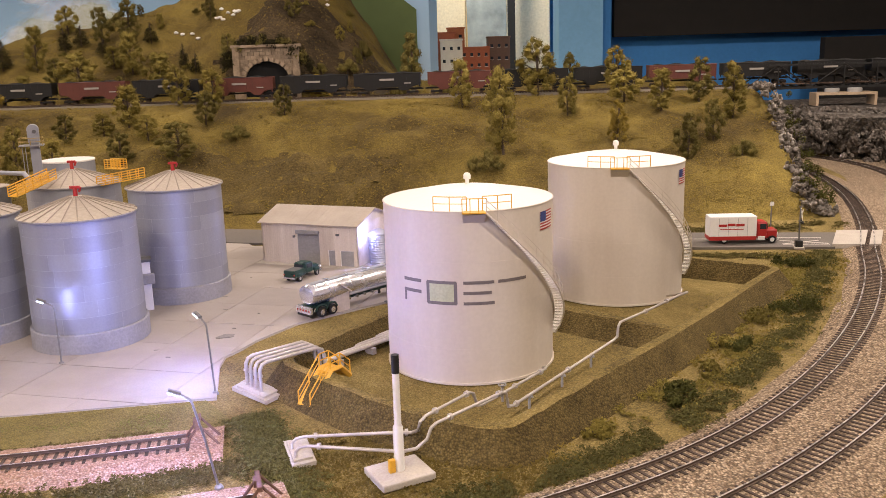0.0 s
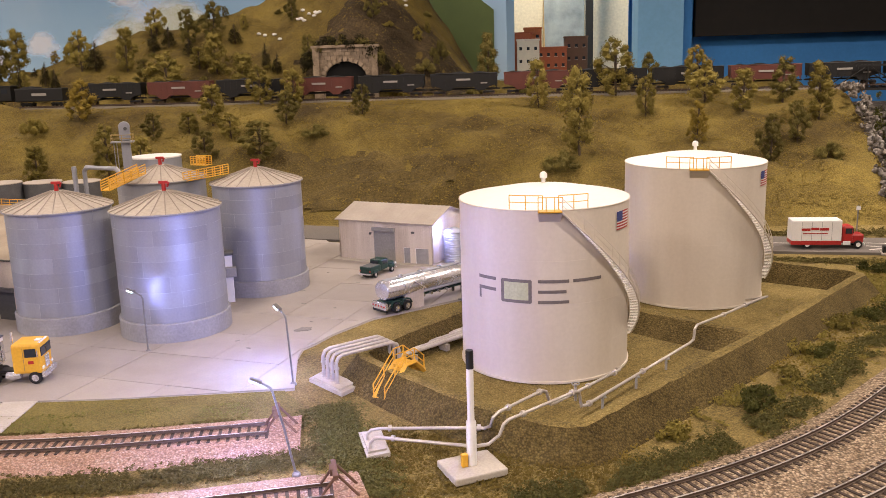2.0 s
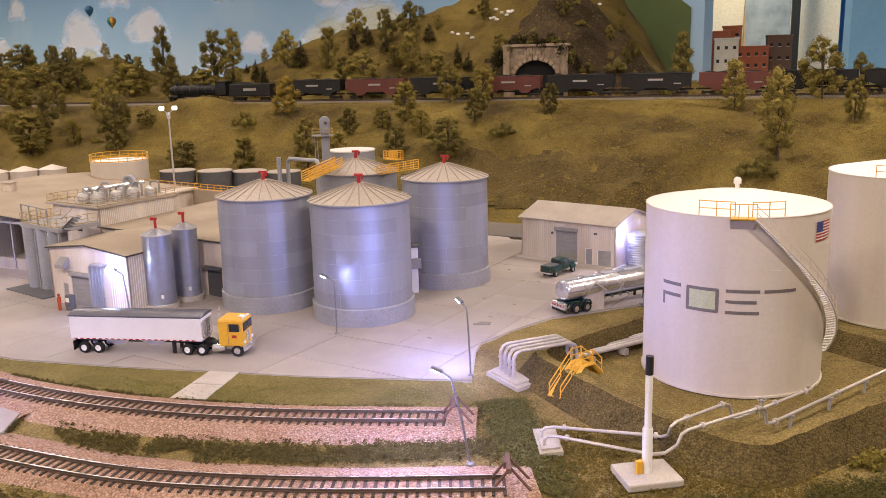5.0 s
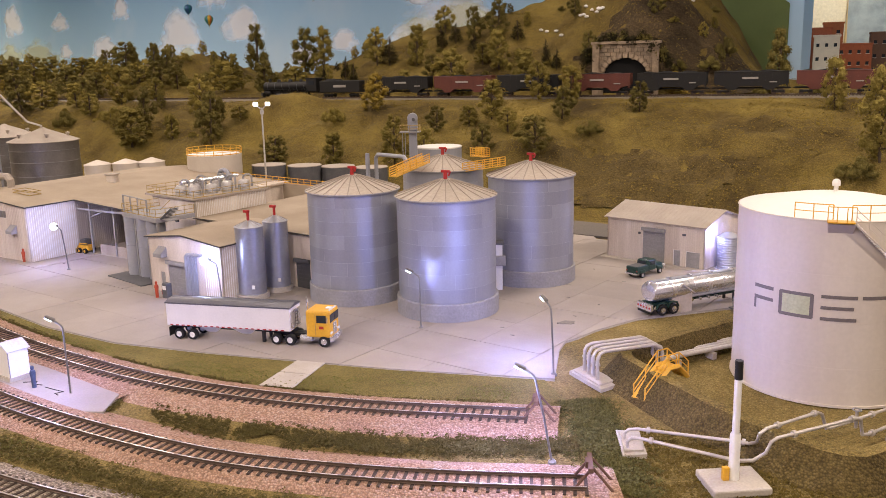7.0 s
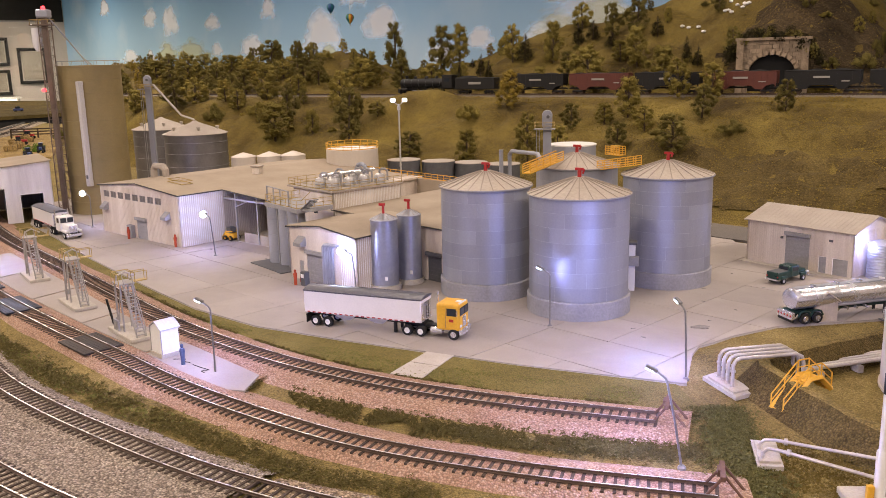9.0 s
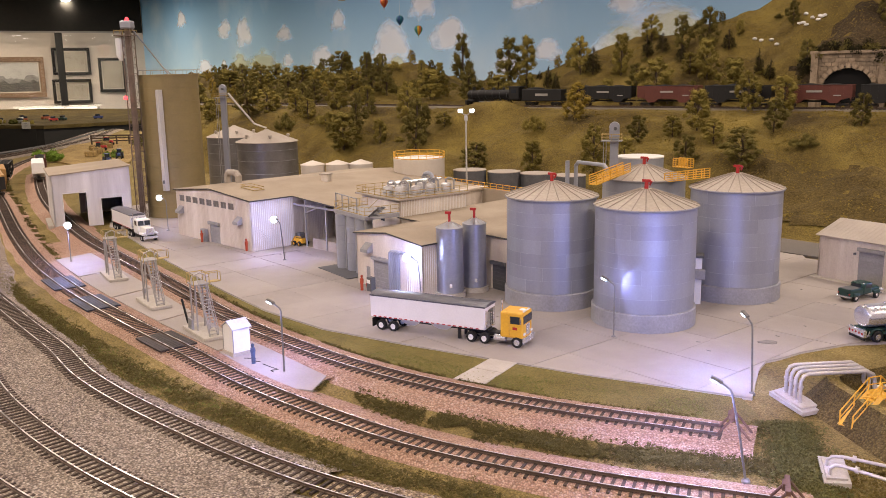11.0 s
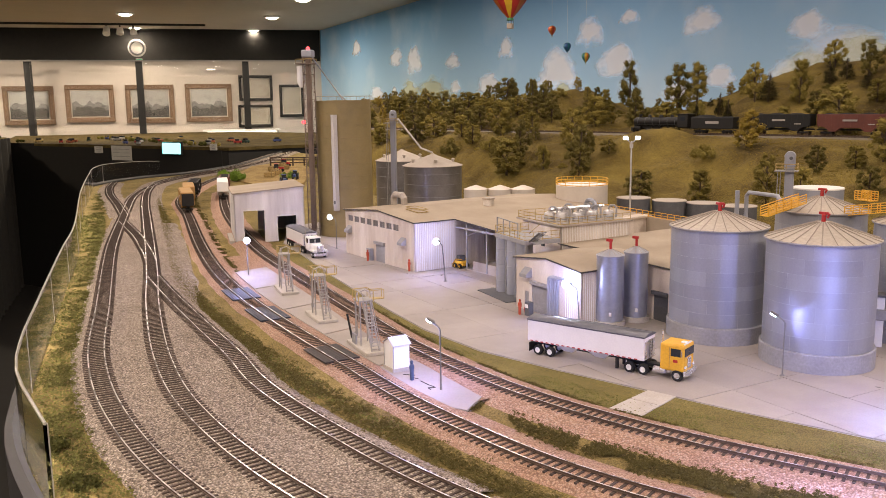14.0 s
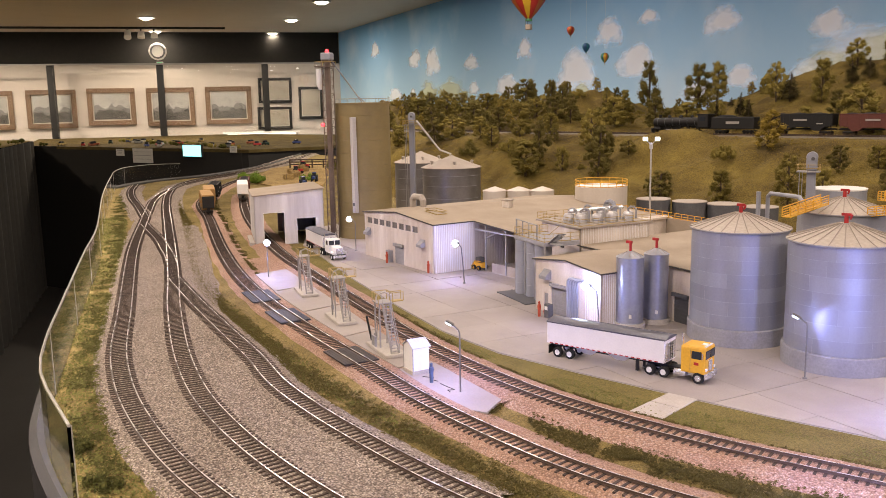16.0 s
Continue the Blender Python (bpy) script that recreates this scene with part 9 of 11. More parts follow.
for n, (s, z, w, h) in enumerate(CLOUDS + STROKES):
    bm = bmesh.new()
    bm.faces.new([bm.verts.new(p) for p in ((-w * 0.62, 0, -h * 0.62), (w * 0.62, 0, -h * 0.62), (w * 0.62, 0, h * 0.62), (-w * 0.62, 0, h * 0.62))])
    # a trace of depth gives the texture space its third axis
    c = part("painted_cloud" if n < len(CLOUDS) else "painted_trees", bm, m_cloud if n < len(CLOUDS) else m_strokes)
    c.visible_shadow = False
    p = on_wall(s, z, 0.005)
    c.matrix_world = pose(p.x, p.y, p.z, 0, 0, ang)
    tagged(c, "soft white cloud painted on the sky wall" if n < len(CLOUDS) else "pale yellow-green far trees painted on the sky wall", "mural", kind="structure")


# ---- hot-air balloons hung before the sky ----
m_balcol = [mat("balloon_" + n, c, None, 30, 0.6, bump=0.0) for n, c in (("red", (0.50, 0.04, 0.03)), ("yellow", (0.75, 0.48, 0.04)), ("green", (0.05, 0.22, 0.08)), ("blue", (0.04, 0.12, 0.28)), ("orange", (0.60, 0.16, 0.03)), ("teal", (0.03, 0.20, 0.25)))]


def balloon(x, y, z, R, cols, label):
    t = thing("hot_air_balloon", x, y, z, 20, label, "model balloon", "model hot-air balloons")
    prof = [(0.12, -1.12), (0.38, -0.84), (0.68, -0.45), (0.91, -0.02), (1.0, 0.35), (0.88, 0.78), (0.52, 1.10), (0.0, 1.22)]
    n = 12
    for k in range(n):
        bm = bmesh.new()
        ra = []
        for r, h in prof:
            ra.append([bm.verts.new((R * r * math.cos((k + j / 3) * math.tau / n), R * r * math.sin((k + j / 3) * math.tau / n), R * h)) for j in range(4)])
        for p, q in zip(ra, ra[1:]):
            for j in range(3):
                bm.faces.new((p[j], p[j + 1], q[j + 1], q[j]))
        part("gore", bm, m_balcol[cols[k % len(cols)]], t, smooth=True)
    part("skirt", lathe([(0.13 * R, -1.12 * R), (0.16 * R, -1.22 * R)], 12), m_balcol[2], t)
    part("basket", box(-0.12 * R, -0.12 * R, -1.58 * R, 0.12 * R, 0.12 * R, -1.36 * R, 0.02 * R), m_wallbrown, t)
    for sx in (-1, 1):
        for sy in (-1, 1):
            part("cord", rod((sx * 0.11 * R, sy * 0.11 * R, -1.38 * R), (sx * 0.10 * R, sy * 0.10 * R, -1.16 * R), 0.008 * R, 5), m_black, t)
    part("thread", rod((0, 0, 1.2 * R), (0, 0, CEIL - z), 0.0004, 4), m_white, t)


balloon(-2.70, 2.965, 0.785, 0.105, (0, 1, 0, 4), "large red and yellow model hot-air balloon on a thread")
balloon(-2.854, 3.449, 0.645, 0.020, (4, 0, 4), "small orange model hot-air balloon on a thread")
balloon(-2.794, 3.497, 0.560, 0.020, (3, 5, 3), "small blue model hot-air balloon on a thread")
balloon(-2.720, 3.554, 0.508, 0.021, (5, 1, 4, 2), "small striped model hot-air balloon on a thread")

# ---- far end of the hall ----
fd = (CORNER - FARL).normalized()
fn = Vector((fd.y, -fd.x, 0))
fang = math.degrees(math.atan2(fd.y, fd.x))


def far_thing(name, s, z, off, label, cat, group=""):
    p = FARL + fd * s + fn * off
    return thing(name, p.x, p.y, z, fang, label, cat, group)


t = far_thing("wall_band", 0, 0.80, 0.02, "black band of cloth along the top of the far wall", "drape")
tagged(t, kind="structure")
part("cloth", box(-0.5, -0.012, 0, 4.54, 0.0, CEIL - 0.80), m_blackcloth, t)
for s in (1.45, 2.555, 3.675):
    t = far_thing("display_post", s, 0, 0.30, "black post of the display case", "post", "display posts")
    part("post", box(-0.035, -0.03, FLOOR, 0.035, 0.03, 0.80, 0.004), m_black, t)
m_frame = mat("frame_brown", (0.20, 0.125, 0.075), (0.13, 0.08, 0.045), 30, 0.5)
m_photosky = mat("photo_sky", (0.42, 0.42, 0.41), (0.34, 0.34, 0.33), 6, 0.3, bump=0, spread=0.4)
m_photofar = mat("photo_far_land", (0.22, 0.22, 0.215), (0.15, 0.15, 0.15), 14, 0.3, bump=0)
m_photonear = mat("photo_near_land", (0.11, 0.108, 0.10), (0.05, 0.05, 0.048), 22, 0.3, bump=0)
m_photopale = mat("photo_pale", (0.40, 0.37, 0.31), (0.34, 0.31, 0.26), 9, 0.3, bump=0)
m_mat_ = mat("picture_mat", (0.60, 0.56, 0.50), None, 20, 0.8)
for s0, s1, z0, z1, m_ in ((0.60, 1.00, 0.115, 0.53, m_frame), (1.127, 1.638, 0.12, 0.535, m_frame), (1.749, 2.252, 0.14, 0.545, m_frame), (2.371, 2.887, 0.12, 0.543, m_frame), (3.007, 3.518, 0.125, 0.548, m_frame), (3.60, 3.98, 0.354, 0.64, m_black), (3.58, 3.97, 0.054, 0.309, m_black), (4.055, 4.335, 0.164, 0.534, m_black)):
    t = far_thing("framed_picture", s0, z0, 0.02, "framed grey landscape photograph on the far wall" if m_ is m_frame else "black framed pale print on the far wall", "picture", "pictures on the far wall")
    w, h = s1 - s0, z1 - z0
    e = 0.052 if m_ is m_frame else 0.030
    part("mat_board", box(0.01, -0.006, 0.01, w - 0.01, 0, h - 0.01), m_mat_, t)
    fr = part("frame", box(0, -0.030, 0, w, -0.004, e, 0.004), m_, t, "moulded frame")
    part("top_rail", box(0, -0.030, h - e, w, -0.004, h, 0.004), m_, fr)
    for x_ in (0, w - e):
        part("stile", box(x_, -0.0296, e, x_ + e, -0.004, h - e, 0.004), m_, fr)
    u0, u1, v0, v1 = e + 0.012, w - e - 0.012, e + 0.012, h - e - 0.012
    ph = part("photograph", box(u0, -0.011, v0, u1, -0.006, v1), m_photosky if m_ is m_frame else m_photopale, t, "faded grey photograph")
    if m_ is m_frame:
        # land below the sky, in two tones
        for name, q, m2, dy in (("far_land", 0.52, m_photofar, 0.0118), ("near_land", 0.34, m_photonear, 0.0126)):
            ridge = [(u0 + (u1 - u0) * i / 16, v0 + (v1 - v0) * (q + 0.22 * noise.noise((i * 0.35 + s0 * 3, q * 9, 0)) + 0.10 * noise.noise((i * 1.3, s0 * 5, q)))) for i in range(17)]
            bm = bmesh.new()
            bm.faces.new([bm.verts.new((x_, -dy, z_)) for x_, z_ in [(u0, v0), (u1, v0)] + ridge[::-1]])
            part(name, bm, m2, ph)

m_pane = glass("case_glass", (0.98, 0.98, 0.98), 0.0)
m_pane.node_tree.nodes["Principled BSDF"].inputs["IOR"].default_value = 1.5
t = far_thing("display_glass", -0.4, 0.02, 0.36, "clear glass front of the display case", "glass")
for s0, s1 in ((0, 1.82), (1.88, 2.92), (2.99, 4.04), (4.11, 4.7)):
    g_ = part("pane", box(s0, -0.003, 0, s1, 0.003, 0.76), m_pane, t)
    g_.visible_shadow = False
part("top_channel", box(0, -0.008, 0.76, 4.7, 0.008, 0.775), m_grey, t)

# far layout table with its black drape, papers and a small screen
far_table = [(-7.9, 2.29), (-7.45, 2.408), (-5.30, 2.975), (-5.2, 3.6), (-5.9, 4.4), (-7.2, 5.2), (-8.9, 4.9), (-9.8, 3.0)]
tagged(part("far_table", prism(far_table, -0.010, 0.012), m_soilpale), "scenery covered table at the hall's far end", "table", kind="structure")
tagged(part("far_drape", prism([(x * 0.985 - 0.09, y * 0.985 + 0.045) for x, y in far_table], FLOOR, -0.010), m_blackcloth), "black cloth below the far table", "drape", kind="structure")
ta, tb_ = Vector((-7.45, 2.408, 0)), Vector((-5.355, 2.961, 0))
td = (tb_ - ta).normalized()
tn = Vector((td.y, -td.x, 0))
tang = math.degrees(math.atan2(td.y, td.x))
tagged(part("table_front", box(-0.4, 0.0, -0.30, 2.15, 0.02, 0.012), m_blackcloth), "black front board of the far table", "board", kind="structure").matrix_world = pose(ta.x, ta.y, 0, 0, 0, tang)
m_paper = mat("paper", (0.70, 0.68, 0.64), None, 40, 0.8)
for s0, s1, z0, z1 in ((0.983, 1.214, -0.101, 0.008), (0.783, 0.88, -0.051, 0.0), (2.043, 2.112, -0.01, 0.035)):
    t = thing("notice", ta.x + td.x * s0, ta.y + td.y * s0, 0, tang, "white paper notice pinned to the black front board", "notice", "notices")
    part("sheet", box(0, -0.006, z0, s1 - s0, -0.003, z1), m_paper, t)
    for k in range(3):
        part("text_bar", box(0.02, -0.0075, z1 - (k + 1) * (z1 - z0) / 4, s1 - s0 - 0.02, -0.0065, z1 - (k + 1) * (z1 - z0) / 4 + 0.003), m_grey, t)
t = thing("screen", ta.x + td.x * 1.575, ta.y + td.y * 1.575, 0, tang, "small glowing cyan screen on the black front board", "screen")
part("case", box(-0.008, -0.02, -0.05, 0.198, -0.003, 0.045, 0.003), m_black, t)
part("display", box(0, -0.022, -0.042, 0.19, -0.0205, 0.037), glow("screen_cyan", (0.35, 0.95, 0.95), 2.0), t)

# layout along the left side of the aisle
lt = [(-4.3, 0.72), (-7.7, 2.28), (-9.6, 1.9), (-9.6, -1.2), (-5.2, -1.2)]
tagged(part("left_table", prism(lt, 0.045, 0.06), m_ground), "scenery table along the aisle's far side", "table", kind="structure")
bm = bmesh.new()
prev = None
for k in range(121):
    p = Vector((-4.3, 0.72, 0)).lerp(Vector((-7.75, 2.30, 0)), k / 120)
    o = 0.02 + 0.018 * math.sin(k * 1.15)
    row = [bm.verts.new((p.x + 0.42 * o, p.y + 0.9 * o, z)) for z in (0.055, FLOOR)]
    if prev:
        bm.faces.new((prev[0], row[0], row[1], prev[1]))
    prev = row
tagged(part("aisle_drape", bm, m_drape, smooth=True), "black pleated drape along the aisle", "drape", kind="structure")

m_weedfar = leafy("far_weed", (0.24, 0.22, 0.05), (0.09, 0.085, 0.02))
# small models standing on the far tables
rnd = random.Random(21)
pal = [m_white, m_yellowdirty, m_red, m_grey, m_brickred, m_green, m_flagblue]
for k in range(46):
    if k < 26:
        f = rnd.random()
        p = ta + td * (-0.2 + 2.3 * f) - tn * rnd.uniform(0.06, 0.9)
        z0 = 0.012
    else:
        f = rnd.random()
        p = Vector((-4.6, 0.86, 0)).lerp(Vector((-7.4, 2.1, 0)), f) + Vector((-0.42, -0.9, 0)) * rnd.uniform(0.06, 0.4)
        z0 = 0.06
    t = thing("model_car", p.x, p.y, z0, rnd.uniform(0, 180), "tiny coloured model vehicle on a far table", "model vehicle", "far model vehicles")
    m_ = pal[k % len(pal)]
    w = rnd.uniform(0.05, 0.09)
    part("body", box(-w / 2, -0.014, 0.006, w / 2, 0.014, 0.022, 0.003), m_, t)
    part("cabin", box(-w * 0.3, -0.012, 0.021, w * 0.2, 0.012, 0.036, 0.004), m_window, t)
    for s in (-1, 1):
        for x_ in (-w * 0.3, w * 0.3):
            part("wheel", rod((x_, s * 0.014, 0.006), (x_, s * 0.011, 0.006), 0.006, 10), m_rubber, t)

for k in range(22):
    p = ta + td * (-0.25 + 2.4 * (k * 0.618 % 1)) - tn * (0.05 + 0.8 * (k * 0.377 % 1)) if k < 15 else Vector((-4.5, 0.90, 0)).lerp(Vector((-7.3, 2.15, 0)), (k * 0.618) % 1) + Vector((-0.42, -0.9, 0)) * 0.08
    t = thing("table_bush", p.x, p.y, 0.012 if k < 15 else 0.06, k * 47, "small green foam bush on a far table", "bush", "bushes on the far tables")
    V, F_ = [], []
    r_ = random.Random(k + 700)
    foam_clumps(r_, [(Vector((r_.uniform(-0.05, 0.05), r_.uniform(-0.03, 0.03), 0.016)), r_.uniform(0.016, 0.028)) for _ in range(5)], V, F_)
    mesh("foliage", [Vector((v.x, v.y, max(0.0, v.z))) for v in V], F_, (m_bush, m_weedfar, m_leaf)[k % 3], t)

# ceiling lamps of the far hall
m_can = glow("far_lamp_disc", (1.0, 0.86, 0.66), 60)
FARCANS = [(-7.91, 3.46, 26), (-9.20, 4.12, 5), (-8.78, 5.33, 5), (-7.39, 4.70, 14), (-6.03, 4.13, 9), (-4.6, 2.9, 17), (-9.1, 2.2, 26), (-7.0, 0.5, 24)]
for lx, ly, watts in FARCANS:
    t = thing("far_ceiling_lamp", lx, ly, CEIL, 0, "glowing round recessed ceiling lamp", "lamp", "far ceiling lamps")
    part("rim", lathe([(0.062, 0), (0.078, -0.001), (0.080, -0.012), (0.062, -0.014)], 28), m_white, t)
    part("disc", lathe([(0, -0.030), (0.030, -0.027), (0.052, -0.016), (0.062, -0.004)], 28), m_can, t)
    data = bpy.data.lights.new("far_can_light", "AREA")
    data.shape, data.size, data.energy, data.color = "DISK", 0.12, watts, (1.0, 0.82, 0.62)
    new("far_can_light", data).location = (lx, ly, CEIL - 0.04)
tr_ = thing("track_light", -9.0, 3.6, CEIL, 62, "black ceiling track with white spot heads", "lamp")
part("rail", box(-1.1, -0.015, -0.02, 1.1, 0.015, 0), m_black, tr_)
for k in range(3):
    h = part("spot_head", rod((0.12 + 0.13 * k, 0, -0.05), (0.12 + 0.13 * k, -0.05 + 0.03 * k, -0.11), 0.030, 16, r2=0.038), m_white, tr_)
    part("stem", rod((0.12 + 0.13 * k, 0, 0), (0.12 + 0.13 * k, 0, -0.06), 0.008, 8), m_black, h)

# clutter of the far end: clock, exit sign, shelves, flowers
t = far_thing("wall_clock", 2.54, 0.93, 0.20, "round white wall clock below the ceiling", "clock")
part("dial", rod((0, -0.02, 0), (0, 0.0, 0), 0.095, 28), m_white, t)
part("rim", tube([(0.070 * math.cos(a * math.tau / 24), -0.02, 0.070 * math.sin(a * math.tau / 24)) for a in range(24)], 0.010, 6, closed=True), m_greydark, t)
t = far_thing("exit_sign", 2.555, 0.72, 0.20, "small green lit sign on the black post", "sign")
part("case", box(-0.035, -0.02, 0, 0.035, 0, 0.10, 0.004), m_white, t)
part("panel", box(-0.028, -0.023, 0.008, 0.028, -0.0205, 0.092), glow("sign_green", (0.10, 0.55, 0.30), 0.35), t)
t = far_thing("display_shelf", 3.18, 0.02, 0.25, "long white display shelf with pale strip light", "shelf")
part("board", box(0, -0.10, 0.0, 0.85, 0.10, 0.018, 0.003), m_white, t)
part("light_strip", box(0.05, -0.105, -0.02, 0.80, -0.09, -0.002), glow("strip_white", (1.0, 0.93, 0.82), 1.0), t)
for k in range(5):
    part("bracket", box(0.02 + 0.20 * k, -0.02, -0.05, 0.035 + 0.20 * k, 0.02, 0.0), m_grey, t)
for k in range(7):
    p = Vector((-4.55 - 0.30 * k, 1.02 + 0.115 * k, 0.06)) + Vector((-0.42, -0.9, 0)) * (0.10 + 0.12 * (k * 0.618 % 1))
    r_ = random.Random(k + 400)
    t = thing("flower_tuft", p.x, p.y, 0.06, 0, "tuft of orange autumn foliage on the aisle table", "plant", "orange tufts")
    bm = bmesh.new()
    for q in range(16):
        bmesh.ops.create_icosphere(bm, subdivisions=1, radius=r_.uniform(0.008, 0.016), matrix=Matrix.Translation((r_.uniform(-0.04, 0.04), r_.uniform(-0.03, 0.03), 0.012 + r_.uniform(0, 0.035))))
    part("blossom", bm, m_balcol[4] if k % 3 else m_white, t)

# ---- clear guard along the layout's far edge ----
gpts = spline([(-0.60, 0.166), (-0.748, 0.193), (-0.85, 0.229), (-1.0, 0.293), (-1.387, 0.461), (-1.603, 0.558), (-2.334, 0.850), (-2.955, 1.115), (-3.2, 1.225), (-3.40, 1.36), (-3.45, 1.50), (-3.36, 1.60)], 0.05)
gd = thing("clear_guard", 0, 0, 0, 0, "clear acrylic guard panels along the layout's edge", "guard")
m_acryl = glass("clear_acrylic", (0.97, 0.98, 0.97), 0.04)
# opaque pale colour imitates light caught in the acrylic's edges
m_edge = mat("acrylic_edge_lit", (0.36, 0.34, 0.30), (0.26, 0.245, 0.21), 40, 0.35, bump=0.0)
step_ = 6
for k in range(0, len(gpts) - step_, step_):
    seg_ = gpts[k:k + step_ + 1]
    V, F_ = [], []
    nn = normals(seg_)
    for p, n in zip(seg_, nn):
        for d in (0, 0.003):
            for z in (0.0, 0.066):
                V.append((p.x + n.x * d, p.y + n.y * d, z))
    for i in range(len(seg_) - 1):
        a = i * 4
        F_ += [(a, a + 4, a + 5, a + 1), (a + 2, a + 3, a + 7, a + 6), (a + 1, a + 5, a + 7, a + 3), (a, a + 2, a + 6, a + 4)]
    pn = mesh("panel", V, F_, m_acryl, gd)
    pn.visible_shadow = False
    part("edge_strip", tube([(p.x + n.x * 0.0015, p.y + n.y * 0.0015, 0.0668) for p, n in zip(seg_, nn)], 0.0013, 5), m_edge, gd, "pale strip in the colour of the panel's lit edge")
    part("joint", rod((seg_[0].x, seg_[0].y, 0.0), (seg_[0].x, seg_[0].y, 0.067), 0.0005, 5), m_edge, gd)


# bare brown soil round the tunnel
m_soil = stony("dark_soil", [(0.022, 0.015, 0.008), (0.05, 0.035, 0.017), (0.08, 0.056, 0.027), (0.13, 0.092, 0.045)], 260, 10, 0.6, 1.0, shift=0.3)


def soil_patch(x0, y0, x1, y1, cx, cy, rx, ry, label, skip=None, material=None):
    V, F_, idx = [], [], {}
    for i in range(64):
        for j in range(44):
            x_, y_ = x0 + (x1 - x0) * i / 63, y0 + (y1 - y0) * j / 43
            e = ((x_ - cx) / rx) ** 2 + ((y_ - cy) / ry) ** 2 + 0.35 * noise.noise((x_ * 11, y_ * 11, 3)) + 0.25 * noise.noise((x_ * 40, y_ * 40, 5))
            if e < 1.0 and not (skip and skip(x_, y_)):
                idx[i, j] = len(V)
                V.append((x_, y_, hill(x_, y_) + 0.0012 + 0.0045 * noise.noise((x_ * 45, y_ * 45, 1))))
    for i, j in idx:
        q = [idx.get(k) for k in ((i, j), (i + 1, j), (i + 1, j + 1), (i, j + 1))]
        if None not in q:
            F_.append(tuple(q))
    tagged(mesh("soil_patch", V, F_, material or m_soil, smooth=True), label, "soil", kind="structure")


soil_patch(-0.66, 2.212, -0.06, 2.612, -0.30, 2.27, 0.26, 0.22, "dark brown bare soil round the tunnel portal", lambda x, y: abs(x + 0.415) <= 0.09 and y <= 2.222)
soil_patch(-0.62, 1.50, -0.05, 1.80, -0.34, 1.63, 0.22, 0.10, "dull brown bare soil low on the hillside", None, m_soilpale)

m_brightbush = leafy("bright_green_foam", (0.20, 0.30, 0.04), (0.07, 0.12, 0.018))

# ---- farm scenery beyond the sidings ----
m_straw = stony("straw_field", [(0.20, 0.13, 0.045), (0.33, 0.22, 0.08), (0.44, 0.31, 0.12), (0.55, 0.41, 0.18)], 500, 9, 0.6, 1.0)
tagged(part("straw_field", prism([(-3.05, 1.70), (-2.67, 1.61), (-2.64, 1.77), (-3.20, 2.20), (-3.90, 2.66), (-3.60, 2.13)], -0.002, 0.005), m_straw), "straw-coloured field on the layout's far part", "field", kind="structure")
m_tblue = mat("tractor_blue", (0.03, 0.06, 0.20), None, 80, 0.4, bump=0)


def tractor(x, y, rz, m_, label):
    t = thing("tractor", x, y, 0.005, rz, label, "tractor", "farm tractors")
    t.scale = (0.75, 0.75, 0.75)
    part("bonnet", box(0.002, -0.006, 0.014, 0.034, 0.006, 0.028, 0.002), m_, t)
    part("cab", box(-0.020, -0.009, 0.018, 0.003, 0.009, 0.044, 0.002), m_window, t)
    part("roof", box(-0.022, -0.010, 0.044, 0.005, 0.010, 0.047, 0.001), m_, t)
    for s in (-1, 1):
        w = part("rear_wheel", rod((-0.010, s * 0.009, 0.016), (-0.010, s * 0.017, 0.016), 0.016, 18), m_rubber, t)
        part("hub", rod((-0.010, s * 0.0168, 0.016), (-0.010, s * 0.0178, 0.016), 0.007, 12), m_, w)
        part("front_wheel", rod((0.026, s * 0.008, 0.009), (0.026, s * 0.013, 0.009), 0.009, 14), m_rubber, t)


tractor(-3.45, 2.22, 20, m_red, "red model farm tractor on the straw field")
tractor(-3.20, 2.02, 50, m_red, "red model farm tractor on the straw field")
tractor(-2.80, 1.84, -40, m_tblue, "blue model farm tractor beside the field")
tractor(-2.66, 1.70, -20, m_tblue, "blue model farm tractor beside the field")
fe = thing("wooden_fence", -3.55, 2.20, 0.004, 40, "rough brown wooden rail fence round the field", "fence")
for k in range(10):
    part("post", box(0.055 * k, -0.003, 0, 0.055 * k + 0.006, 0.003, 0.042), m_bark, fe)
for z_ in (0.014, 0.026, 0.037):
    part("rail", box(0, -0.0045, z_, 0.50, -0.003, z_ + 0.005), m_bark, fe)


for k, (x_, y_, r0, m_) in enumerate(((-3.02, 1.700, 0.045, m_brightbush), (-2.93, 1.665, 0.035, m_brightbush), (-2.86, 1.86, 0.030, m_brightbush), (-3.25, 2.25, 0.05, m_weedfar))):
    r_ = random.Random(k + 800)
    t = thing("farm_bush", x_, y_, 0.004, k * 50, "bright green foam bush in the farm scene", "bush", "farm bushes")
    blobs = [(Vector((r_.uniform(-1, 1) * r0, r_.uniform(-0.7, 0.7) * r0, r0 * r_.uniform(0.2, 0.6))), r0 * r_.uniform(0.3, 0.5)) for _ in range(9)]
    V, F_ = leaf_cloud(r_, blobs, 900, 0.005)
    foam_clumps(r_, blobs, V, F_)
    mesh("foliage", [Vector((v.x, v.y, max(0.0, v.z))) for v in V], F_, m_, t)
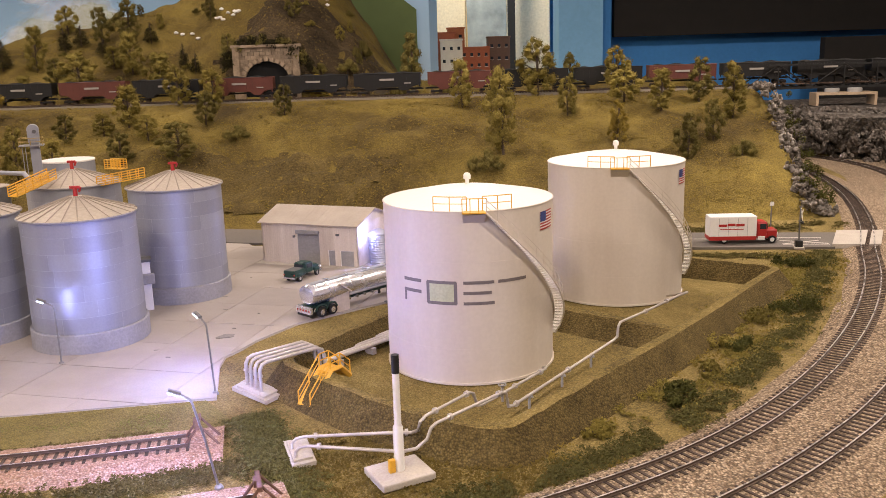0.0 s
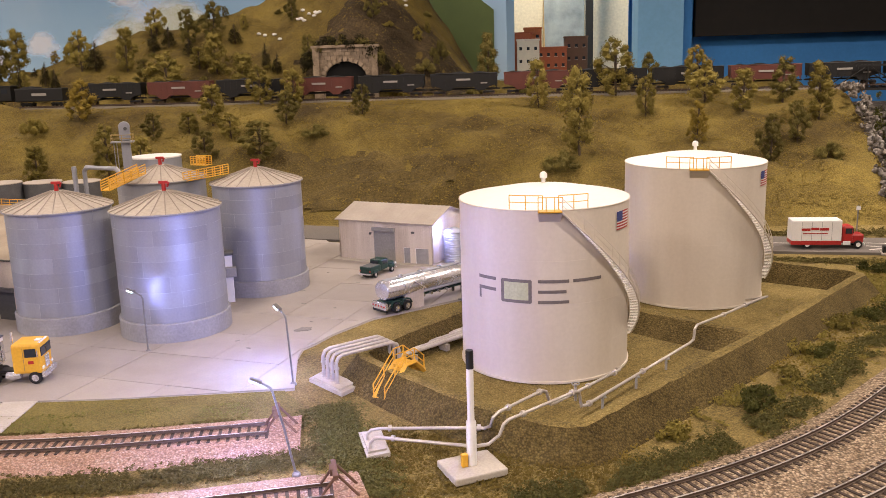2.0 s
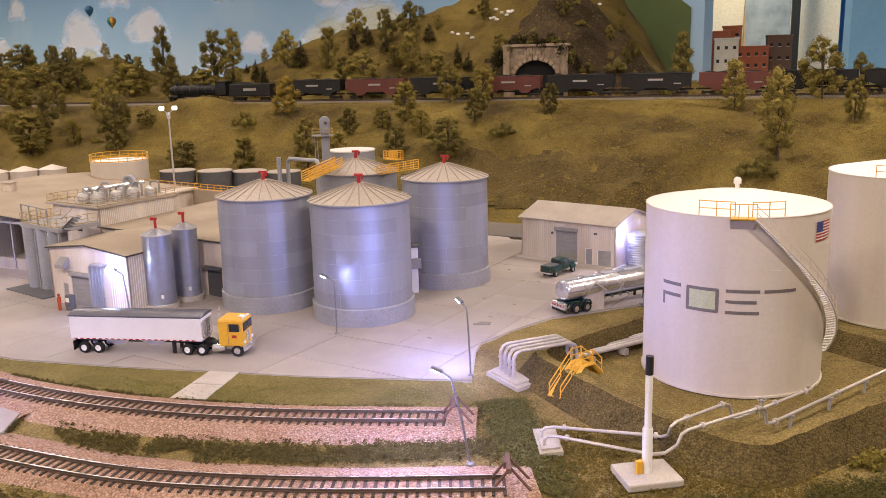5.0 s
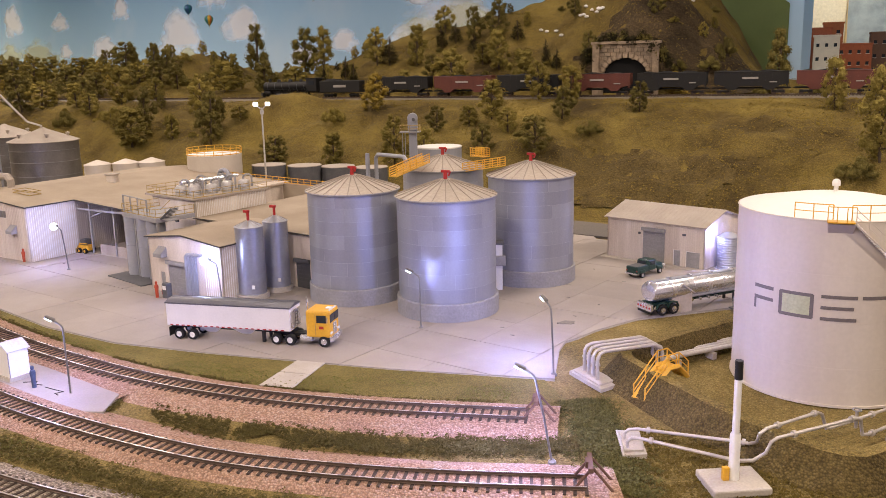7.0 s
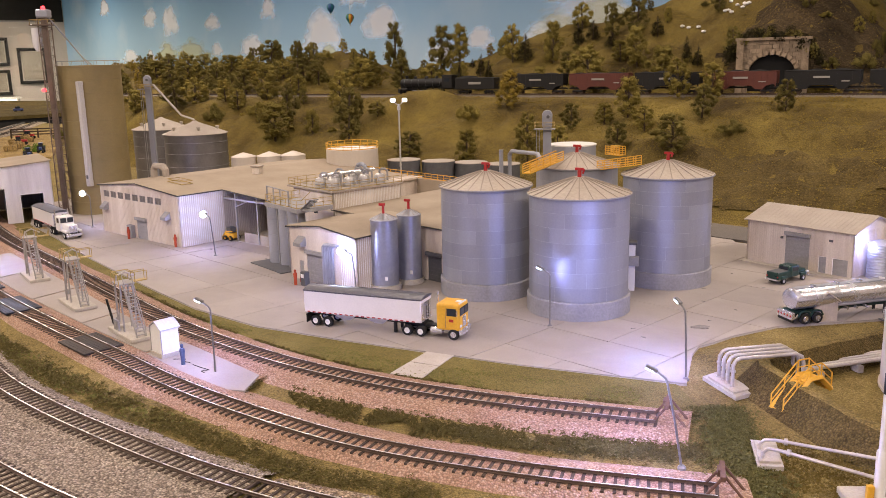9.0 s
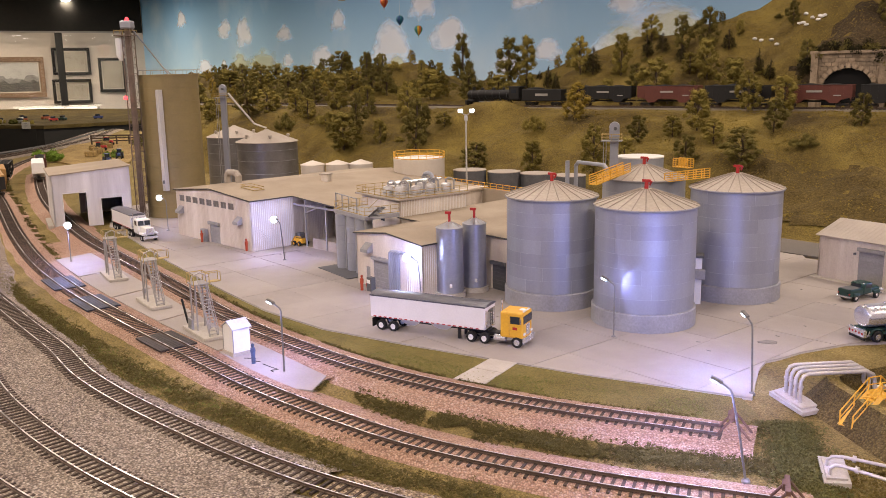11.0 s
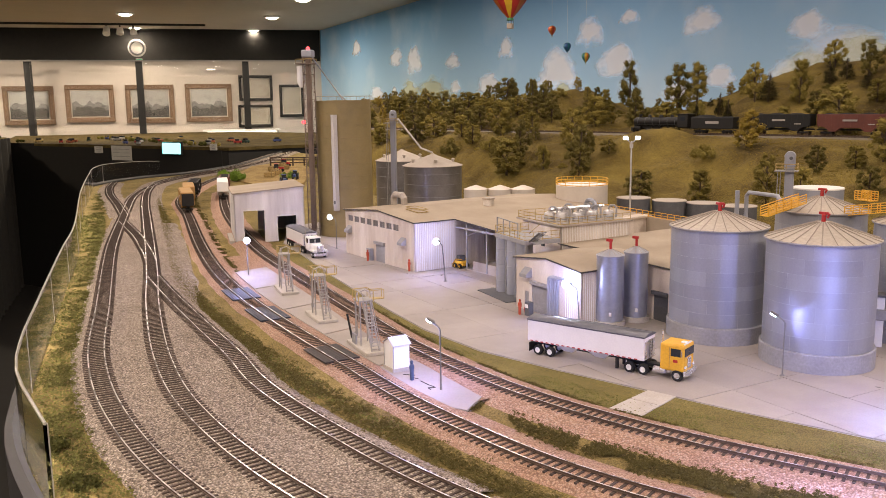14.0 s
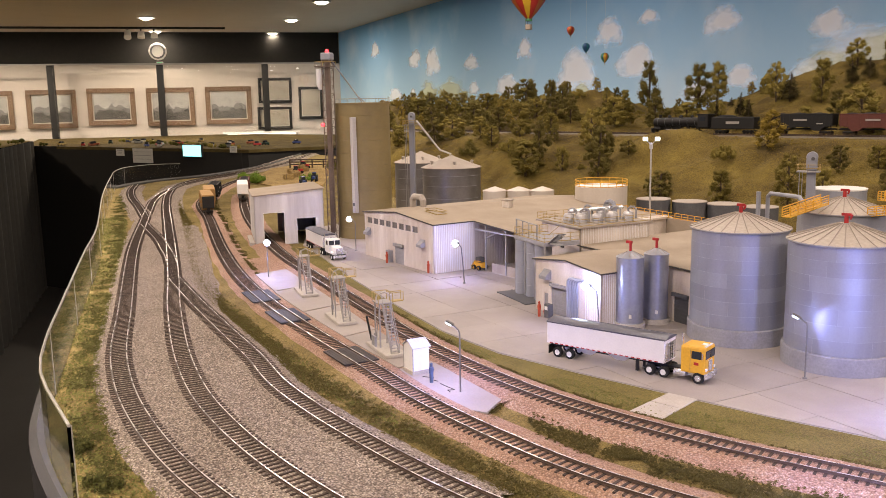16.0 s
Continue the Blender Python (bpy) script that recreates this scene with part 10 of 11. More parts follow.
for k in range(9):
    r_ = random.Random(k + 830)
    t = thing("straw_bale", -2.95 - 0.07 * k + r_.uniform(-0.03, 0.03), 1.82 + 0.055 * k + r_.uniform(-0.03, 0.03), 0.005, r_.uniform(0, 180), "golden straw bale lying on the field", "bale", "straw bales")
    part("bale", box(-0.022, -0.012, 0, 0.022, 0.012, 0.020, 0.004), m_straw, t)
    for x_ in (-0.009, 0.009):
        part("twine", box(x_ - 0.0006, -0.0123, -0.0, x_ + 0.0006, 0.0123, 0.0204), m_bark, t)

# ---- trees ----
def make_tree(seed, kind, material, label):
    """A model tree 0.1 m tall: tapered trunk with limbs, and a clumpy crown with gaps."""
    rnd = random.Random(seed)
    t = thing("tree", 0, 0, -5, 0, label, "tree", "hillside trees")
    bm = bmesh.new()
    blobs = []
    if kind == "conifer":
        tube([(0, 0, -0.004), (0, 0, 0.05), (0.001, 0, 0.095)], 0.0016, 6, bm)
        for k in range(26):
            f = k / 25
            z = 0.014 + 0.084 * f
            r = 0.019 * (1 - f) ** 0.8 + 0.002
            for j in range(4 if f < 0.7 else 2):
                a = rnd.random() * 6.28
                blobs.append((Vector((math.cos(a) * r * 0.62, math.sin(a) * r * 0.62, z + rnd.uniform(-0.002, 0.002))), r * 0.5 + 0.0015))
    elif kind == "bush":
        tube([(0, 0, -0.004), (0, 0, 0.03)], 0.003, 6, bm)
        for k in range(24):
            a, f = rnd.random() * 6.28, rnd.random() ** 0.5
            blobs.append((Vector((math.cos(a) * f * 0.055, math.sin(a) * f * 0.055, 0.012 + 0.06 * rnd.random() * (1.1 - f))), rnd.uniform(0.012, 0.022)))
    else:
        tall = kind == "tall"
        lean = rnd.uniform(-0.006, 0.006)
        base = 0.012 if tall else 0.010
        tube([(0, 0, -0.004), (lean * 0.3, 0, 0.03), (lean, rnd.uniform(-0.003, 0.003), 0.062), (lean * 1.2, 0, 0.088)], 0.0019, 6, bm)
        R = 0.021 if tall else 0.030
        n = 22 if tall else 32
        for k in range(n):
            f = (k + 0.5) / n
            z = base + (0.096 - base) * f
            env = math.sin(math.pi * (0.22 + 0.72 * f)) ** 0.7
            a = k * 2.4 + rnd.uniform(-0.5, 0.5)
            d = R * env * rnd.uniform(0.30, 1.0) ** 0.8
            c = Vector((lean * f + math.cos(a) * d, math.sin(a) * d, z + rnd.uniform(-0.004, 0.004)))
            blobs.append((c, rnd.uniform(0.0065, 0.0120) * (0.75 + 0.4 * env)))
            if k % 2 == 0:
                tube([(lean * 0.4, 0, max(0.016, z - 0.020)), (c.x * 0.55, c.y * 0.55, z - 0.007), tuple(c)], 0.0006, 4, bm)
    part("trunk", bm, m_bark, t)
    V, F = leaf_cloud(rnd, blobs, 3400 if kind != "conifer" else 2200, 0.0024 if kind != "bush" else 0.0034)
    if kind != "conifer":
        foam_clumps(rnd, blobs, V, F)
    mesh("crown", V, F, material, t)
    return t


PROTO = {
    0: [make_tree(11, "round", m_leaf, "olive-green broad model tree on the hillside"), make_tree(12, "tall", m_leaf, "slender olive-green model tree on the hillside"), make_tree(13, "round", m_leaf, "olive-green broad model tree on the hillside")],
    1: [make_tree(21, "round", m_leafolive, "dark olive broad model tree on the hillside"), make_tree(22, "tall", m_leafolive, "slender dark olive model tree on the hillside")],
    2: [make_tree(31, "round", m_leafgold, "golden-green broad model tree on the hillside"), make_tree(32, "tall", m_leafgold, "slender golden-green model tree on the hillside")],
    3: [make_tree(41, "conifer", m_leafdark, "dark conifer model tree on the hill")],
    4: [make_tree(51, "bush", m_leaf, "olive foam bush on the hillside"), make_tree(52, "bush", m_leafolive, "dark olive foam bush on the hillside")],
}
rnd = random.Random(77)


def plant(kind, x, y, h, w=None, pick=None):
    ps = PROTO[kind]
    if pick is None:
        pick = 1 if (w and len(ps) > 1 and w < 0.55 * h and kind < 3) else rnd.choice([i for i in range(len(ps)) if i != 1 or kind == 4])
    src = ps[pick % len(ps)]
    nat = {0: 0.070, 1: 0.070, 2: 0.070, 3: 0.036, 4: 0.13}[kind] if not (pick == 1 and kind < 3) else 0.046
    sz = h / (0.1 if kind != 4 else 0.085)
    sx = sz if not w else min(1.9 * sz, max(0.6 * sz, w / nat))
    copy_thing(src, pose(x, y, hill(x, y) - 0.001, rnd.uniform(-3, 3), rnd.uniform(-3, 3), rnd.uniform(0, 360)) @ Matrix.Diagonal((sx, sx, sz, 1)))


# trees over the hill: x, y, height, width
for x, y, h, w in ((-1.703, 2.313, 0.09, 0.091), (-1.561, 2.66, 0.131, 0.07), (-1.457, 2.307, 0.073, 0.092), (-1.203, 2.362, 0.111, 0.075), (-1.065, 2.348, 0.124, 0.078), (-1.118, 2.698, 0.084, 0.075), (-0.902, 2.23, 0.114, 0.116), (-0.793, 2.293, 0.112, 0.084), (-0.707, 2.228, 0.105, 0.101), (-0.675, 1.898, 0.093, 0.079), (-0.606, 2.045, 0.094, 0.066), (-0.527, 2.045, 0.084, 0.068), (-0.727, 1.886, 0.051, 0.056), (-0.831, 1.698, 0.109, 0.072), (-0.969, 1.673, 0.081, 0.066), (-1.353, 1.867, 0.041, 0.054), (-0.757, 1.692, 0.078, 0.051), (-0.615, 1.836, 0.056, 0.055), (-1.047, 2.223, 0.066, 0.06), (-0.853, 2.327, 0.06, 0.062)):
    plant(0, x, y, h, w)
for x, y, h, w in ((-1.555, 1.964, 0.109, 0.083), (-1.698, 2.27, 0.103, 0.107), (-1.638, 1.777, 0.109, 0.124), (-1.938, 1.946, 0.065, 0.068), (-1.86, 1.995, 0.113, 0.107), (-1.74, 2.005, 0.068, 0.065), (-1.546, 1.828, 0.071, 0.05), (-2.132, 1.954, 0.084, 0.099), (-2.837, 2.409, 0.092, 0.121), (-2.68, 2.43, 0.104, 0.109), (-2.497, 2.488, 0.09, 0.115), (-2.337, 1.887, 0.078, 0.083), (-2.015, 1.972, 0.072, 0.074), (-2.318, 2.395, 0.07, 0.078), (-2.082, 2.325, 0.066, 0.081)):
    plant(0, x, y, h, w)
for x, y, h, w in ((0.12, 1.66, 0.160, 0.067), (0.05, 1.94, 0.108, 0.062), (0.23, 2.045, 0.133, 0.101), (0.27, 1.85, 0.082, 0.05), (0.41, 2.03, 0.110, 0.073), (0.40, 1.90, 0.075, 0.085), (0.46, 1.82, 0.088, 0.071), (0.60, 1.79, 0.111, 0.054)):
    plant(0, x, y, h, w)
for x, y, h, w in ((-1.786, 2.589, 0.191, 0.068), (-1.528, 2.246, 0.104, 0.089), (-1.857, 2.428, 0.069, 0.079), (-1.639, 2.66, 0.161, 0.084), (-1.243, 2.22, 0.041, 0.045), (-0.928, 2.469, 0.102, 0.069), (-0.865, 2.205, 0.043, 0.062), (-0.845, 2.431, 0.117, 0.08), (-0.501, 1.873, 0.073, 0.06), (-0.34, 1.918, 0.067, 0.05), (-0.539, 2.284, 0.075, 0.051), (-0.626, 2.47, 0.065, 0.045), (-0.382, 2.374, 0.069, 0.052), (-0.637, 1.727, 0.066, 0.056), (-0.514, 1.709, 0.079, 0.087), (-1.149, 1.702, 0.067, 0.08), (-1.404, 1.826, 0.111, 0.072), (-0.791, 1.841, 0.06, 0.055), (-0.988, 2.281, 0.076, 0.061), (-1.352, 2.604, 0.043, 0.052)):
    plant(1, x, y, h, w)
for x, y, h, w in ((-1.383, 1.777, 0.13, 0.081), (-1.655, 1.857, 0.112, 0.068), (-2.244, 2.442, 0.105, 0.111), (-2.454, 2.564, 0.095, 0.06), (-2.081, 2.4, 0.096, 0.053), (-1.995, 2.331, 0.086, 0.103), (-1.919, 2.316, 0.102, 0.081), (-2.309, 2.233, 0.103, 0.126), (-2.2, 1.938, 0.118, 0.1), (-2.608, 2.46, 0.092, 0.098), (-2.621, 2.045, 0.107, 0.093), (-2.153, 2.208, 0.087, 0.085), (-2.85, 2.486, 0.077, 0.099)):
    plant(1, x, y, h, w)
for x, y, h, w in ((0.57, 1.93, 0.102, 0.051), (0.47, 1.65, 0.088, 0.060), (0.53, 1.69, 0.080, 0.048), (0.34, 2.25, 0.10, 0.05), (-0.07, 2.25, 0.148, 0.058)):
    plant(1, x, y, h, w)
for x, y, h, w in ((-1.0, 1.931, 0.09, 0.078),):
    plant(2, x, y, h, w)
for x, y, h, w in ((0.35, 1.72, 0.079, 0.047), (-0.30, 2.20, 0.06, 0.07)):
    plant(2, x, y, h, w)
for x, y, h, w in ((-1.3, 2.211, 0.104, 0.022), (-1.273, 2.287, 0.072, 0.027), (-1.232, 2.264, 0.059, 0.023), (-1.373, 2.415, 0.03, 0.021), (-1.161, 2.36, 0.081, 0.052), (-1.028, 2.451, 0.07, 0.037), (-0.988, 2.463, 0.058, 0.041), (-0.905, 2.393, 0.05, 0.048), (-0.775, 2.409, 0.056, 0.038), (-0.657, 2.295, 0.068, 0.026), (-0.624, 2.271, 0.053, 0.029)):
    plant(3, x, y, h, w)
for x, y, h, w in ((-0.236, 2.287, 0.049, 0.073), (-0.206, 2.366, 0.065, 0.051), (-0.306, 2.258, 0.038, 0.047), (-1.07, 1.855, 0.054, 0.065), (-0.422, 1.804, 0.039, 0.06), (-0.423, 2.247, 0.035, 0.066), (-1.97, 1.877, 0.062, 0.068), (-1.794, 1.873, 0.056, 0.068)):
    plant(4, x, y, h, w)
for x, y, h, w in ((0.57, 1.64, 0.040, 0.062), (0.085, 1.63, 0.052, 0.075), (-0.1, 2.22, 0.04, 0.06), (0.02, 2.21, 0.035, 0.05), (0.16, 2.22, 0.045, 0.06)):
    plant(4, x, y, h, w)


# woods over the rest of the hill
def woods(n, x0, x1, y0, y1, h0, h1, weights, seed, keep=0.055):
    r_ = random.Random(seed)
    placed = []
    tries = 0
    while len(placed) < n and tries < n * 40:
        tries += 1
        x, y = r_.uniform(x0, x1), r_.uniform(y0, y1)
        if -x > 1.26 * y or (abs(x + 0.415) < 0.16 and y < 2.34):
            continue
        if any((x - a) ** 2 + (y - b) ** 2 < keep * keep for a, b in placed):
            continue
        placed.append((x, y))
        k = r_.choices([0, 1, 2, 3, 4], weights)[0]
        h = r_.uniform(h0, h1) * (0.55 if k == 4 else 0.8 if k == 3 else 1)
        plant(k, x, y, h)


woods(74, -3.2, -1.9, 2.20, 2.70, 0.045, 0.080, (5, 5, 1, 0, 6), 5, 0.062)
woods(26, -1.9, -1.3, 2.30, 2.70, 0.035, 0.065, (4, 4, 1, 0, 8), 6, 0.085)
woods(12, -1.25, -0.55, 2.24, 2.60, 0.030, 0.050, (2, 3, 1, 0, 8), 10, 0.09)
woods(14, -2.6, -1.45, 1.82, 2.02, 0.030, 0.050, (2, 2, 1, 0, 8), 7, 0.10)
woods(8, -0.36, -0.15, 2.28, 2.6, 0.030, 0.045, (2, 5, 0, 0, 6), 9, 0.06)
for ps in PROTO.values():
    for o in ps:
        for c in list(o.children):
            bpy.data.objects.remove(c)
        bpy.data.objects.remove(o)

# sheep-like pale stones on the hill's shoulder
pb = thing("pale_stones", 0, 0, 0, 0, "scattered small pale stones on the hill's shoulder", "stones", kind="stuff")
bm = bmesh.new()
for k in range(26):
    x = -0.72 + 0.42 * rnd.random()
    y = 2.42 + 0.12 * (x + 0.72) / 0.42 + rnd.uniform(-0.04, 0.04)
    r = bmesh.ops.create_icosphere(bm, subdivisions=1, radius=0.005)
    for v in r["verts"]:
        v.co = Vector((v.co.x * 1.5, v.co.y, v.co.z * 0.9)) * rnd.uniform(0.8, 1.1) + Vector((x, y, hill(x, y) + 0.003))
part("stones", bm, m_white, pb)


# ---- weeds and bushes beside the tracks ----
def weeds(name, line_, width, count, size, material, label, seed, zmax=0.006, gap=0.35):
    """Foam weeds strewn along a line: many small cards in tufts."""
    r_ = random.Random(seed)
    pts = spline(line_, 0.01)
    nn = normals(pts)
    V, F = [], []
    tufts = []
    while len(tufts) < count:
        i = r_.randrange(len(pts))
        d = r_.gauss(0, 0.5) * width
        tan = Vector((nn[i].y, -nn[i].x, 0))
        p = pts[i] + nn[i] * d + tan * r_.uniform(-0.006, 0.006)
        if noise.noise((p.x * 26, p.y * 26, seed)) < gap - 0.5:
            continue
        tufts.append((p, r_.uniform(0.4, 1.0)))
    for p, s in tufts:
        blobs = [(Vector((p.x, p.y, 0.0008)), zmax * s * 0.85)]
        v, f = leaf_cloud(r_, blobs, 12, size * 0.85)
        k = len(V)
        V += [Vector((q.x, q.y, abs(q.z) * 0.75 + 0.0006)) for q in v]
        F += [tuple(k + j for j in g_) for g_ in f]
    ob = mesh(name, V, F, material)
    return tagged(ob, label, "weeds", kind="stuff")


m_weed = leafy("weed_green", (0.21, 0.170, 0.055), (0.070, 0.060, 0.020))
m_weeddark = leafy("weed_dark_green", (0.165, 0.150, 0.048), (0.052, 0.050, 0.017))
m_weedlight = leafy("weed_light_green", (0.215, 0.205, 0.062), (0.080, 0.077, 0.024))
m_weedgold = leafy("weed_golden", (0.30, 0.24, 0.06), (0.10, 0.085, 0.022))
W_IN = [(0.535, 1.19), (0.455, 1.03), (0.365, 0.87), (0.270, 0.74), (0.190, 0.645), (0.10, 0.575), (0.045, 0.545), (0.0, 0.525)]
weeds("weeds", W_IN, 0.016, 4200, 0.0020, m_weeddark, "dark green foam weeds along the main track", 1, 0.0050, 0.25)
weeds("weeds", [(0.50, 1.17), (0.42, 1.02), (0.33, 0.88), (0.23, 0.755), (0.15, 0.66)], 0.050, 2600, 0.0021, m_weedgold, "golden foam weeds outside the bund", 2, 0.0042, 0.50)
weeds("weeds", [(-0.56, 0.528), (-0.46, 0.523), (-0.36, 0.528), (-0.27, 0.545), (-0.19, 0.570), (-0.14, 0.590)], 0.017, 1700, 0.0017, m_weed, "green foam weeds between the sidings", 3, 0.0026, 0.42)
weeds("weeds", [(-0.40, 0.527), (-0.33, 0.532), (-0.27, 0.545), (-0.19, 0.570), (-0.14, 0.590)], 0.016, 1700, 0.0018, m_weed, "olive green foam weeds between the sidings' ends", 13, 0.0032, 0.22)
weeds("weeds", [(-0.160, 0.672), (-0.140, 0.640), (-0.128, 0.600), (-0.108, 0.565), (-0.094, 0.525)], 0.022, 2420, 0.0019, m_weeddark, "dense green foam weeds behind the bumpers", 4, 0.0045, 0.2)
weeds("weeds", [(-2.6, 1.165), (-2.0, 0.92), (-1.65, 0.757), (-1.405, 0.650), (-1.131, 0.556), (-0.855, 0.486), (-0.698, 0.453), (-0.557, 0.436), (-0.460, 0.426), (-0.394, 0.421), (-0.28, 0.435)], 0.017, 9000, 0.0019, m_weed, "green foam weeds between main track and siding", 5, 0.0042, 0.1)
weeds("weeds", [(-0.92, 0.708), (-0.66, 0.634), (-0.53, 0.614), (-0.42, 0.613), (-0.32, 0.623), (-0.20, 0.655)], 0.005, 1144, 0.0018, m_weed, "thin dark weeds along the lawn's edge", 6, 0.0028, 0.3)
weeds("weeds", [(-2.9, 1.13), (-2.2, 0.83), (-1.6, 0.59), (-1.2, 0.405), (-0.9, 0.278), (-0.70, 0.215), (-0.55, 0.195)], 0.022, 4200, 0.0020, m_weedlight, "green foam grass along the layout's edge", 7, 0.0036, 0.45)
weeds("weeds", [(-2.75, 1.37), (-2.3, 1.16), (-2.0, 1.025), (-1.75, 0.905), (-1.5, 0.80), (-1.30, 0.715)], 0.011, 2600, 0.0022, m_weed, "green foam weeds beside the siding", 8, 0.0036, 0.3)
weeds("weeds", [(0.12, 1.40), (0.35, 1.375), (0.55, 1.36), (0.66, 1.40)], 0.03, 1100, 0.0028, m_weed, "green foam weeds at the hill's foot", 9, 0.006, 0.4)
weeds("weeds", [(0.10, 1.225), (0.25, 1.205), (0.40, 1.185), (0.52, 1.170)], 0.016, 1144, 0.0026, m_weed, "green foam weeds along the road", 10, 0.005, 0.25)


def shrub(x, y, r, material, label, seed):
    r_ = random.Random(seed)
    blobs = [(Vector((r_.uniform(-1, 1) * r, r_.uniform(-0.7, 0.7) * r, r_.uniform(0.15, 0.5) * r)), r * r_.uniform(0.3, 0.5)) for _ in range(12)]
    V, F = leaf_cloud(r_, blobs, 900, 0.0024)
    t = thing("shrub", x, y, 0, r_.uniform(0, 360), label, "shrub", "shrubs")
    mesh("foliage", [Vector((v.x, v.y, max(0.0, v.z))) for v in V], F, material, t)
    bm = bmesh.new()
    for k in range(4):
        a = k * 1.57
        tube([(0, 0, -0.001), (math.cos(a) * r * 0.4, math.sin(a) * r * 0.4, r * 0.4)], 0.0006, 4, bm)
    part("stem", bm, m_bark, t)


for k, (x, y, r, m_) in enumerate(((0.398, 0.931, 0.018, m_bush), (0.375, 0.925, 0.014, m_bush), (0.287, 0.807, 0.014, m_bush), (0.270, 0.815, 0.014, m_weedgold), (0.190, 0.686, 0.013, m_bush), (0.205, 0.70, 0.012, m_bush), (0.341, 0.894, 0.015, m_weedgold), (0.320, 0.90, 0.014, m_weedgold), (0.116, 0.622, 0.012, m_bushgold), (0.475, 1.12, 0.015, m_bush), (0.455, 1.13, 0.013, m_bush), (0.235, 0.742, 0.014, m_weedgold), (-0.722, 0.208, 0.012, m_bush), (-0.632, 0.195, 0.013, m_bush))):
    shrub(x, y, r, m_, "dark green foam shrub beside the track" if m_ is m_bush else "golden foam shrub beside the track", k + 60)
for k, f in enumerate((0.04, 0.15, 0.25, 0.36, 0.5, 0.62, 0.75, 0.9)):
    y_ = 1.47 + 0.6 * f
    x_ = 0.645 + 0.125 * f
    r_ = random.Random(k)
    blobs = [(Vector((x_ + r_.uniform(-0.02, 0.03), y_ - 0.02 + r_.uniform(-0.015, 0.015), 0.17 * f + r_.uniform(0.0, 0.03))), r_.uniform(0.006, 0.012)) for _ in range(6)]
    V, F = leaf_cloud(r_, blobs, 420, 0.0034)
    tagged(mesh("cliff_bush", V, F, m_bush), "dark green foam bush growing on the rock cliff", "bush", "cliff bushes")


# dark growth hanging round the tunnel portal
for k in range(15):
    a = math.pi * k / 14
    x_, z_ = -0.428 - 0.098 * math.cos(a), 0.192 + 0.068 + 0.074 * math.sin(a)
    if k in (0, 14):
        z_ -= 0.03
    r_ = random.Random(k + 900)
    blobs = [(Vector((x_ + r_.uniform(-0.016, 0.016), 2.205 + r_.uniform(-0.004, 0.02), z_ + r_.uniform(-0.012, 0.014))), r_.uniform(0.008, 0.014)) for _ in range(6)]
    V, F = leaf_cloud(r_, blobs, 520, 0.0038)
    tagged(mesh("portal_bush", V, F, m_leafdark if k % 3 else m_leafolive), "dark foam bush hanging over the tunnel portal", "bush", "bushes round the portal")


# ---- foam tufts strewn over the hill and the flat ground ----
def strew(name, count, x0, x1, y0, y1, size, material, label, seed, keep, cards=3, thresh=-0.1, freq=9.0):
    rs = np.random.RandomState(seed)
    P = []
    while len(P) < count:
        x, y = rs.uniform(x0, x1), rs.uniform(y0, y1)
        if keep(x, y) and noise.noise((x * freq, y * freq, seed)) + 0.5 * noise.noise((x * freq * 3, y * freq * 3, seed)) > thresh:
            P.append((x, y, hill(x, y)))
    P = np.repeat(np.array(P), cards, axis=0)
    n = len(P)
    P += rs.normal(0, 1, (n, 3)) * (size * 0.6, size * 0.6, size * 0.22) + (0, 0, size * 0.28)
    a = rs.normal(0, 1, (n, 3)) + (0, -0.8, 2.2)
    a /= np.linalg.norm(a, axis=1)[:, None]
    s = np.cross(a, rs.normal(0, 1, (n, 3)))
    s /= np.linalg.norm(s, axis=1)[:, None]
    q = np.cross(a, s)
    w = (size * rs.uniform(0.35, 1.0, n))[:, None]
    V = np.stack([P + s * w * 0.6, P + q * w * 0.5, P - s * w * 0.6 + a * w * 0.2, P - q * w * 0.5], 1).reshape(-1, 3)
    me = bpy.data.meshes.new(name)
    me.from_pydata(V.tolist(), [], np.arange(n * 4).reshape(-1, 4).tolist())
    me.materials.append(material)
    return tagged(new(name, me), label, "ground cover", kind="stuff")


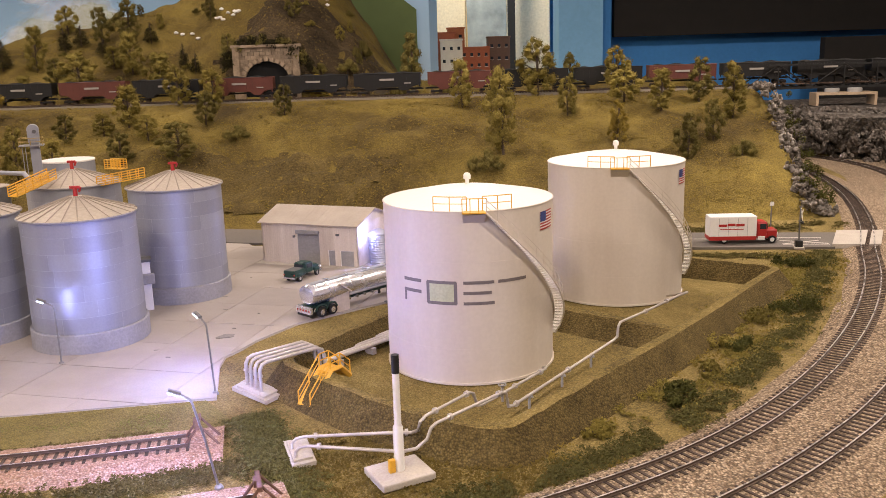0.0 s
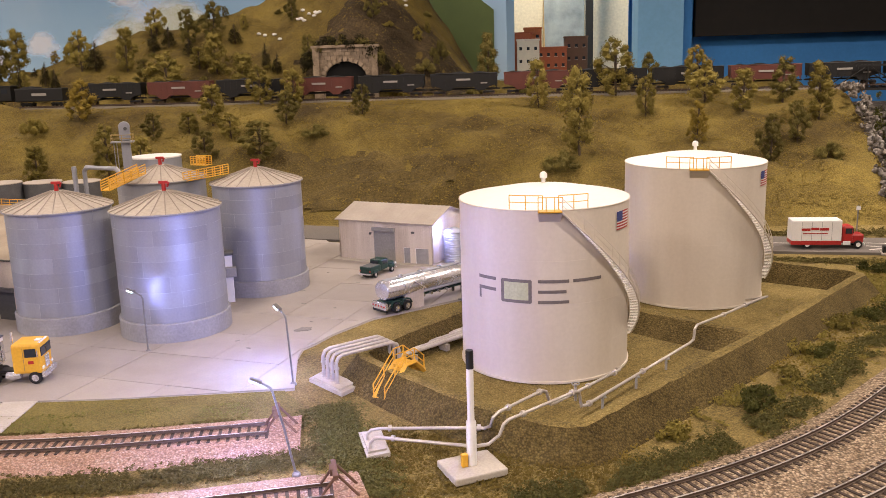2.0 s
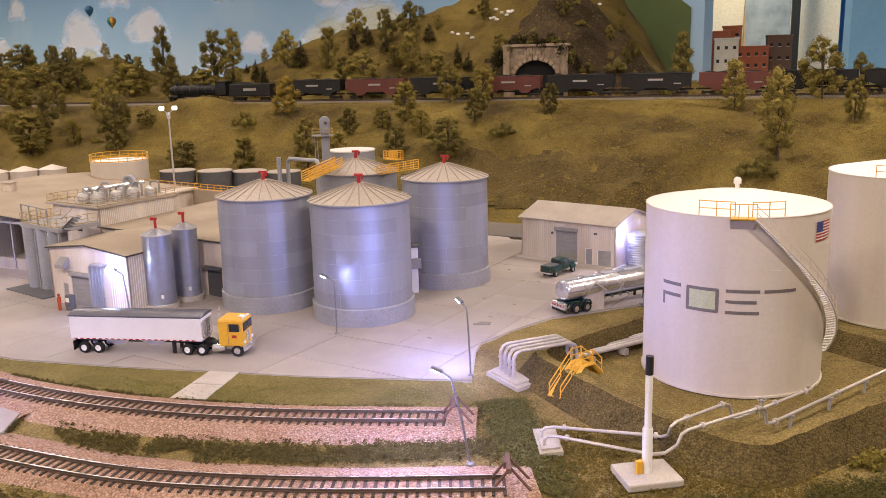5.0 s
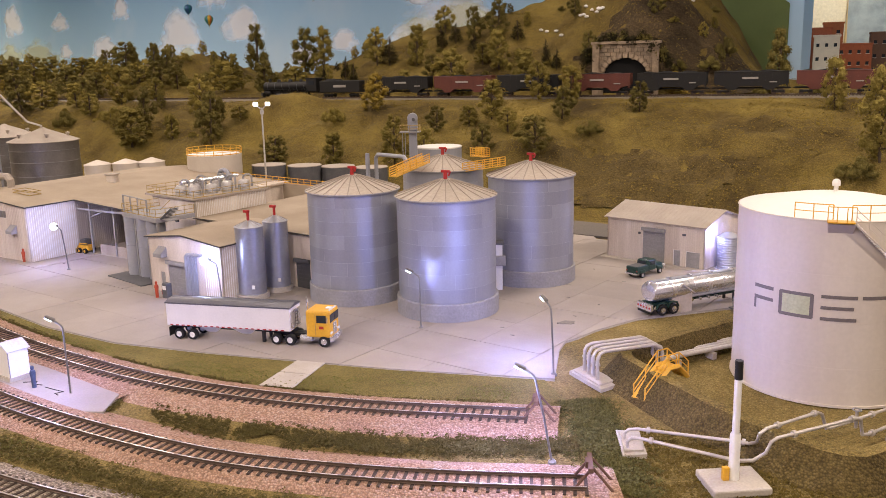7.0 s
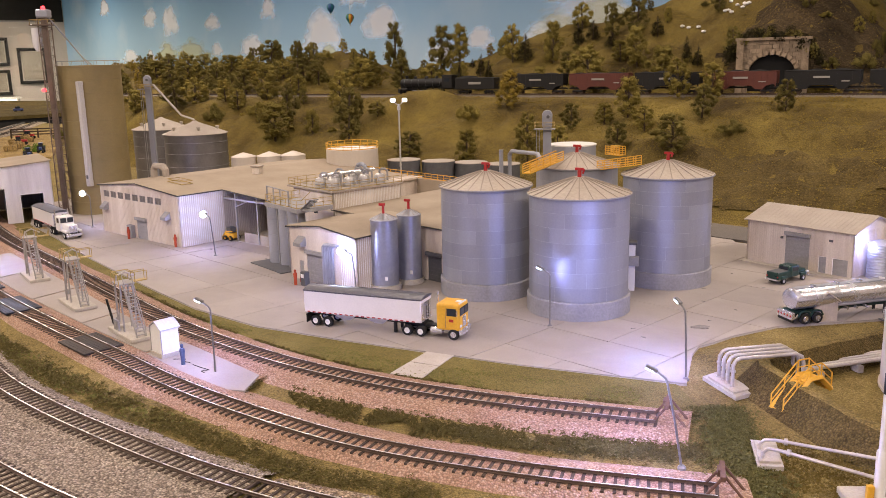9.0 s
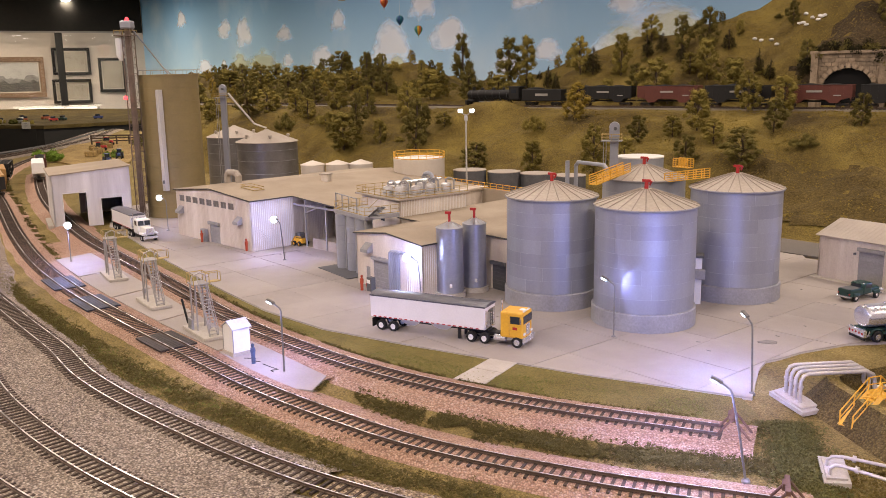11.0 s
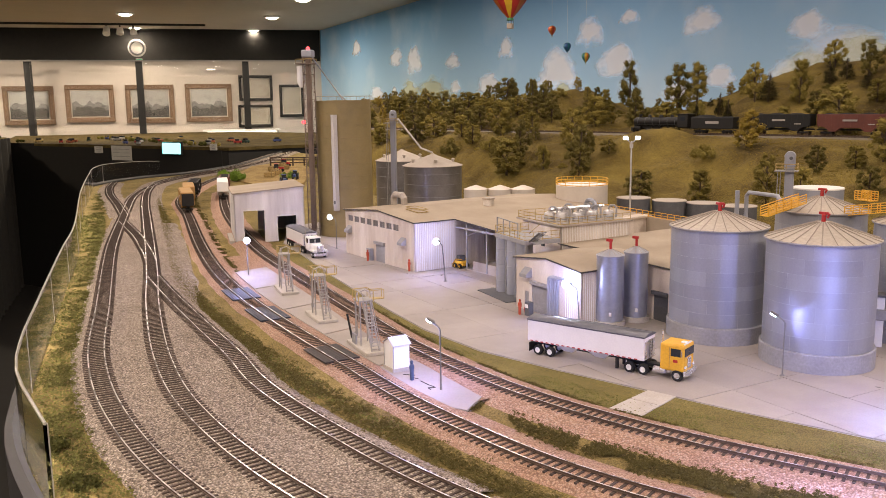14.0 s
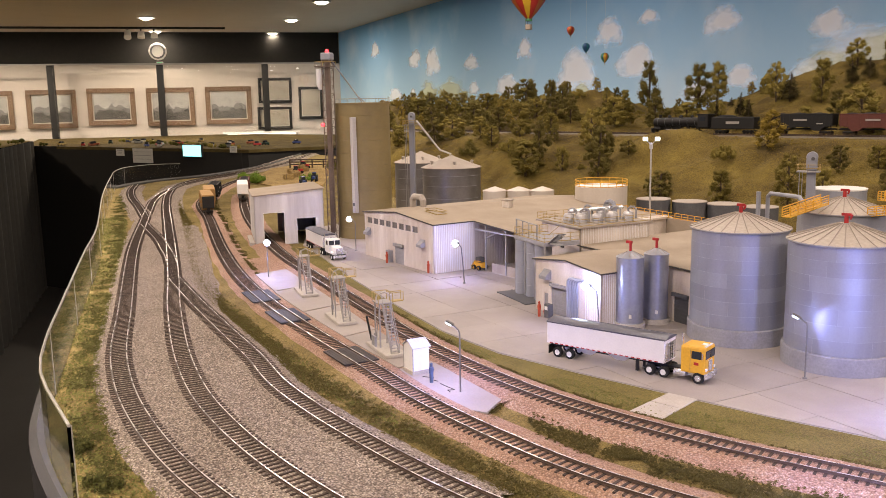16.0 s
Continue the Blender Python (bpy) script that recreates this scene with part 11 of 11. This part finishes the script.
m_foamgold = leafy("hill_foam_golden", (0.24, 0.178, 0.040), (0.14, 0.102, 0.024), 0.0)
m_foamdark = leafy("hill_foam_dark", (0.15, 0.11, 0.026), (0.095, 0.068, 0.017), 0.0)
SLOPE = lambda x, y: hill(x, y) > 0.004 and not (2.05 < y < 2.15) and not (abs(x + 0.415) < 0.1 and 2.1 < y < 2.23)
strew("hill_grass", 30000, -2.6, 0.72, 1.44, 2.62, 0.0034, m_foamgold, "golden foam grass over the hillside", 3, SLOPE)
strew("hill_grass", 7000, -2.6, 0.72, 1.44, 2.62, 0.0032, m_foamdark, "dark olive foam grass over the hillside", 4, SLOPE, thresh=0.0)


def beside(line_, lim):
    pts = [p.xy for p in spline(line_, 0.03)]
    return lambda x, y: min((x - p.x) ** 2 + (y - p.y) ** 2 for p in pts) < lim * lim


strew("grass", 3500, 0.02, 0.56, 0.52, 1.22, 0.0024, m_foamgold, "golden foam turf between bund and track", 5, beside([(0.50, 1.14), (0.40, 0.98), (0.29, 0.83), (0.19, 0.70), (0.10, 0.61)], 0.045), thresh=-0.2)
strew("grass", 3000, -0.20, 0.10, 0.44, 0.64, 0.0022, m_foamdark, "dark foam turf before the bund", 6, beside([(-0.09, 0.60), (-0.02, 0.545), (0.05, 0.555)], 0.05), thresh=-0.2)
m_turf = leafy("turf_green", (0.215, 0.205, 0.060), (0.090, 0.086, 0.026), 0.0)
strew("grass", 6000, -2.4, -0.55, 0.16, 0.95, 0.0030, m_turf, "olive green foam turf along the layout's edge", 7, beside([(-2.30, 0.862), (-1.90, 0.70), (-1.60, 0.575), (-1.25, 0.425), (-1.0, 0.315), (-0.85, 0.252), (-0.70, 0.205), (-0.58, 0.188)], 0.030), thresh=-0.5)
strew("grass", 3500, -2.6, -0.30, 0.40, 1.2, 0.0026, m_turf, "olive green foam turf between main track and siding", 8, beside([(-2.5, 1.125), (-2.0, 0.92), (-1.65, 0.757), (-1.405, 0.650), (-1.131, 0.556), (-0.855, 0.486), (-0.698, 0.453), (-0.50, 0.430)], 0.016), thresh=-0.5)
strew("grass", 5000, -1.0, -0.20, 0.58, 0.74, 0.0020, m_turf, "fine olive foam turf of the lawn", 9, beside([(-0.95, 0.705), (-0.75, 0.648), (-0.60, 0.628), (-0.42, 0.632), (-0.24, 0.662)], 0.022), thresh=-0.1)
